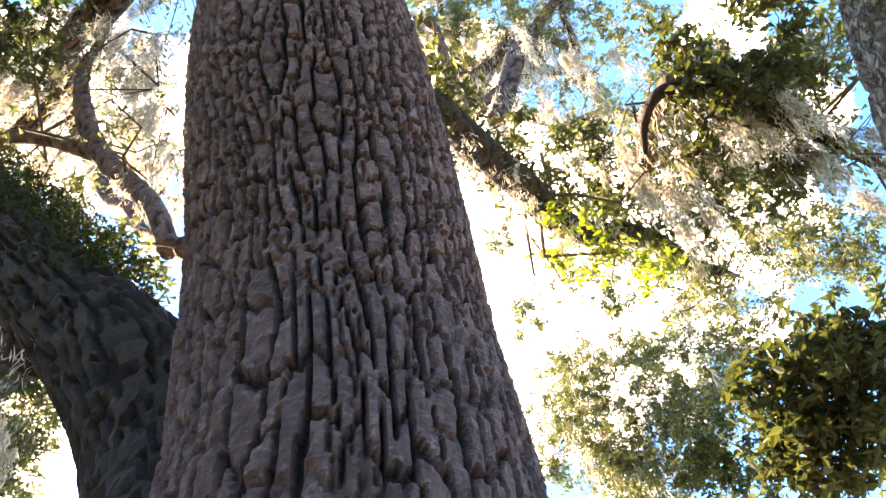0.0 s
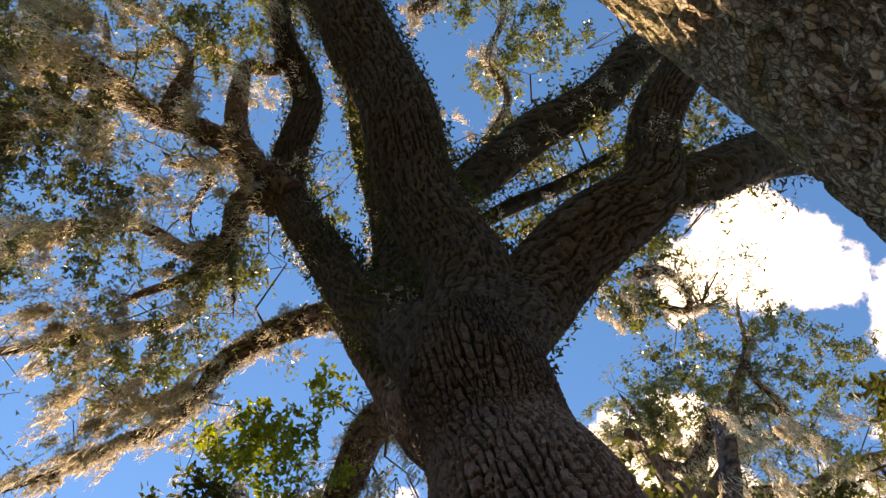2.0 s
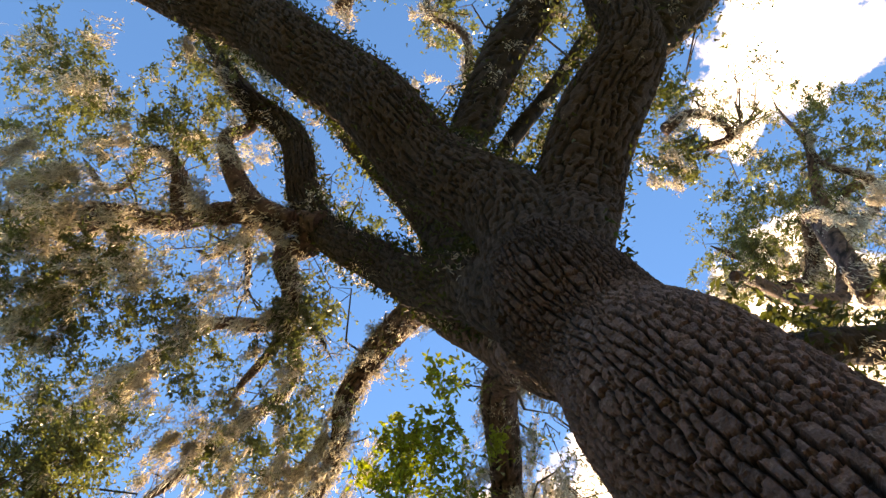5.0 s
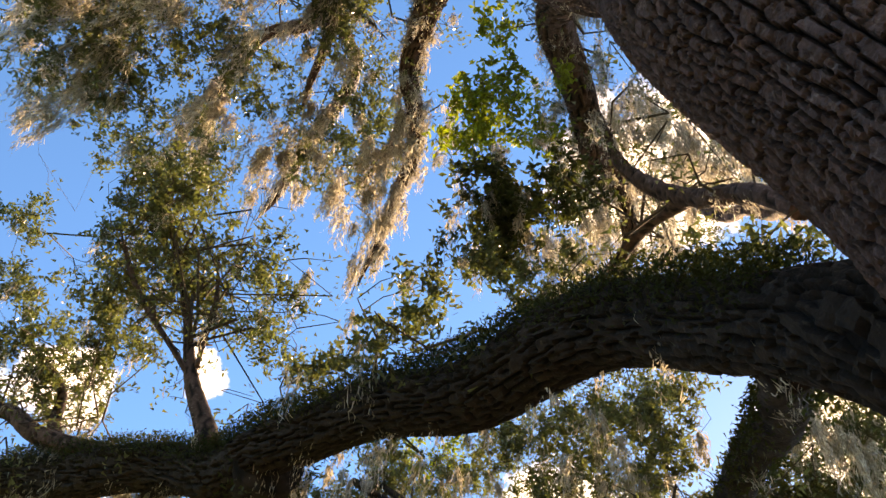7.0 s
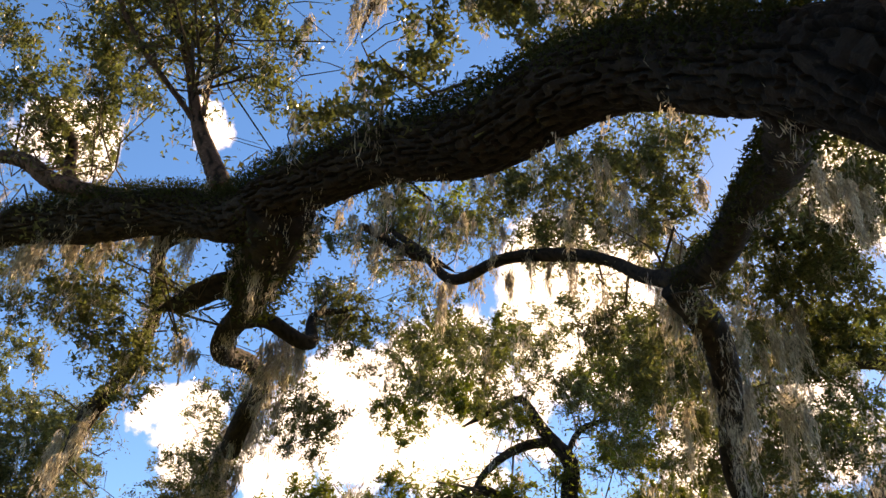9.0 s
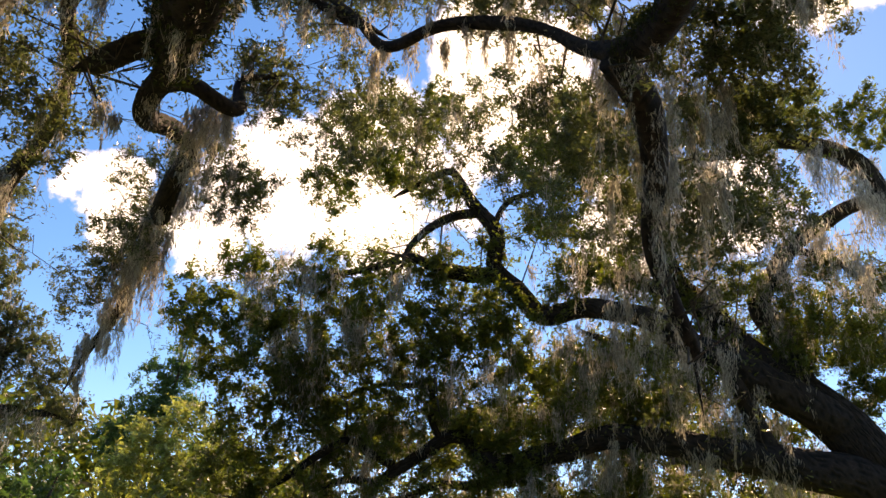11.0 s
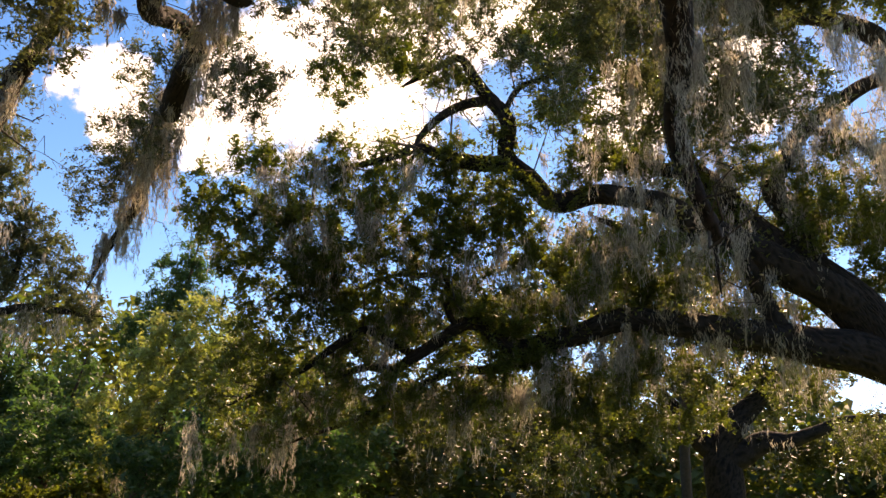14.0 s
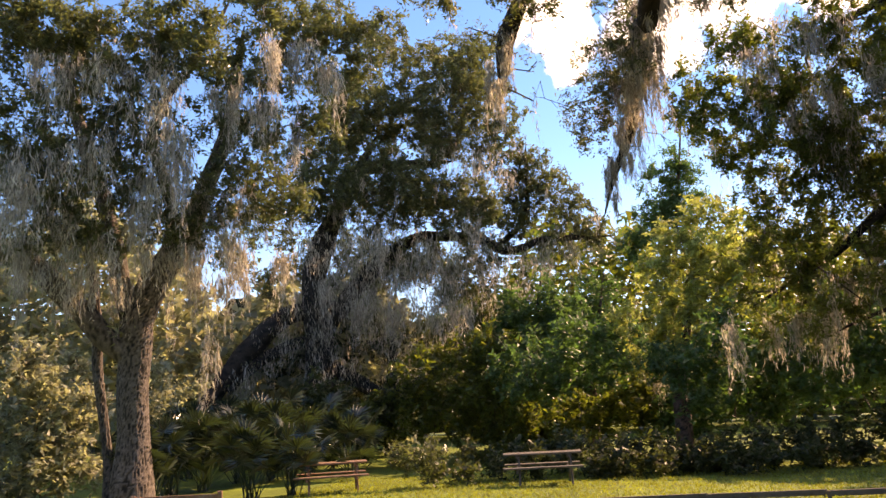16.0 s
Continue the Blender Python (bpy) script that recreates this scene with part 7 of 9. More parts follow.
C.foliage([
    (-14.5, 3.8, 5.4, 0.95), (-14.1, 5.4, 6.2, 0.97), (-13.8, 6.5, 6.5, 0.88, 1.3), (-13.8, 7.0, 5.7, 0.88),
    (-14.8, 2.1, 4.3, 1.04), (-14.6, 3.5, 4.8, 0.84), (-14.3, 4.7, 4.9, 0.74), (-13.9, 6.1, 5.1, 0.85),
    (-14.7, 3.4, 3.4, 1.04), (-15.0, 2.1, 3.0, 0.94), (-14.5, 4.8, 3.3, 0.95), (-14.2, 6.0, 3.3, 0.95),
    (-13.3, 8.0, 6.1, 0.89), (-13.1, 8.8, 5.7, 0.78), (-13.0, 8.3, 6.5, 0.66), (-12.6, 7.1, 8.9, 0.66),
    (-12.69, 7.66, 8.09, 0.55), (-12.2, 10.5, 7.0, 0.70)], cover=1.9, leaf=0.082, clump=0.2, thick=1.3)
C.foliage([
    (-11.97, 9.81, 8.58, 0.58), (-11.7, 11.2, 9.5, 0.62), (-11.9, 13.4, 7.6, 1.17), (-11.5, 14.1, 7.0, 1.04),
    (-12.4, 12.6, 7.1, 0.76), (-11.6, 13.1, 5.9, 0.74), (-10.8, 7.5, 9.8, 0.64), (-11.7, 7.1, 9.5, 0.65),
    (-11.38, 8.89, 9.32, 0.56), (-10.6, 9.6, 10.8, 0.70), (-10.2, 11.4, 11.1, 0.74), (-9.3, 12.3, 10.8, 0.74),
    (-10.28, 10.44, 11.10, 0.60), (-11.10, 12.40, 8.37, 0.49), (-10.64, 13.01, 7.94, 0.49), (-13.6, 6.9, 4.1, 0.64),
    (-13.3, 7.9, 3.8, 0.64), (-12.5, 9.1, 5.6, 0.66)], cover=1.9, leaf=0.082, clump=0.2, thick=1.3)
C.foliage([
    (-14.65, 0.71, 6.33, 0.42), (-13.12, 6.17, 8.33, 0.44), (-13.5, 7.8, 5.2, 0.66), (-13.3, 8.7, 4.9, 0.66),
    (-12.8, 9.5, 5.3, 0.67), (-12.43, 10.39, 5.11, 0.57), (-13.0, 8.9, 4.2, 0.66), (-12.8, 10.1, 4.1, 0.68),
    (-13.6, 7.4, 4.8, 0.65), (-13.9, 6.4, 4.5, 0.64), (-12.53, 11.39, 5.92, 0.60), (-12.33, 11.83, 5.24, 0.60),
    (-14.2, 5.5, 5.1, 0.64), (-14.7, 2.8, 5.6, 0.64), (-14.3, 4.6, 5.7, 0.64), (-13.1, 9.9, 3.2, 0.68),
    (-13.2, 8.8, 3.2, 0.66), (-13.6, 7.6, 3.1, 0.64)], cover=1.9, leaf=0.082, clump=0.2, thick=1.3)
C.foliage([
    (-14.70, 4.01, 4.41, 0.53), (-14.35, 5.45, 4.28, 0.53), (-14.51, 4.81, 4.67, 0.53), (-14.89, 3.43, 4.17, 0.42),
    (-13.9, 6.6, 3.9, 0.64), (-13.7, 7.4, 3.7, 0.64), (-14.30, 5.91, 3.48, 0.53), (-13.7, 8.0, 3.6, 0.66),
    (-13.09, 8.82, 3.99, 0.55), (-14.72, 4.39, 3.61, 0.53), (-13.20, 6.53, 7.06, 0.54), (-12.81, 7.50, 7.33, 0.55),
    (-12.51, 8.57, 7.87, 0.56), (-12.5, 9.7, 7.6, 0.70), (-11.7, 10.5, 7.9, 0.70), (-11.6, 11.6, 7.6, 0.72),
    (-12.9, 9.3, 6.8, 0.69), (-12.3, 10.4, 6.8, 0.70)], cover=1.9, leaf=0.082, clump=0.2, thick=1.3)
C.foliage([
    (-11.9, 11.6, 6.7, 0.72), (-13.11, 8.21, 6.46, 0.56)], cover=1.9, leaf=0.082, clump=0.2, thick=1.3)
C.festoons([
    (-12.5, 8.0, 8.4, 0.34, 1.23), (-12.3, 8.8, 8.3, 0.34, 1.25), (-11.9, 9.8, 8.6, 0.47, 1.51), (-11.4, 10.7, 8.6, 0.47, 1.53),
    (-11.3, 11.5, 8.2, 0.48, 1.56), (-12.0, 10.4, 7.4, 0.47, 1.40), (-11.8, 11.4, 7.1, 0.48, 1.43), (-12.5, 9.5, 7.4, 0.46, 1.38),
    (-14.8, 3.4, 4.0, 0.32, 1.16), (-14.6, 4.2, 4.2, 0.32, 1.05), (-14.4, 5.0, 3.6, 0.32, 1.16), (-14.1, 5.8, 3.9, 0.32, 1.16),
    (-13.8, 6.6, 3.7, 0.32, 1.17), (-13.5, 7.4, 3.8, 0.32, 1.17), (-13.2, 8.4, 4.6, 0.44, 1.31), (-12.8, 9.1, 4.4, 0.44, 1.31)], width=0.010, cover=1.8)
C.festoons([
    (-14.9, 2.9, 3.5, 0.31, 1.15), (-15.0, 2.2, 2.9, 0.31, 1.14), (-14.0, 2.9, 7.4, 0.63, 1.16), (-14.3, 1.9, 6.8, 0.52, 1.05),
    (-14.1, 3.8, 6.9, 0.53, 1.17), (-14.1, 4.8, 6.3, 0.53, 1.28), (-14.3, 2.9, 6.1, 0.63, 1.26), (-13.9, 5.8, 6.0, 0.64, 1.50),
    (-13.7, 6.7, 5.6, 0.65, 1.51), (-13.3, 7.5, 5.6, 0.65, 1.62), (-12.8, 8.3, 6.3, 0.55, 1.20), (-12.9, 7.8, 6.9, 0.44, 0.77),
    (-13.2, 7.2, 6.9, 0.44, 0.88), (-12.5, 8.3, 7.2, 0.44, 0.99), (-12.8, 8.2, 8.0, 0.45, 1.02), (-13.0, 7.6, 8.0, 0.45, 0.90)], width=0.010, cover=1.8)
C.festoons([
    (-12.5, 8.8, 8.3, 0.34, 0.80), (-12.2, 9.2, 7.0, 0.44, 1.22), (-12.0, 9.7, 6.5, 0.44, 1.33), (-11.9, 10.2, 8.1, 0.47, 1.40),
    (-11.5, 9.5, 9.3, 0.46, 1.72), (-11.8, 8.7, 9.5, 0.57, 2.04), (-11.8, 7.9, 9.3, 0.44, 1.66), (-11.4, 6.9, 10.0, 0.54, 1.62),
    (-11.2, 10.1, 10.4, 0.48, 1.32), (-10.8, 10.8, 10.6, 0.49, 1.34), (-10.4, 11.5, 10.6, 0.49, 1.35), (-10.1, 12.2, 10.1, 0.49, 1.35),
    (-11.3, 11.5, 9.5, 0.49, 1.35), (-11.2, 12.0, 8.8, 0.49, 1.35), (-11.0, 12.4, 8.5, 0.49, 1.11), (-11.8, 11.5, 8.2, 0.49, 1.34)], width=0.010, cover=1.8)
C.festoons([
    (-10.9, 12.9, 7.8, 0.49, 1.11), (-12.2, 9.5, 5.6, 0.55, 1.20), (-11.9, 10.2, 5.5, 0.44, 1.33), (-11.7, 11.0, 4.4, 0.45, 1.23),
    (-12.2, 9.9, 4.6, 0.44, 0.99), (-13.0, 8.4, 4.8, 0.43, 0.86), (-13.5, 6.9, 4.2, 0.42, 1.16), (-13.4, 7.5, 4.4, 0.32, 0.85),
    (-13.9, 6.1, 3.9, 0.42, 1.16), (-14.3, 4.1, 4.6, 0.42, 1.04), (-14.2, 4.9, 5.1, 0.42, 1.16), (-14.6, 3.6, 3.8, 0.42, 1.04),
    (-14.5, 4.4, 3.7, 0.31, 0.84), (-14.2, 5.4, 3.3, 0.42, 1.26), (-13.8, 6.5, 3.5, 0.42, 1.26), (-14.8, 2.8, 3.1, 0.41, 1.14)], width=0.010, cover=1.8)
C.festoons([
    (-14.9, 2.1, 2.7, 0.41, 1.14), (-15.0, 1.2, 2.9, 0.31, 1.14), (-11.9, 12.8, 5.9, 0.62, 1.35), (-11.5, 13.4, 5.0, 0.62, 1.35),
    (-12.0, 12.2, 5.0, 0.60, 1.32), (-12.5, 3.6, 10.5, 0.32, 1.19), (-11.5, 4.5, 10.1, 0.21, 1.13), (-11.3, 4.9, 10.1, 0.21, 1.13),
    (-11.9, 10.8, 5.3, 0.56, 1.47), (-10.1, 12.7, 9.3, 0.49, 1.35)], width=0.010, cover=1.8)
C.foliage([
    (-10.1, 5.7, 8.5, 0.74), (-9.5, 6.1, 8.9, 0.74), (-9.6, 6.8, 8.2, 0.65), (-10.4, 6.0, 7.7, 0.55),
    (-10.6, 7.0, 7.5, 0.57), (-9.5, 9.3, 8.4, 0.46), (-9.1, 9.7, 8.5, 0.41), (-10.5, 12.3, 6.8, 0.81), (-10.2, 12.7, 6.5, 0.70),
    (-10.9, 11.8, 7.1, 0.58), (-11.5, 11.5, 6.4, 0.70), (-12.1, 9.6, 5.8, 0.66), (-11.8, 8.2, 5.9, 0.62),
    (-12.3, 7.5, 5.6, 0.62), (-12.3, 11.0, 5.6, 0.58)], cover=1.0, leaf=0.075, clump=0.2, thick=1.3)
C.foliage([
    (-11.7, 13.0, 5.7, 0.62), (-15.4, 9.1, 3.6, 0.86), (-14.8, 9.8, 4.3, 0.74), (-14.4, 13.6, 4.3, 0.82),
    (-13.8, 14.1, 4.6, 0.68), (-15.8, 8.6, 2.5, 0.86), (-14.9, 16.1, 3.2, 0.90), (-14.4, 16.5, 2.8, 0.75),
    (-15.3, 7.2, 3.7, 0.70), (-15.7, 6.4, 3.2, 0.70)], cover=1.0, leaf=0.075, clump=0.2, thick=1.3)
C.festoons([
    (-9.3, 8.3, 8.9, 0.35, 1.29), (-8.9, 8.8, 8.9, 0.30, 1.09), (-8.4, 9.4, 8.8, 0.30, 1.09), (-8.1, 9.8, 8.5, 0.35, 1.19),
    (-8.0, 10.1, 8.1, 0.35, 1.19), (-9.4, 7.0, 9.1, 0.38, 2.20), (-9.4, 7.5, 8.6, 0.38, 2.11), (-9.5, 8.1, 7.8, 0.34, 1.15),
    (-10.9, 6.6, 7.3, 0.34, 0.77), (-10.7, 7.2, 7.0, 0.34, 0.86), (-10.6, 7.8, 6.3, 0.29, 0.77), (-11.5, 7.5, 6.1, 0.40, 0.99),
    (-11.3, 7.9, 6.1, 0.40, 1.19), (-11.3, 8.8, 6.0, 0.36, 1.23), (-11.2, 9.7, 6.0, 0.37, 1.17), (-11.9, 7.1, 5.8, 0.35, 1.09)], width=0.010, cover=1.8)
C.festoons([
    (-13.1, 6.8, 3.9, 0.36, 0.92), (-13.1, 7.8, 4.3, 0.37, 0.95), (-12.8, 8.2, 4.4, 0.37, 1.17), (-12.5, 8.6, 4.5, 0.37, 1.17),
    (-9.3, 9.2, 7.8, 0.30, 1.09),
    (-9.2, 10.0, 7.8, 0.31, 1.13), (-8.9, 10.4, 7.6, 0.31, 1.13), (-8.8, 10.7, 7.2, 0.31, 1.33), (-12.3, 4.0, 7.0, 0.34, 0.67),
    (-13.8, 3.5, 6.5, 0.36, 0.92), (-14.0, 2.5, 6.4, 0.36, 0.92), (-13.8, 1.7, 7.1, 0.36, 0.72), (-9.4, 6.1, 9.1, 0.37, 1.48)], width=0.010, cover=1.8)
C.drape(650, (0.3, 1.4), width=0.010, strands=24)
C.drape(140, (0.2, 0.9), width=0.006, strands=24, min_r=0.06)
C.finish(far_oak, FAR_LEAF, "grey spanish moss hanging from the backlit oak", far=True)

# ---------- oaks at the edge of the clearing ----------

t = thing("live_oak_tree", "tall live oak with a grey trunk and tan moss beards", "tree", at=(-19.37, -13.32, 0))
T = Growth()
s = limb_mesh("trunk", [(-19.37, -13.32, 0.00, 0.535), (-19.40, -13.37, 1.23, 0.396), (-19.38, -13.37, 2.52, 0.396), (-19.34, -13.30, 3.68, 0.428), (-19.31, -13.21, 4.41, 0.412), (-19.44, -12.73, 5.44, 0.364), (-19.64, -12.02, 6.48, 0.317), (-19.60, -11.50, 7.66, 0.254), (-19.49, -10.78, 9.12, 0.190), (-19.05, -10.21, 10.80, 0.127), (-18.79, -9.87, 11.81, 0.015)],
    GREY_BARK, t, "", cell=0.0509572, relief=0.02, plate_w=0.05, plate_v=0.13, seed=70)[1]
T.add_skeleton(s)
s = limb_mesh("limb", [(-19.31, -13.40, 3.24, 0.317), (-18.85, -13.96, 3.99, 0.301), (-18.37, -14.46, 4.71, 0.285), (-17.66, -15.10, 5.68, 0.254), (-16.73, -15.97, 6.32, 0.206), (-16.17, -16.49, 6.70, 0.025)],
    GREY_BARK, t, "", cell=0.0926494, relief=0.012, plate_w=0.05, plate_v=0.13, seed=71)[1]
T.add_skeleton(s)
T.spray(s, 10, 1.6, 0.125, 20, 0.2)
s = limb_mesh("limb", [(-19.28, -13.33, 3.97, 0.269), (-18.88, -13.53, 5.58, 0.238), (-18.46, -13.61, 7.01, 0.206), (-17.74, -13.80, 8.66, 0.174), (-16.98, -13.79, 10.35, 0.127), (-16.53, -13.77, 11.36, 0.015)],
    GREY_BARK, t, "", cell=0.0926494, relief=0.012, plate_w=0.05, plate_v=0.13, seed=72)[1]
T.add_skeleton(s)
T.spray(s, 10, 1.6, 0.125, 20, 0.2)
s = limb_mesh("limb", [(-19.54, -12.46, 5.74, 0.190), (-19.20, -12.27, 7.50, 0.158), (-18.53, -12.37, 9.18, 0.127), (-18.45, -10.87, 11.29, 0.095), (-18.40, -9.96, 12.55, 0.011)],
    GREY_BARK, t, "", cell=0.0926494, relief=0.012, plate_w=0.05, plate_v=0.13, seed=73)[1]
T.add_skeleton(s)
T.spray(s, 10, 1.6, 0.125, 20, 0.2)
T.foliage([
    (-14.8, -13.0, 10.3, 1.30), (-15.9, -12.0, 9.8, 1.45), (-15.8, -13.1, 8.4, 1.30), (-16.8, -11.6, 8.5, 1.30),
    (-16.9, -10.4, 9.8, 1.16), (-18.9, -10.2, 11.1, 1.11), (-19.9, -9.8, 9.1, 0.95), (-18.3, -9.7, 7.4, 1.30),
    (-18.8, -8.9, 7.0, 0.87), (-18.1, -10.4, 6.7, 0.87), (-17.2, -11.8, 7.2, 1.16), (-15.8, -9.8, 10.3, 1.10),
    (-19.3, -8.7, 11.7, 1.11), (-19.8, -7.6, 11.7, 0.95), (-20.2, -7.9, 10.6, 0.95), (-16.5, -14.3, 7.4, 1.06),
    (-20.3, -11.0, 6.0, 0.79), (-15.8, -14.0, 5.9, 0.87)], cover=1.45, leaf=0.125, clump=0.28, thick=1.5, flat=0.75)
T.foliage([
    (-16.5, -13.1, 6.3, 0.87), (-18.0, -10.9, 6.1, 0.72), (-15.0, -13.6, 9.1, 1.16), (-15.2, -12.4, 10.4, 1.16),
    (-16.1, -11.1, 10.6, 1.16), (-14.4, -13.2, 10.7, 1.16), (-18.8, -9.3, 9.8, 0.91), (-19.7, -8.6, 11.0, 0.95),
    (-16.6, -12.4, 7.6, 1.01), (-15.4, -13.9, 7.7, 1.01), (-16.1, -13.3, 7.0, 0.87), (-17.9, -13.0, 6.2, 0.76),
    (-17.6, -11.4, 6.3, 0.72), (-20.4, -8.5, 9.4, 0.79), (-18.6, -10.3, 9.1, 0.91), (-20.2, -7.1, 11.1, 0.79),
    (-17.9, -9.0, 11.7, 0.91), (-20.1, -6.4, 11.8, 0.63)], cover=1.45, leaf=0.125, clump=0.28, thick=1.5, flat=0.75)
T.festoons([
    (-16.3, -10.6, 8.2, 0.55, 3.03), (-16.3, -11.1, 7.3, 0.55, 2.48), (-16.7, -8.1, 10.2, 0.41, 2.07), (-17.5, -9.6, 9.6, 0.58, 2.17),
    (-18.1, -10.8, 6.1, 0.58, 2.46), (-18.6, -10.0, 5.8, 0.58, 2.17), (-17.8, -11.4, 5.8, 0.43, 1.74), (-14.9, -12.9, 7.4, 0.69, 2.48),
    (-14.8, -13.4, 6.8, 0.69, 2.48), (-16.7, -12.9, 6.0, 0.72, 1.74), (-17.3, -12.1, 5.9, 0.72, 1.45), (-18.2, -11.0, 5.0, 0.43, 1.88),
    (-18.6, -10.3, 5.0, 0.43, 2.03), (-20.1, -9.1, 9.7, 0.48, 1.90), (-18.6, -10.7, 3.6, 0.29, 1.74), (-15.1, -11.4, 9.6, 0.55, 2.07)], width=0.016, cover=1.9)
T.festoons([
    (-16.5, -13.4, 5.6, 0.58, 1.59), (-18.0, -13.1, 5.1, 0.45, 1.36), (-15.8, -10.5, 9.5, 0.55, 2.21), (-17.9, -9.2, 9.3, 0.58, 2.17),
    (-18.0, -10.3, 7.3, 0.58, 2.17), (-14.6, -12.2, 9.3, 0.55, 2.21), (-15.5, -12.0, 7.9, 0.55, 2.21), (-18.7, -8.1, 11.0, 0.45, 2.12),
    (-17.2, -12.0, 6.6, 0.58, 1.88), (-16.6, -10.4, 7.6, 0.41, 2.07), (-15.9, -14.1, 5.7, 0.58, 2.17), (-18.4, -9.8, 6.9, 0.43, 1.59),
    (-19.2, -7.6, 10.5, 0.45, 1.67), (-16.2, -13.4, 6.5, 0.58, 1.88), (-20.0, -9.4, 5.8, 0.45, 1.67), (-16.7, -13.2, 5.0, 0.43, 1.30)], width=0.016, cover=1.9)
T.drape(78, (0.4, 1.4), width=0.01, strands=40)
T.finish(t, OAK_LEAF, "tan spanish moss hanging from the oak branches", far=True)

t = thing("slender_oak_tree", "slender bare stem beside the tall oak", "tree", at=(-19.62, -14.17, 0))
T = Growth()
s = limb_mesh("trunk", [(-19.62, -14.17, 0.00, 0.184), (-19.62, -14.25, 0.97, 0.122), (-19.52, -14.39, 2.14, 0.122), (-19.41, -14.47, 3.17, 0.131), (-19.28, -14.42, 4.50, 0.114), (-19.00, -14.47, 5.83, 0.098), (-18.83, -14.49, 6.63, 0.012)],
    GREY_BARK, t, "", cell=0.0524563, relief=0.02, plate_w=0.05, plate_v=0.13, seed=74)[1]
T.add_skeleton(s)
T.foliage([
    (-18.8, -14.5, 6.4, 0.98)], cover=1.5, leaf=0.11, clump=0.3, thick=1.5, flat=0.75)
T.drape(7, (0.4, 1.4), width=0.01, strands=40)
T.finish(t, OAK_LEAF, "tan spanish moss hanging from the oak branches", far=True)

t = thing("live_oak_tree", "dark live oak with drooping limbs thick with moss", "tree", at=(-36.51, -15.31, 0))
T = Growth()
s = limb_mesh("trunk", [(-36.51, -15.31, -0.00, 1.076), (-36.60, -15.16, 2.02, 0.780), (-36.59, -15.03, 3.83, 0.699), (-36.34, -15.09, 6.19, 0.618), (-35.99, -15.03, 8.55, 0.457), (-35.89, -13.94, 10.87, 0.323), (-35.77, -12.41, 13.15, 0.215), (-35.69, -11.50, 14.51, 0.026)],
    BARK_DARK, t, "", cell=0.0864614, relief=0.02, plate_w=0.05, plate_v=0.13, seed=75)[1]
T.add_skeleton(s)
s = limb_mesh("limb", [(-34.25, -20.02, 1.92, 0.323), (-34.81, -18.92, 3.50, 0.457), (-35.29, -17.75, 4.99, 0.484), (-35.74, -16.53, 6.11, 0.457), (-36.30, -15.07, 6.58, 0.376), (-36.64, -14.18, 6.87, 0.045)],
    BARK_DARK, t, "", cell=0.157203, relief=0.012, plate_w=0.05, plate_v=0.13, seed=76)[1]
T.add_skeleton(s)
T.spray(s, 10, 1.6, 0.135, 20, 0.2)
s = limb_mesh("limb", [(-34.83, -18.94, 2.99, 0.269), (-35.45, -17.56, 4.21, 0.296), (-36.05, -16.13, 4.92, 0.269), (-36.48, -15.03, 5.14, 0.215), (-36.75, -14.38, 5.27, 0.026)],
    BARK_DARK, t, "", cell=0.157203, relief=0.012, plate_w=0.05, plate_v=0.13, seed=77)[1]
T.add_skeleton(s)
T.spray(s, 10, 1.6, 0.135, 20, 0.2)
s = limb_mesh("limb", [(-36.44, -15.15, 5.14, 0.457), (-36.90, -13.00, 7.69, 0.403), (-37.11, -11.61, 8.96, 0.350), (-37.41, -9.99, 9.68, 0.269), (-38.04, -7.39, 9.40, 0.215), (-38.36, -6.12, 8.79, 0.202), (-38.49, -4.49, 9.20, 0.161), (-38.66, -2.39, 9.16, 0.108), (-38.76, -1.13, 9.13, 0.013)],
    BARK_DARK, t, "", cell=0.157203, relief=0.012, plate_w=0.05, plate_v=0.13, seed=78)[1]
T.add_skeleton(s)
T.spray(s, 10, 1.6, 0.135, 20, 0.2)
s = limb_mesh("limb", [(-38.25, -6.64, 8.96, 0.134), (-38.15, -5.17, 10.43, 0.134), (-37.64, -4.95, 12.49, 0.081), (-37.33, -4.82, 13.72, 0.010)],
    BARK_DARK, t, "", cell=0.157203, relief=0.012, plate_w=0.05, plate_v=0.13, seed=79)[1]
T.add_skeleton(s)
T.spray(s, 10, 1.6, 0.135, 20, 0.2)
s = limb_mesh("limb", [(-36.60, -14.97, 4.09, 0.350), (-37.45, -12.81, 2.67, 0.323), (-37.92, -11.30, 2.59, 0.242), (-38.29, -9.68, 3.82, 0.161), (-38.51, -8.72, 4.56, 0.019)],
    BARK_DARK, t, "", cell=0.157203, relief=0.012, plate_w=0.05, plate_v=0.13, seed=80)[1]
T.add_skeleton(s)
T.spray(s, 10, 1.6, 0.135, 20, 0.2)
s = limb_mesh("limb", [(-36.16, -14.98, 7.76, 0.323), (-35.80, -13.01, 12.40, 0.350), (-36.22, -11.17, 12.96, 0.269), (-36.68, -9.35, 13.03, 0.161), (-36.96, -8.26, 13.08, 0.019)],
    BARK_DARK, t, "", cell=0.157203, relief=0.012, plate_w=0.05, plate_v=0.13, seed=81)[1]
T.add_skeleton(s)
T.spray(s, 10, 1.6, 0.135, 20, 0.2)
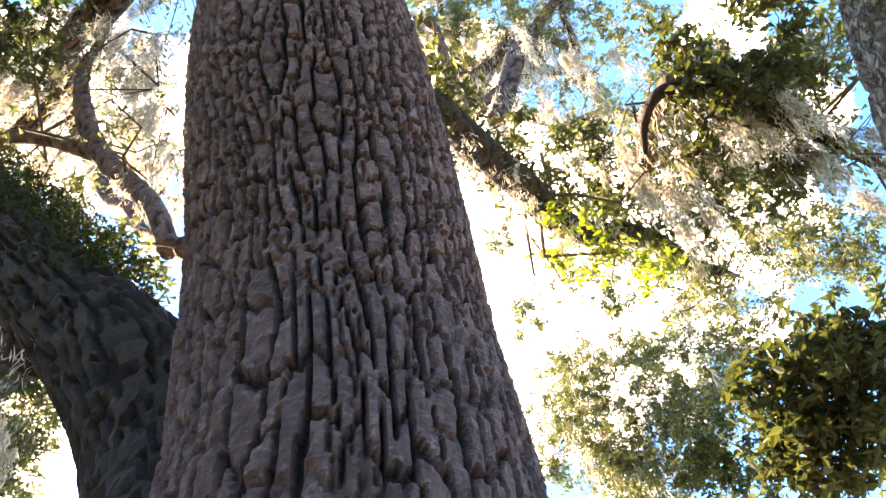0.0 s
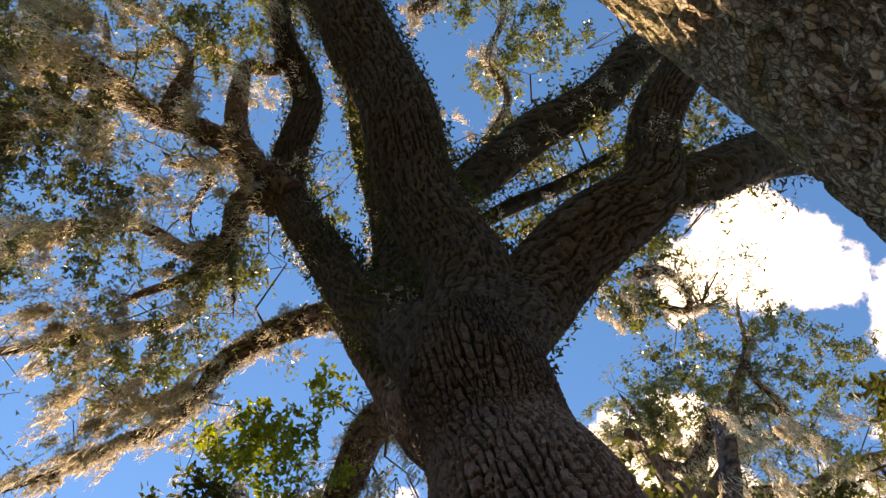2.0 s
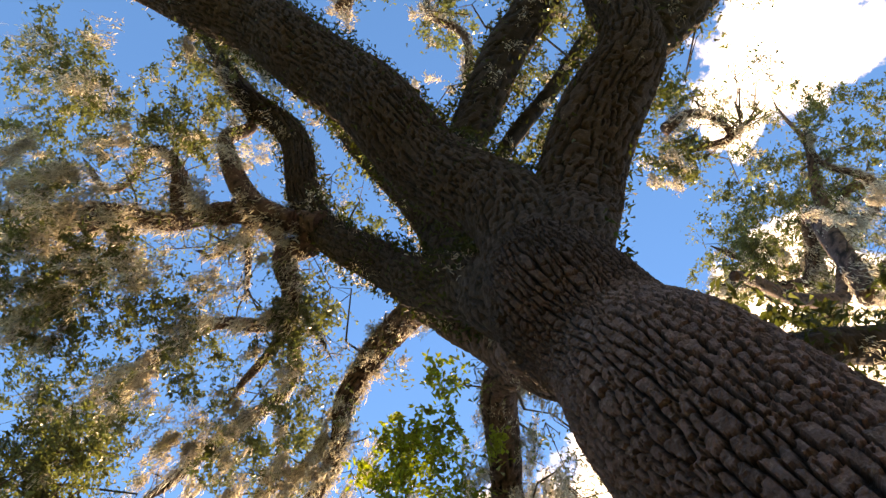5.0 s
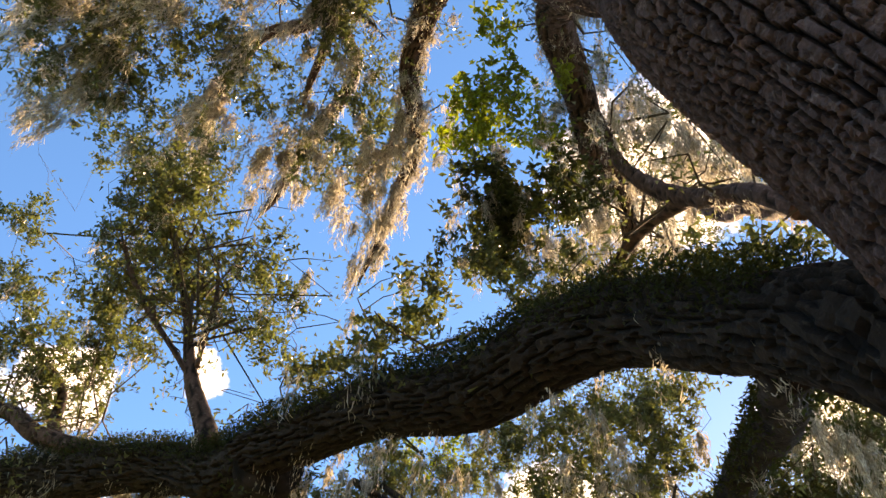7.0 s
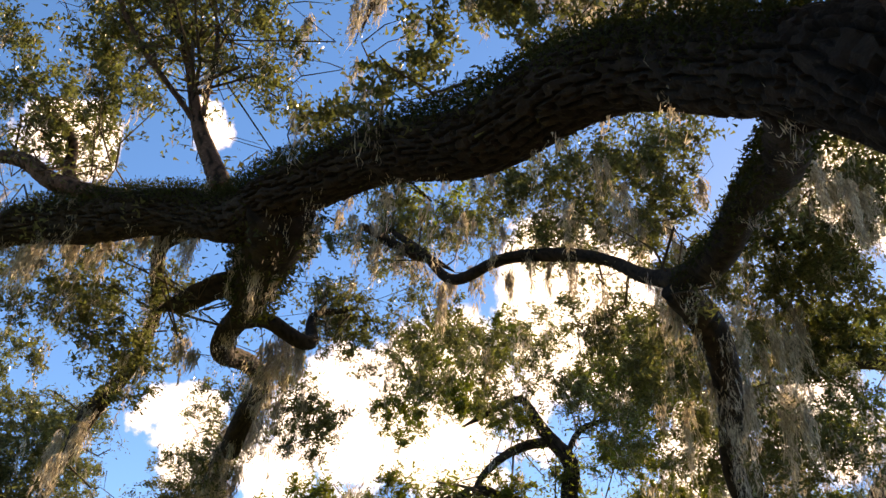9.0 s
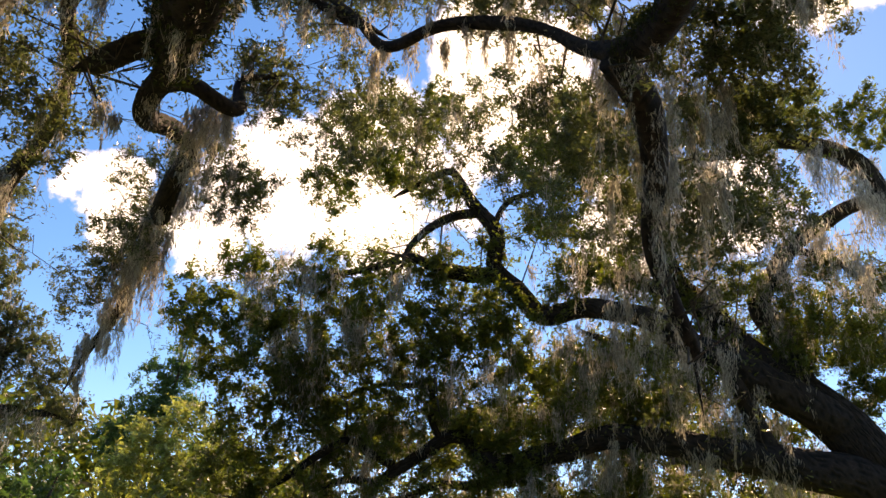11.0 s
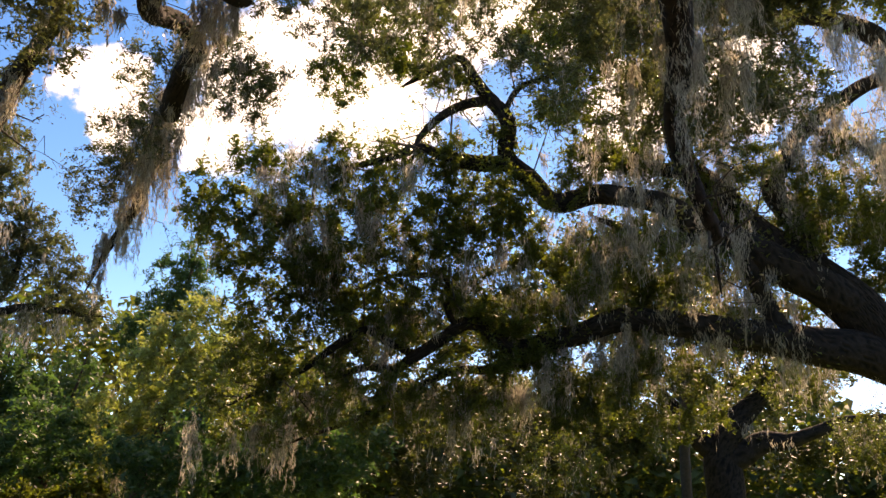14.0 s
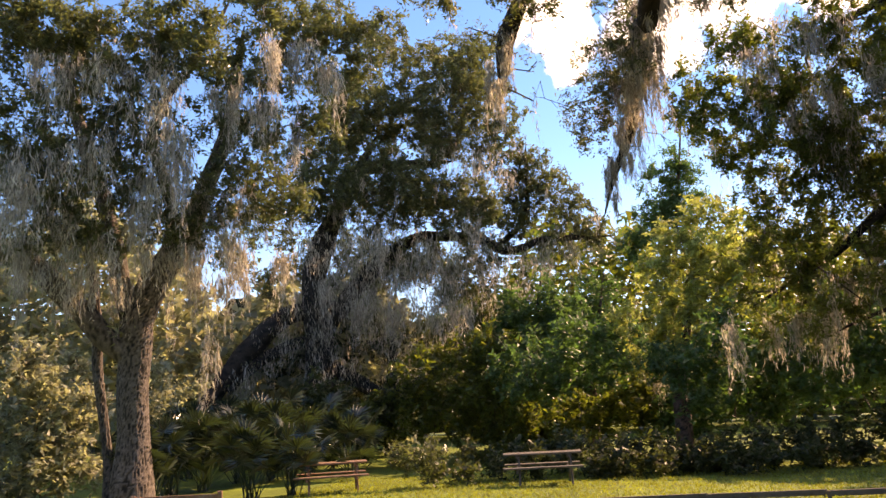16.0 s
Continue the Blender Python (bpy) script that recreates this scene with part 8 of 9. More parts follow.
T.foliage([
    (-35.0, -13.8, 13.9, 1.61), (-35.1, -12.2, 11.9, 2.10), (-34.7, -14.3, 10.7, 1.57), (-35.8, -10.0, 12.0, 1.83),
    (-36.5, -8.3, 10.7, 2.10), (-38.2, -7.2, 9.0, 1.34), (-36.7, -12.3, 9.8, 1.61), (-35.5, -10.6, 15.3, 1.88),
    (-35.8, -7.9, 16.4, 1.88), (-36.5, -6.5, 15.1, 1.88), (-36.5, -8.7, 14.0, 1.61), (-35.5, -6.4, 17.8, 1.34),
    (-35.5, -12.8, 16.5, 1.65), (-37.3, -14.2, 9.2, 1.65), (-37.4, -10.9, 8.7, 1.61), (-38.1, -8.9, 7.0, 1.34),
    (-37.4, -4.9, 13.2, 1.08), (-37.9, -4.2, 11.7, 1.34)], cover=1.4, leaf=0.16, clump=0.3, thick=1.5, flat=0.75)
T.foliage([
    (-38.5, -2.8, 10.0, 1.34), (-38.2, -5.5, 10.2, 1.34), (-38.7, -1.9, 9.1, 0.94), (-38.6, -4.0, 9.0, 1.08),
    (-34.7, -15.4, 12.9, 1.61), (-35.8, -17.1, 10.6, 1.65), (-37.7, -5.8, 11.8, 1.08), (-35.3, -12.2, 14.6, 1.61),
    (-35.9, -10.9, 10.6, 1.31), (-36.7, -15.7, 9.0, 1.38), (-36.1, -17.5, 8.0, 1.10), (-38.0, -13.1, 7.3, 1.10),
    (-33.1, -13.1, 19.5, 1.36), (-34.3, -11.3, 18.6, 1.36), (-35.4, -9.1, 17.6, 1.36), (-36.2, -7.2, 16.7, 1.36),
    (-35.0, -13.3, 15.4, 1.36), (-36.0, -11.2, 14.6, 1.36)], cover=1.4, leaf=0.16, clump=0.3, thick=1.5, flat=0.75)
T.foliage([
    (-36.8, -8.9, 14.1, 1.36), (-37.6, -6.7, 13.1, 1.36), (-38.1, -4.7, 12.2, 1.36), (-36.6, -12.5, 11.6, 1.36),
    (-37.3, -10.3, 11.3, 1.36), (-38.0, -7.9, 10.7, 1.36), (-37.7, -11.1, 8.3, 1.36), (-38.3, -8.8, 8.4, 1.36),
    (-38.4, -5.9, 10.6, 1.36), (-38.7, -3.4, 10.7, 1.36)], cover=1.4, leaf=0.16, clump=0.3, thick=1.5, flat=0.75)
T.festoons([
    (-35.5, -13.6, 8.1, 1.31, 3.93), (-36.2, -11.6, 8.3, 1.31, 3.93), (-36.7, -9.9, 8.2, 1.31, 3.93), (-36.1, -12.8, 6.0, 1.31, 3.14),
    (-36.6, -11.3, 5.9, 1.31, 3.14), (-37.0, -9.2, 7.4, 1.05, 2.88), (-37.4, -8.2, 6.3, 0.79, 2.36), (-34.9, -16.2, 5.1, 1.05, 2.62),
    (-35.5, -14.8, 5.6, 1.05, 2.88), (-36.9, -10.9, 4.4, 1.05, 2.62), (-35.9, -6.4, 13.8, 1.05, 2.88), (-36.2, -7.4, 12.4, 1.05, 2.62),
    (-35.7, -8.5, 13.5, 1.05, 2.36), (-36.5, -7.0, 11.6, 0.66, 2.10), (-36.1, -13.4, 4.0, 1.05, 2.36), (-34.6, -17.1, 4.1, 1.05, 2.10)], width=0.022, cover=0.75)
T.festoons([
    (-35.7, -11.9, 10.1, 1.05, 2.36), (-38.4, -6.1, 8.7, 1.08, 2.42), (-38.6, -4.5, 8.8, 1.08, 2.42), (-38.7, -2.9, 8.9, 0.81, 1.61),
    (-38.2, -7.2, 8.7, 1.08, 2.69), (-38.7, -5.7, 7.3, 0.81, 1.61), (-34.8, -14.9, 9.4, 1.05, 2.88), (-34.9, -13.3, 11.4, 1.05, 2.36),
    (-35.6, -10.8, 11.8, 0.79, 2.36), (-35.7, -14.6, 4.0, 1.05, 2.62), (-34.2, -18.0, 3.2, 0.79, 2.10), (-36.9, -10.3, 6.4, 1.05, 2.88),
    (-34.9, -15.6, 7.1, 1.05, 3.14), (-36.9, -8.6, 8.6, 1.05, 2.88), (-36.3, -12.9, 7.1, 0.80, 3.45), (-36.9, -11.0, 7.2, 0.80, 3.45)], width=0.022, cover=0.75)
T.festoons([
    (-37.4, -9.0, 7.5, 0.80, 3.72), (-37.6, -7.0, 8.6, 0.80, 3.45), (-37.8, -4.8, 9.1, 0.80, 3.19), (-36.1, -12.1, 9.5, 0.80, 3.45),
    (-36.7, -10.0, 9.7, 0.80, 3.45), (-37.3, -7.7, 9.5, 0.80, 3.45), (-37.9, -3.3, 9.4, 0.80, 2.39)], width=0.022, cover=0.75)
T.foliage([
    (-33.3, -7.3, 16.5, 1.77), (-34.2, -6.3, 14.8, 1.52), (-34.2, -8.2, 13.8, 1.52), (-34.8, -6.0, 13.4, 1.14),
    (-33.6, -9.0, 15.0, 1.52), (-33.6, -9.7, 11.2, 1.48), (-34.2, -7.8, 10.8, 1.48), (-34.6, -6.7, 10.1, 1.23),
    (-33.1, -10.5, 12.2, 1.23), (-32.9, -12.0, 11.3, 1.48), (-32.8, -12.4, 14.1, 1.52), (-32.9, -11.1, 15.0, 1.52),
    (-33.2, -13.7, 11.6, 1.52), (-33.5, -10.2, 17.0, 1.30)], cover=1.4, leaf=0.16, clump=0.3, thick=1.5, flat=0.75)
T.festoons([
    (-33.2, -12.7, 8.9, 0.99, 2.96), (-33.7, -11.3, 8.9, 0.99, 3.69), (-34.2, -10.0, 8.6, 0.99, 3.69), (-34.5, -8.5, 8.7, 0.99, 3.45),
    (-34.7, -7.0, 9.4, 0.86, 3.69), (-33.9, -12.0, 6.7, 0.99, 3.69), (-34.4, -10.6, 6.2, 0.99, 3.45), (-34.8, -9.2, 5.8, 0.99, 3.20),
    (-35.1, -7.8, 6.0, 0.74, 2.96), (-33.2, -13.5, 7.2, 0.74, 3.45), (-34.3, -5.8, 11.7, 0.62, 1.72), (-33.9, -6.9, 12.4, 0.62, 1.72)], width=0.022, cover=0.9)
T.drape(143, (0.4, 1.4), width=0.022, strands=40)
T.finish(t, OAK_LEAF, "tan spanish moss hanging from the oak branches", far=True)

# dark foliage added as a backing for the oak's moss, shaped as a tree
t = thing("dark_tree", "dark foliage mass added behind the mossy oak", "tree", at=(-39.28, -12.50, 0))
T = Growth()
s = limb_mesh("trunk", [(-39.28, -12.50, 0.00, 0.400), (-39.28, -12.50, 2.50, 0.320), (-39.08, -12.10, 6.00, 0.120), (-38.98, -11.90, 8.00, 0.010)],
    BARK_DARK, t, "", cell=0.09, relief=0.02, plate_w=0.05, plate_v=0.13, seed=90)[1]
T.add_skeleton(s)
T.foliage([
    (-38.2, -14.6, 7.4, 1.68), (-38.8, -12.4, 8.5, 1.68), (-39.3, -10.3, 8.6, 1.68), (-39.9, -8.4, 7.7, 1.54),
    (-38.8, -13.7, 5.2, 1.68), (-39.4, -11.6, 5.1, 1.68), (-40.0, -9.5, 5.0, 1.68), (-38.0, -15.8, 4.8, 1.40),
    (-40.3, -7.5, 6.0, 1.26), (-37.4, -17.3, 4.3, 1.40), (-38.5, -14.9, 3.1, 1.68), (-39.4, -12.3, 2.7, 1.68),
    (-40.0, -9.9, 2.5, 1.68)], cover=1.5, leaf=0.22, clump=0.45, thick=1.5, flat=0.75)
T.finish(t, DARK_LEAF, "", far=True)

t = thing("green_tree", "bright green broad-leaved tree behind the lawn", "tree", at=(-33.83, -5.01, 0))
T = Growth()
s = limb_mesh("trunk", [(-33.83, -5.01, 0.00, 0.300), (-33.83, -5.01, 2.00, 0.240), (-33.72, -4.47, 5.12, 0.080), (-33.65, -4.14, 6.99, 0.010)],
    BARK, t, "", cell=0.0748, relief=0.02, plate_w=0.05, plate_v=0.13, seed=82)[1]
T.add_skeleton(s)
T.foliage([
    (-33.6, -4.4, 6.0, 1.16), (-33.7, -4.9, 4.9, 1.40), (-33.8, -4.1, 4.4, 1.40), (-33.6, -5.7, 4.1, 1.40),
    (-33.8, -4.6, 3.3, 1.40), (-33.8, -3.3, 5.5, 0.93)], cover=1.9, leaf=0.2, clump=0.45, thick=1.5, flat=0.75)
T.finish(t, PINE_LEAF, "tan spanish moss hanging from the oak branches", far=True)

t = thing("dark_tree", "dense dark green tree behind the lawn", "tree", at=(-38.06, -2.81, 0))
T = Growth()
s = limb_mesh("trunk", [(-38.06, -2.81, 0.00, 0.300), (-38.06, -2.81, 2.00, 0.240), (-37.91, -2.16, 5.35, 0.080), (-37.83, -1.78, 7.36, 0.010)],
    BARK, t, "", cell=0.0836, relief=0.02, plate_w=0.05, plate_v=0.13, seed=83)[1]
T.add_skeleton(s)
T.foliage([
    (-37.8, -2.1, 6.1, 1.30), (-37.9, -2.7, 4.9, 1.56), (-38.0, -1.5, 4.3, 1.56), (-38.0, -3.1, 3.4, 1.56),
    (-38.1, -1.7, 2.5, 1.56), (-38.1, -0.2, 3.0, 1.56), (-38.0, -3.9, 2.2, 1.56), (-35.8, -5.5, 1.5, 1.48)], cover=1.9, leaf=0.2, clump=0.45, thick=1.5, flat=0.75)
T.finish(t, PINE_LEAF, "tan spanish moss hanging from the oak branches", far=True)

t = thing("yellow_green_tree", "sunlit yellow-green tree beside the oak", "tree", at=(-30.10, 0.72, 0))
T = Growth()
s = limb_mesh("trunk", [(-30.10, 0.72, 0.00, 0.300), (-30.10, 0.72, 2.00, 0.240), (-29.96, 1.26, 4.32, 0.080), (-29.87, 1.59, 5.71, 0.010)],
    BARK, t, "", cell=0.066, relief=0.02, plate_w=0.05, plate_v=0.13, seed=84)[1]
T.add_skeleton(s)
T.foliage([
    (-29.4, 2.0, 7.6, 1.03), (-29.7, 1.1, 6.7, 1.23), (-29.6, 2.4, 6.5, 1.23), (-29.9, 0.6, 5.6, 1.23),
    (-29.8, 1.7, 5.3, 1.44), (-29.8, 2.8, 5.0, 1.23), (-30.0, -0.1, 4.4, 1.23), (-30.0, 1.2, 3.7, 1.23),
    (-29.9, 2.3, 3.5, 1.03), (-30.1, 0.2, 3.0, 1.03), (-29.6, 3.4, 5.9, 1.03)], cover=1.9, leaf=0.2, clump=0.45, thick=1.5, flat=0.75)
T.festoons([
    (-29.9, 2.0, 4.3, 0.62, 1.44), (-30.0, 1.4, 3.5, 0.62, 1.64), (-30.1, 0.2, 2.8, 0.62, 1.44), (-29.9, 2.6, 3.2, 0.62, 1.44)], width=0.020, cover=1.6)
T.drape(39, (0.4, 1.4), width=0.01, strands=40)
T.finish(t, YELLOW_LEAF, "tan spanish moss hanging from the oak branches", far=True)

t = thing("conifer_tree", "slender green conifer rising behind the other trees", "tree", at=(-48.10, 0.86, 0))
T = Growth()
s = limb_mesh("trunk", [(-48.10, 0.86, 0.00, 0.300), (-48.10, 0.86, 2.00, 0.240), (-46.64, 2.41, 13.11, 0.080), (-45.77, 3.34, 19.77, 0.010)],
    BARK, t, "", cell=0.1056, relief=0.02, plate_w=0.05, plate_v=0.13, seed=85)[1]
T.add_skeleton(s)
T.foliage([
    (-46.2, 2.3, 14.8, 0.79), (-46.5, 1.7, 13.8, 1.12), (-46.5, 2.5, 13.7, 1.12), (-46.8, 1.3, 12.6, 1.31),
    (-46.8, 2.7, 12.5, 1.31), (-47.1, 0.7, 11.4, 1.44), (-47.1, 2.2, 11.0, 1.64), (-47.3, 0.0, 10.6, 0.99),
    (-47.4, -0.4, 10.0, 0.99)], cover=1.9, leaf=0.2, clump=0.45, thick=1.5, flat=0.75)
T.finish(t, PINE_LEAF, "tan spanish moss hanging from the oak branches", far=True)

t = thing("live_oak_tree", "forked dark oak standing on the far lawn", "tree", at=(-26.23, 21.38, 0))
T = Growth()
s = limb_mesh("trunk", [(-26.23, 21.38, 0.00, 0.750), (-26.32, 21.33, 2.93, 0.698), (-26.27, 21.33, 3.74, 0.605), (-25.97, 21.59, 4.54, 0.512), (-25.17, 22.33, 5.71, 0.349), (-24.31, 23.02, 6.86, 0.209), (-23.80, 23.43, 7.55, 0.025)],
    BARK_DARK, t, "", cell=0.0748, relief=0.02, plate_w=0.05, plate_v=0.13, seed=86)[1]
T.add_skeleton(s)
s = limb_mesh("limb", [(-26.24, 21.39, 3.43, 0.465), (-26.76, 20.67, 4.17, 0.419), (-27.21, 19.90, 5.25, 0.326), (-27.52, 19.24, 6.34, 0.209), (-27.54, 18.69, 8.09, 0.116), (-27.56, 18.36, 9.14, 0.014)],
    BARK_DARK, t, "", cell=0.136, relief=0.012, plate_w=0.05, plate_v=0.13, seed=87)[1]
T.add_skeleton(s)
T.spray(s, 10, 1.6, 0.2, 20, 0.2)
s = limb_mesh("limb", [(-26.13, 21.53, 3.32, 0.465), (-25.31, 22.42, 3.99, 0.419), (-24.44, 23.34, 4.15, 0.279), (-23.32, 24.38, 4.76, 0.163), (-22.31, 25.29, 4.87, 0.070), (-21.70, 25.84, 4.94, 0.008)],
    BARK_DARK, t, "", cell=0.136, relief=0.012, plate_w=0.05, plate_v=0.13, seed=88)[1]
T.add_skeleton(s)
T.spray(s, 10, 1.6, 0.2, 20, 0.2)
T.foliage([
    (-27.1, 19.4, 8.0, 1.63), (-25.9, 21.0, 7.9, 1.86), (-24.6, 22.5, 7.7, 1.86), (-28.2, 18.2, 6.4, 1.40),
    (-26.8, 20.2, 6.3, 1.16), (-25.2, 22.2, 6.1, 1.16, 0.8), (-24.0, 23.4, 6.8, 1.86), (-28.2, 18.5, 4.7, 1.40),
    (-29.0, 17.3, 5.1, 1.40), (-26.5, 14.0, 8.0, 1.9), (-28.5, 11.5, 8.0, 1.9), (-24.5, 16.5, 8.5, 1.9), (-30.0, 9.0, 7.5, 1.7), (-24.0, 18.0, 9.0, 1.8), (-22.5, 15.0, 8.0, 1.8)], cover=1.5, leaf=0.2, clump=0.45, thick=1.5, flat=0.75)
# these and the last six above are canopy added to shade lawn and drive
T.foliage([(-25.0, 11.5, 7.5, 1.8), (-22.0, 12.5, 8.5, 1.8), (-20.5, 15.5, 8.5, 1.8), (-27.0, 17.0, 9.5, 1.8)], cover=1.3, leaf=0.22, clump=0.45, thick=1.5, flat=0.75)
T.festoons([
    (-27.9, 17.4, 3.1, 0.45, 1.35), (-30.0, 13.4, 4.3, 0.45, 1.58), (-30.2, 13.0, 3.6, 0.45, 1.13), (-24.7, 21.5, 4.8, 0.68, 1.35),
    (-25.5, 20.4, 5.9, 0.68, 1.81), (-26.1, 19.3, 7.0, 0.68, 1.35), (-24.2, 22.2, 4.0, 0.40, 0.95)], width=0.020, cover=0.6)
T.drape(78, (0.4, 1.4), width=0.01, strands=40)
T.finish(t, DARK_LEAF, "tan spanish moss hanging from the oak branches", far=True)
sap = thing("sapling", "thin sapling with sparse yellow autumn leaves", "tree", at=(-17.63, 13.09, 0))
T = Growth()
s = limb_mesh("trunk", [(-17.63, 13.09, 0.00, 0.130), (-17.61, 13.09, 2.98, 0.135), (-17.45, 13.08, 4.34, 0.120), (-17.32, 12.98, 5.45, 0.090), (-17.17, 12.78, 6.58, 0.053), (-17.09, 12.66, 7.25, 0.006)],
    TWIG, sap, "", cell=0.06, relief=0, plate_w=0.05, plate_v=0.13, seed=89)[1]
T.add_skeleton(s)
T.foliage([
    (-17.7, 11.8, 4.6, 0.88, 0.4), (-16.9, 12.9, 4.8, 0.74, 0.4), (-17.99, 11.50, 4.01, 0.59, 0.4), (-16.37, 13.03, 6.44, 0.59, 0.3)], cover=0.25, leaf=0.14, clump=0.3)
T.finish(sap, YELLOW_LEAF, "")

# ---------- undergrowth ----------

def shrub(label, blobs_, mat, leaf=0.2, clump=0.4, cover=1.8, width=0.45, name="shrub"):
    x, y = blobs_[0][0], blobs_[0][1]
    ob = thing(name, label, "shrub", group="undergrowth", at=(x, y, 0))
    T = Growth()
    T.nodes = np.array([[x, y, 0.0, 0.05], [x + 0.2, y, 0.5, 0.04], [x - 0.2, y + 0.1, 0.9, 0.03]])
    T.foliage(blobs_, cover=cover, leaf=leaf, clump=clump, width=width)
    T.finish(ob, mat, "", far=True)
    return ob


def palmetto(x, y, z, size, fronds, seed):
    """Fan palm clump: folded leaflets spreading from the end of arching stalks."""
    rng = np.random.default_rng(seed)
    ob = thing("saw_palmetto", "dark green fan palmetto clump under the oaks", "palm", group="palmettos", at=(x, y, 0), grounded=True)
    for k in range(fronds):
        a = rng.uniform(0, 2 * math.pi)
        e = rng.uniform(0.5, 1.3)
        d = np.array([math.cos(a) * math.cos(e), math.sin(a) * math.cos(e), math.sin(e)])
        hub = np.array([0, 0, z * rng.uniform(0, 0.6)]) + d * size * rng.uniform(0.6, 1.1)
        foot = np.array([rng.normal() * 0.1, rng.normal() * 0.1, 0.0])
        s = np.cross(d, (0, 0, 1.0))
        s /= np.linalg.norm(s) + 1e-9
        verts = [foot - s * 0.02, foot + s * 0.02, hub + s * 0.01, hub - s * 0.01]
        quads = [[0, 1, 2, 3]]
        up = np.cross(s, d)
        for b in np.linspace(-1.9, 1.9, 17):
            tip = hub + (d * math.cos(b) + s * math.sin(b)) * size * 0.55 * rng.uniform(0.85, 1.1) - np.array([0, 0, 0.1 * size])
            mid = hub * 0.45 + tip * 0.55 + up * 0.04
            w_ = np.cross(tip - hub, up)
            w_ /= np.linalg.norm(w_) + 1e-9
            n0 = len(verts)
            verts += [hub, mid - w_ * 0.04 * size, tip, mid + w_ * 0.04 * size]
            quads.append([n0, n0 + 1, n0 + 2, n0 + 3])
        mesh_object("frond", verts, quads, PALM, ob)
    return ob


shrub("dark dense hedge along the lawn", [(-24.0, 1.7, 0.05, 0.74), (-24.0, 1.0, -0.05, 0.74), (-24.9, 2.6, 0.15, 0.86), (-24.1, 0.2, -0.15, 0.66)], DARK_LEAF, 0.2, 0.4, 1.8)
shrub("dark dense hedge along the lawn", [(-24.6, 4.4, 0.15, 0.86), (-24.8, 3.7, 0.15, 0.86), (-24.5, 5.2, 0.35, 0.86), (-24.3, 6.0, 0.35, 0.86)], DARK_LEAF, 0.2, 0.4, 1.8)
shrub("dark dense hedge along the lawn", [(-24.1, -1.3, 0.05, 0.74), (-24.1, -2.0, 0.05, 0.66), (-24.1, -0.5, 0.05, 0.74), (-25.0, -2.9, 0.25, 0.77)], DARK_LEAF, 0.2, 0.4, 1.8)
shrub("shaded understorey shrubs beneath the oaks", [(-31.8, -5.0, 0.1, 0.88), (-31.6, -6.3, -0.1, 0.88), (-31.4, -7.1, 0.2, 0.88), (-31.9, -4.0, 0.4, 0.88)], FAR_LEAF, 0.22, 0.45, 1.8)
shrub("shaded understorey shrubs beneath the oaks", [(-30.4, -11.0, 0.8, 1.09), (-30.1, -11.8, 1.5, 1.09), (-29.8, -12.5, 2.4, 1.09), (-30.7, -10.1, 1.8, 1.09)], DARK_LEAF, 0.22, 0.45, 1.8)
shrub("shaded understorey shrubs beneath the oaks", [(-32.1, 1.3, 1.4, 1.75), (-32.0, 2.7, 1.7, 1.75), (-31.8, 3.8, 1.9, 1.75), (-32.1, 0.2, 1.3, 1.31)], PINE_LEAF, 0.22, 0.45, 1.8)
shrub("shaded understorey shrubs beneath the oaks", [(-31.6, 5.5, 2.2, 1.97), (-31.3, 6.7, 2.5, 1.97), (-31.6, 4.7, 3.4, 1.75), (-31.0, 7.6, 3.2, 1.75)], PINE_LEAF, 0.22, 0.45, 1.8)
shrub("shaded understorey shrubs beneath the oaks", [(-32.1, -1.8, 1.4, 1.53), (-32.0, -3.1, 1.0, 1.31), (-32.1, -0.7, 1.7, 1.53), (-31.9, -4.4, 0.7, 1.09)], FAR_LEAF, 0.22, 0.45, 1.8)
shrub("shaded understorey shrubs beneath the oaks", [(-31.6, -6.3, 2.5, 1.53), (-31.4, -7.3, 1.4, 1.53), (-31.7, -5.6, 1.2, 1.31), (-31.6, -6.0, 3.9, 1.09)], FAR_LEAF, 0.22, 0.45, 1.8)
shrub("shaded understorey shrubs beneath the oaks", [(-31.1, -8.5, 1.7, 1.31), (-30.8, -9.8, 1.4, 1.31), (-31.0, -8.8, 3.0, 1.31), (-31.3, -7.6, 3.4, 1.09)], FAR_LEAF, 0.22, 0.45, 1.8)
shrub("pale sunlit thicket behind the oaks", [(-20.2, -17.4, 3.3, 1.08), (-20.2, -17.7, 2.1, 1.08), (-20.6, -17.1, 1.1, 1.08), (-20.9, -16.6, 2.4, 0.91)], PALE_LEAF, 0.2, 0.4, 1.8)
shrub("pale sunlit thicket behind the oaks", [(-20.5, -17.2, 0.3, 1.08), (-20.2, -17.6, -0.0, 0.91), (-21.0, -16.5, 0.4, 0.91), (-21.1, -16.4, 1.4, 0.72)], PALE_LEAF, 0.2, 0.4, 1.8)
shrub("low dark hedge at the back of the lawn", [(-21.28, -5.70, 0.00, 0.37), (-21.42, -5.15, 0.00, 0.34), (-21.97, -6.30, 0.26, 0.35), (-22.74, -4.74, 0.00, 0.39), (-22.86, -4.14, 0.01, 0.36), (-23.46, -5.32, 0.30, 0.37), (-22.95, -3.61, 0.00, 0.39), (-23.03, -3.01, 0.01, 0.36), (-23.70, -4.14, 0.30, 0.37)], DARK_LEAF, 0.16, 0.3, 2.2)
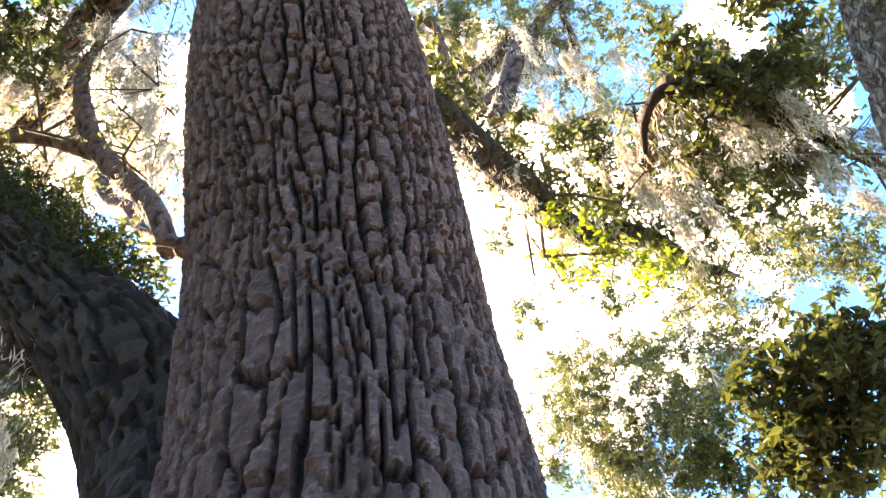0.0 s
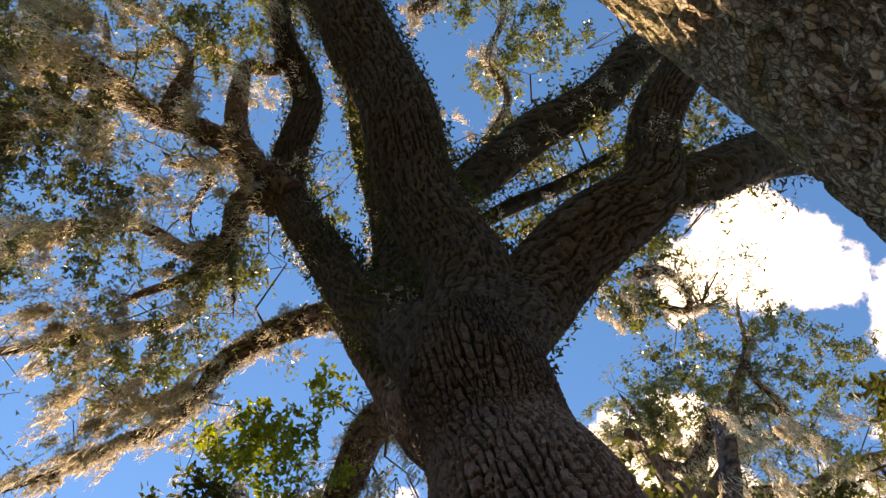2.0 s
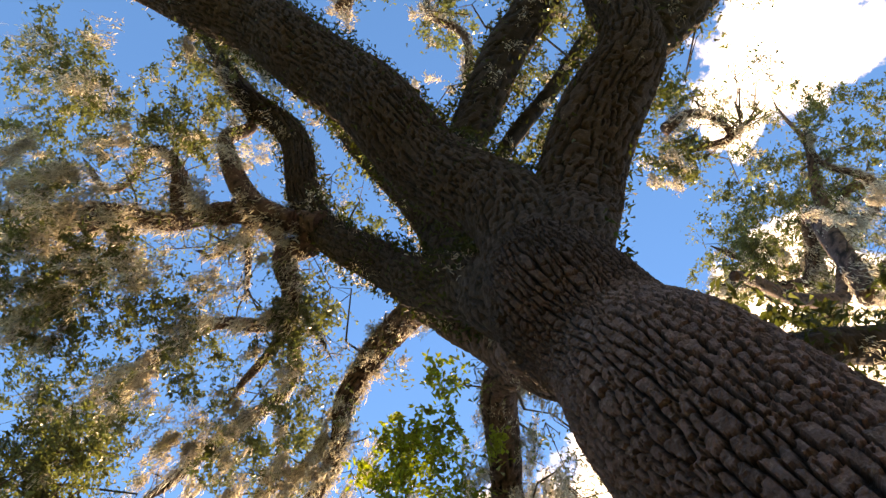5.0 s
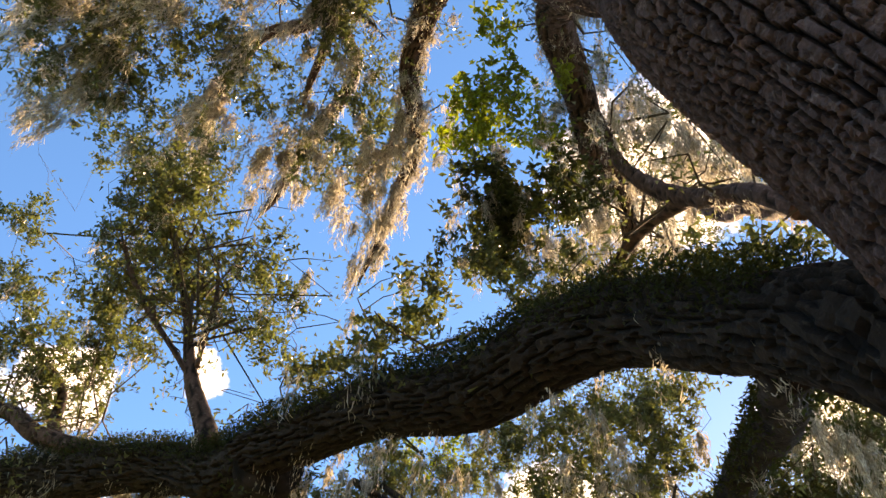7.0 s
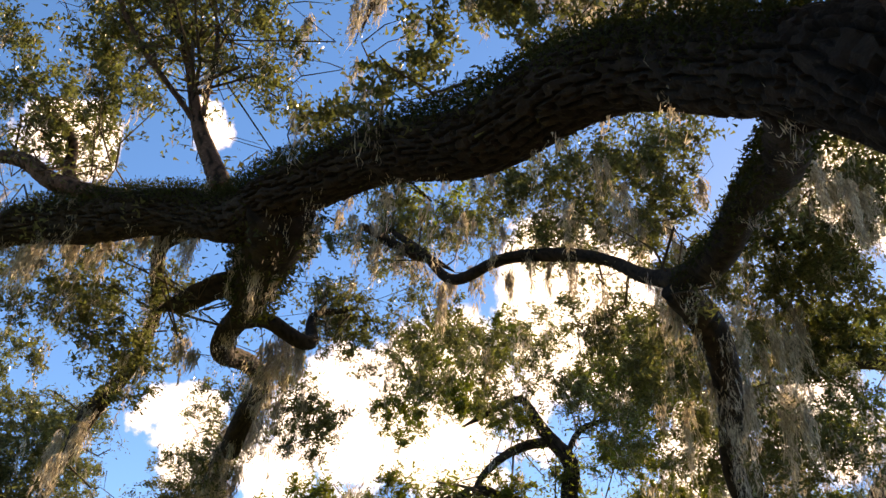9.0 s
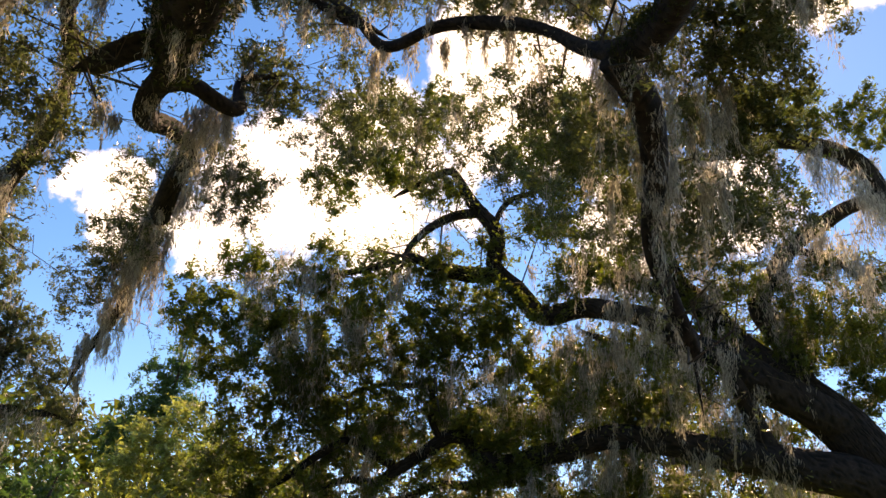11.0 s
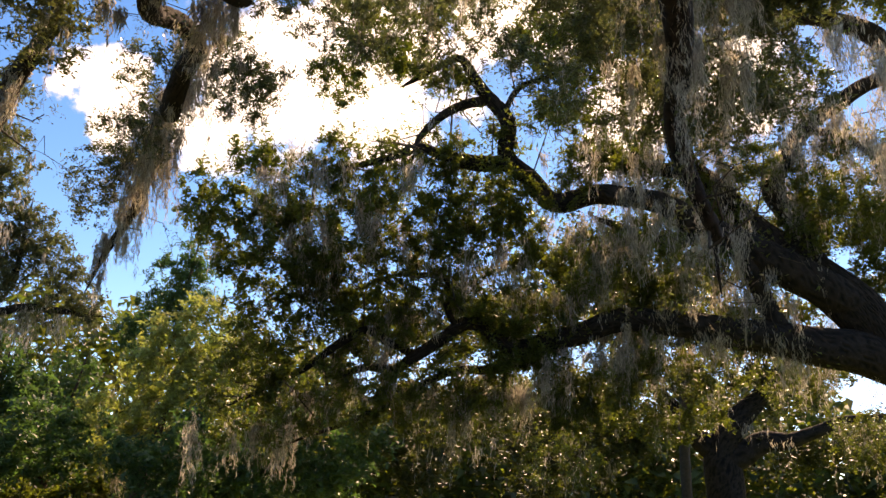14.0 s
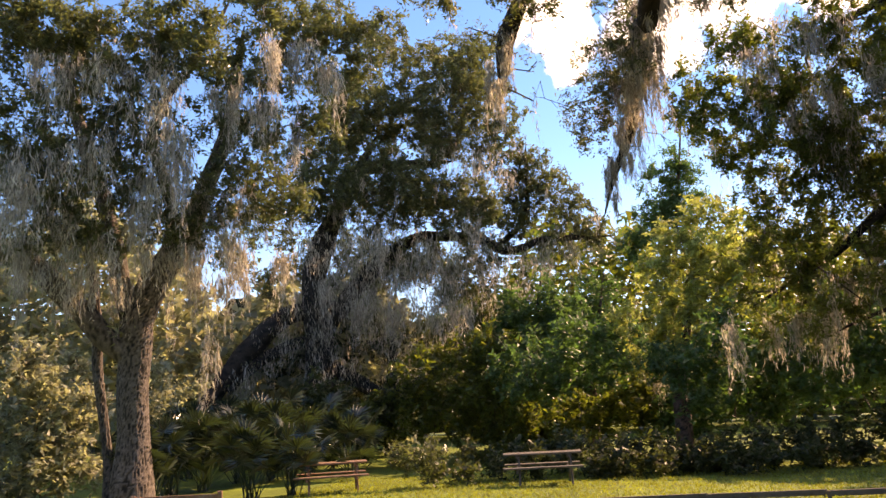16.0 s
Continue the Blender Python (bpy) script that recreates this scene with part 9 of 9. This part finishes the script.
shrub("low dark hedge at the back of the lawn", [(-22.79, -2.03, 0.00, 0.38), (-22.83, -1.45, 0.00, 0.35), (-23.58, -2.49, 0.28, 0.37), (-22.65, -0.93, 0.00, 0.38), (-22.66, -0.36, 0.00, 0.35), (-23.46, -1.34, 0.27, 0.36), (-23.19, 0.15, 0.00, 0.39), (-23.16, 0.72, 0.01, 0.36), (-24.01, -0.21, 0.28, 0.37)], DARK_LEAF, 0.16, 0.3, 2.2)
shrub("low dark hedge at the back of the lawn", [(-22.55, 1.42, -0.05, 0.40), (-22.50, 1.98, 0.02, 0.37), (-23.39, 1.11, 0.29, 0.38), (-23.11, 2.57, -0.04, 0.41), (-23.04, 3.13, 0.02, 0.38), (-23.97, 2.31, 0.30, 0.39), (-23.77, 3.63, -0.04, 0.43), (-23.67, 4.19, 0.03, 0.39), (-24.64, 3.41, 0.32, 0.41)], DARK_LEAF, 0.16, 0.3, 2.2)
shrub("grey-green weeds beside the picnic table", [(-21.16, -6.90, 0.52, 0.45), (-21.31, -6.34, 0.34, 0.45), (-21.44, -5.91, 0.53, 0.45)], OAK_LEAF, 0.11, 0.2, 1.3)
shrub("shaded understorey shrubs beneath the oaks", [(-25.3, 5.6, 2.7, 1.42), (-25.5, 4.6, 3.4, 1.42), (-25.0, 6.6, 3.4, 1.42), (-25.7, 4.0, 2.3, 1.25)], PINE_LEAF, 0.22, 0.45, 1.8)
shrub("shaded understorey shrubs beneath the oaks", [(-26.3, 9.3, 2.8, 1.53), (-26.7, 8.2, 3.5, 1.15), (-26.1, 9.6, 4.2, 1.15)], DARK_LEAF, 0.22, 0.45, 1.8)
shrub("shaded understorey shrubs beneath the oaks", [(-26.2, 26.0, 4.2, 1.27), (-25.0, 27.1, 4.2, 1.27), (-27.3, 24.9, 4.0, 1.27), (-24.1, 27.9, 4.2, 1.27)], DARK_LEAF, 0.22, 0.45, 1.8)
shrub("shaded understorey shrubs beneath the oaks", [(-25.7, 15.2, 4.6, 1.64), (-26.6, 13.5, 4.2, 1.64), (-24.9, 16.6, 4.0, 1.23)], DARK_LEAF, 0.22, 0.45, 1.8)
shrub("shaded understorey shrubs beneath the oaks", [(-30.5, 14.8, 3.9, 1.40), (-29.7, 16.2, 4.3, 1.63), (-29.2, 17.3, 3.4, 1.40), (-30.0, 15.7, 2.6, 1.40)], DARK_LEAF, 0.22, 0.45, 1.8)
shrub("shaded understorey shrubs beneath the oaks", [(-29.8, -2.9, 3.1, 1.64), (-29.7, -4.2, 2.7, 1.64), (-29.9, -1.8, 2.8, 1.23)], PINE_LEAF, 0.22, 0.45, 1.8)
shrub("shaded understorey shrubs beneath the oaks", [(-26.9, 2.0, 3.1, 1.48), (-26.7, 3.4, 2.9, 1.29), (-27.0, 1.4, 2.0, 1.11), (-28.0, 0.3, 2.7, 1.15)], PINE_LEAF, 0.22, 0.45, 1.8)
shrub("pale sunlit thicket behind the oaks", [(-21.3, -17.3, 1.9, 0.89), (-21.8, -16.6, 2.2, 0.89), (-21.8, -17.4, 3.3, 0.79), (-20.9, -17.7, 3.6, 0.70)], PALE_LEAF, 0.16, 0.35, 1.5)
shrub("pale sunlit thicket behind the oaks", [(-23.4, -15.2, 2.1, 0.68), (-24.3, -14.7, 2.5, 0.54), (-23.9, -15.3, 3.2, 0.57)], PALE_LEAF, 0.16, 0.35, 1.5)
for k, (x, y, h, s) in enumerate([(-22.4, -14.1, 1.6, 1.3), (-23.0, -13.4, 1.8, 1.4), (-25.0, -13.3, 1.8, 1.4), (-25.7, -12.5, 1.9, 1.5), (-27.5, -16.6, 2.2, 1.4), (-27.3, -11.8, 1.8, 1.5), (-26.4, -10.0, 1.6, 1.3), (-32.3, -17.6, 2.4, 1.5), (-31.8, -14.8, 2.4, 1.5), (-20.6, -13.5, 1.2, 1.2), (-20.3, -10.5, 1.2, 1.2), (-20.8, -9.6, 1.2, 1.1), (-35.6, -13.9, 2.4, 1.5)]):
    palmetto(x, y, h, s, 26, k)


# ---------- ground ----------
def build_ground():
    n = 180
    g = np.linspace(-1, 1, n)
    s = np.sign(g) * (np.abs(g) ** 3 * 900 + np.abs(g) * 40)
    X, Y = np.meshgrid(s, s)
    v = np.stack([X, Y, ground_z(X, Y)], -1).reshape(-1, 3)
    i, j = np.meshgrid(np.arange(n - 1), np.arange(n - 1), indexing="ij")
    q = np.stack([i * n + j, i * n + j + 1, (i + 1) * n + j + 1, (i + 1) * n + j], -1).reshape(-1, 4)
    tagged(mesh_object("ground", v, q, GRASS, smooth=True), "mown lawn with patches of sun", "ground", kind="structure")


def strip(name, line, width, mat, label):
    """A flat strip along a line of (x, y), lying just above the lawn."""
    s = spline([(x, y, 0, 1) for x, y in line], 0.6)[:, :2]
    t = np.gradient(s, axis=0)
    t /= np.linalg.norm(t, axis=1, keepdims=True)
    nrm = np.stack([-t[:, 1], t[:, 0]], 1)
    cols = np.linspace(-0.5, 0.5, 5)
    edge = 1 + 0.08 * np.sin(np.arange(len(s)) * 0.9)
    v = []
    for k, c in enumerate(cols):
        xy = s + nrm * (c * width * edge)[:, None]
        z = ground_z(xy[:, 0], xy[:, 1]) + (0.06 if 0 < k < 4 else -0.08)
        v.append(np.column_stack([xy, z]))
    v = np.stack(v, 1)
    r = len(s)
    i, j = np.meshgrid(np.arange(r - 1), np.arange(4), indexing="ij")
    q = np.stack([i * 5 + j, i * 5 + j + 1, (i + 1) * 5 + j + 1, (i + 1) * 5 + j], -1).reshape(-1, 4)
    return tagged(mesh_object(name, v.reshape(-1, 3), q, mat, smooth=True), label, "road", kind="structure")


def box(size, at, rot=0.0, tilt=0.0, bevel=0.006):
    """A bevelled board as bmesh: size, centre, turn about z and tilt about its long axis x."""
    bm = bmesh.new()
    bmesh.ops.create_cube(bm, size=1.0)
    bmesh.ops.scale(bm, vec=size, verts=bm.verts)
    bmesh.ops.bevel(bm, geom=bm.edges[:], offset=min(bevel, min(size) * 0.3), segments=1, affect="EDGES")
    bmesh.ops.transform(bm, matrix=Matrix.Translation(at) @ Matrix.Rotation(rot, 4, "Z") @ Matrix.Rotation(tilt, 4, "X"), verts=bm.verts)
    return bm


def part(name, bm, mat, parent, label=""):
    me = bpy.data.meshes.new(name)
    bm.to_mesh(me)
    bm.free()
    me.materials.append(mat)
    ob = new(name, me)
    ob.parent = parent
    if label:
        ob["label"] = label
    return ob


def picnic_table(mat, label, group="picnic tables"):
    t = thing("picnic_table", label, "table", group=group)
    for k in range(4):
        part("top_board", box((1.9, 0.17, 0.04), (0, -0.285 + 0.19 * k, 0.74)), mat, t)
    for side in (-1, 1):
        for k in range(2):
            part("seat_board", box((1.9, 0.135, 0.04), (0, side * (0.60 + 0.15 * k), 0.44)), mat, t)
    for x in (-0.62, 0.62):
        part("seat_bearer", box((0.045, 1.6, 0.09), (x, 0, 0.375)), mat, t)
        part("top_bearer", box((0.045, 0.74, 0.09), (x, 0, 0.675)), mat, t)
        for side in (-1, 1):
            part("leg", box((0.045, 0.10, 0.88), (x + 0.05, side * 0.45, 0.37), 0, side * 0.52), mat, t)
    return t


def rail_fence(posts, mat, label, rails=(0.28, 0.62), post=(0.10, 0.10, 0.8), group="rail fences"):
    f = thing("rail_fence", label, "fence", group=group, at=(posts[0][0], posts[0][1], 0), grounded=True)
    o = Vector((posts[0][0], posts[0][1], 0))
    drop = {p: ground_z(*p) + 0.03 - f.location.z for p in posts}
    for x, y in posts:
        part("post", box(post, Vector((x, y, post[2] / 2 - 0.03 + drop[(x, y)])) - o, 0.3), mat, f)
    for (x0, y0), (x1, y1) in zip(posts, posts[1:]):
        for z in rails:
            d = Vector((x1 - x0, y1 - y0, 0))
            part("rail", box((d.length, 0.06, 0.10), Vector(((x0 + x1) / 2, (y0 + y1) / 2, z + (drop[(x0, y0)] + drop[(x1, y1)]) / 2)) - o, math.atan2(d.y, d.x)), mat, f)
    return f


def litter_bin(x, y):
    b = thing("litter_bin", "dark metal litter bin standing on the drive", "bin", at=(x, y, 0), grounded=True)
    bm = bmesh.new()
    bmesh.ops.create_cone(bm, cap_ends=True, segments=24, radius1=0.27, radius2=0.30, depth=0.85, matrix=Matrix.Translation((0, 0, 0.425)))
    part("drum", bm, METAL, b)
    bm = bmesh.new()
    bmesh.ops.create_cone(bm, cap_ends=True, segments=24, radius1=0.32, radius2=0.26, depth=0.10, matrix=Matrix.Translation((0, 0, 0.90)))
    part("lid", bm, METAL, b)
    bm = bmesh.new()
    bmesh.ops.create_cone(bm, cap_ends=True, segments=24, radius1=0.305, radius2=0.305, depth=0.04, matrix=Matrix.Translation((0, 0, 0.60)))
    part("band", bm, METAL, b)


def leaf_litter():
    """Unseen brown fallen leaves round the great oak, added to tone the bounce light."""
    n, m = 72, 14
    az = np.linspace(0, 2 * math.pi, n, endpoint=False)
    edge = 9.6 + 0.7 * np.sin(az * 3 + 1) + 0.4 * np.sin(az * 7) + 0.25 * np.sin(az * 17 + 2)
    f = np.linspace(0.0, 1.0, m)[:, None]
    X, Y = -np.sin(az) * edge * f, np.cos(az) * edge * f
    Z = ground_z(X, Y) + 0.035 * (1 - f ** 6) - 0.03 * f ** 12
    i, j = np.meshgrid(np.arange(m - 1), np.arange(n), indexing="ij")
    q = np.stack([i * n + j, i * n + (j + 1) % n, (i + 1) * n + (j + 1) % n, (i + 1) * n + j], -1).reshape(-1, 4)
    tagged(mesh_object("ground", np.stack([X, Y, Z], -1).reshape(-1, 3), q, LITTER, smooth=True), "unseen brown leaf litter added under the great oak", "ground", kind="structure")


build_ground()
leaf_litter()
strip("road", [(-11, -6), (-12.6, -2), (-13.2, 2), (-16, 6), (-24, 11), (-36, 16), (-60, 24)], 3.0, SAND, "pale sandy drive crossed by tree shadows")

base = picnic_table(TIMBER, "weathered red-brown picnic table under the oaks")
base.matrix_basis = pose(-21.2, -8.7, ground_z(-21.2, -8.7) + 0.02, 0, 0, 112)
grey = picnic_table(GREY_TIMBER, "grey timber picnic table in front of the dark hedge")
grey.matrix_basis = pose(-21.0, -3.1, ground_z(-21.0, -3.1) + 0.02, 0, 0, 98)
copy_thing(grey, pose(-40.0, 20.5, ground_z(-40.0, 20.5) + 0.02, 0, 0, 60))
copy_thing(grey, pose(-37.0, 19.5, ground_z(-37.0, 19.5) + 0.02, 0, 0, 75))
copy_thing(grey, pose(-34.0, 15.2, ground_z(-34.0, 15.2) + 0.02, 0, 0, 70))
rail_fence([(-15.6, -1.6), (-15.9, 0.4), (-16.1, 2.4), (-16.4, 4.4), (-18.2, 6.6)], GREY_TIMBER, "low weathered rail along the drive's edge", rails=(0.06,), post=(0.10, 0.10, 0.12))
rail_fence([(-17.0, -14.0), (-17.4, -12.0), (-17.7, -10.0)], TIMBER, "low brown rail beside the tall oak", rails=(0.30,), post=(0.10, 0.10, 0.42))
litter_bin(-28.5, 13.2)


def distant_woods(name, label, az0, az1, near, deep, height, n, size, mat):
    """Unbroken woods that close the clearing."""
    az = np.radians(RNG.uniform(az0, az1, n))
    r = near + RNG.uniform(0, deep, n)
    low = 0.72 + 0.28 * smooth(60, 70, np.degrees(az))     # the woods stand lower beyond the backlit oak
    edge = height * low * (1 + 0.22 * np.sin(az * 9) + 0.14 * np.sin(az * 23 + 1) + 0.08 * np.sin(az * 57))
    z = RNG.uniform(0, 1, n) ** 0.8 * edge
    c = np.stack([-np.sin(az) * r, np.cos(az) * r, z], 1)
    v = slim(leaf_quads(c, size, 0.7))
    tagged(mesh_object(name, v, [], mat, tris=np.arange(len(v)).reshape(-1, 3)), label, "woods", kind="stuff")


def lawn_blades():
    n = 22000
    x = RNG.uniform(-26, -15, n)
    y = RNG.uniform(-10, 7, n)
    z = ground_z(x, y) + 0.02
    v = leaf_quads(np.stack([x, y, z], 1), 0.10, 0.22, up=0.0, droop=-0.9)
    tagged(mesh_object("grass", v, quads_of(v), BLADE), "short sunlit lawn grass", "grass", kind="stuff")


distant_woods("distant_woods", "dense dark woods beyond the clearing", 15, 108, 54, 12, 11.0, 48000, 0.7, FAR_LEAF)
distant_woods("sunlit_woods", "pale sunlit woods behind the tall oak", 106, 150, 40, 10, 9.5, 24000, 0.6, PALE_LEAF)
# added outside every view: this arc of woods blocks low skylight
distant_woods("unseen_woods", "unseen woods added to block low skylight", 150, 375, 30, 8, 8.0, 14000, 1.0, DARK_LEAF)
lawn_blades()


def wooded_skyline():
    """Ring added to close sky gaps behind the woods' outer leaves, all round; shaded by colour."""
    n = 360
    az = np.linspace(0, 2 * math.pi, n, endpoint=False)
    rows = []
    for k, f in enumerate(np.linspace(0, 1, 7)):
        top = 10.0 + 1.6 * np.sin(az * 7) + 1.2 * np.sin(az * 19 + 2) + 0.7 * np.sin(az * 47) + 0.5 * np.sin(az * 101 + 1)
        deg = np.degrees(az)
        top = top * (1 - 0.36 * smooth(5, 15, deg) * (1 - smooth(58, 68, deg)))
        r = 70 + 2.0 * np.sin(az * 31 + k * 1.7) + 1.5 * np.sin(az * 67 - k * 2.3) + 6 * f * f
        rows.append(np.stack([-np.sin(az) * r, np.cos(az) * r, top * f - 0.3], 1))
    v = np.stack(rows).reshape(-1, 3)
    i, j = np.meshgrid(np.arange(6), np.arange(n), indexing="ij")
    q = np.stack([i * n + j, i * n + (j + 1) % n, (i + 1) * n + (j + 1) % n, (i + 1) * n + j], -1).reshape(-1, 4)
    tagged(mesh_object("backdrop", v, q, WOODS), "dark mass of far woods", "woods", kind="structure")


wooded_skyline()
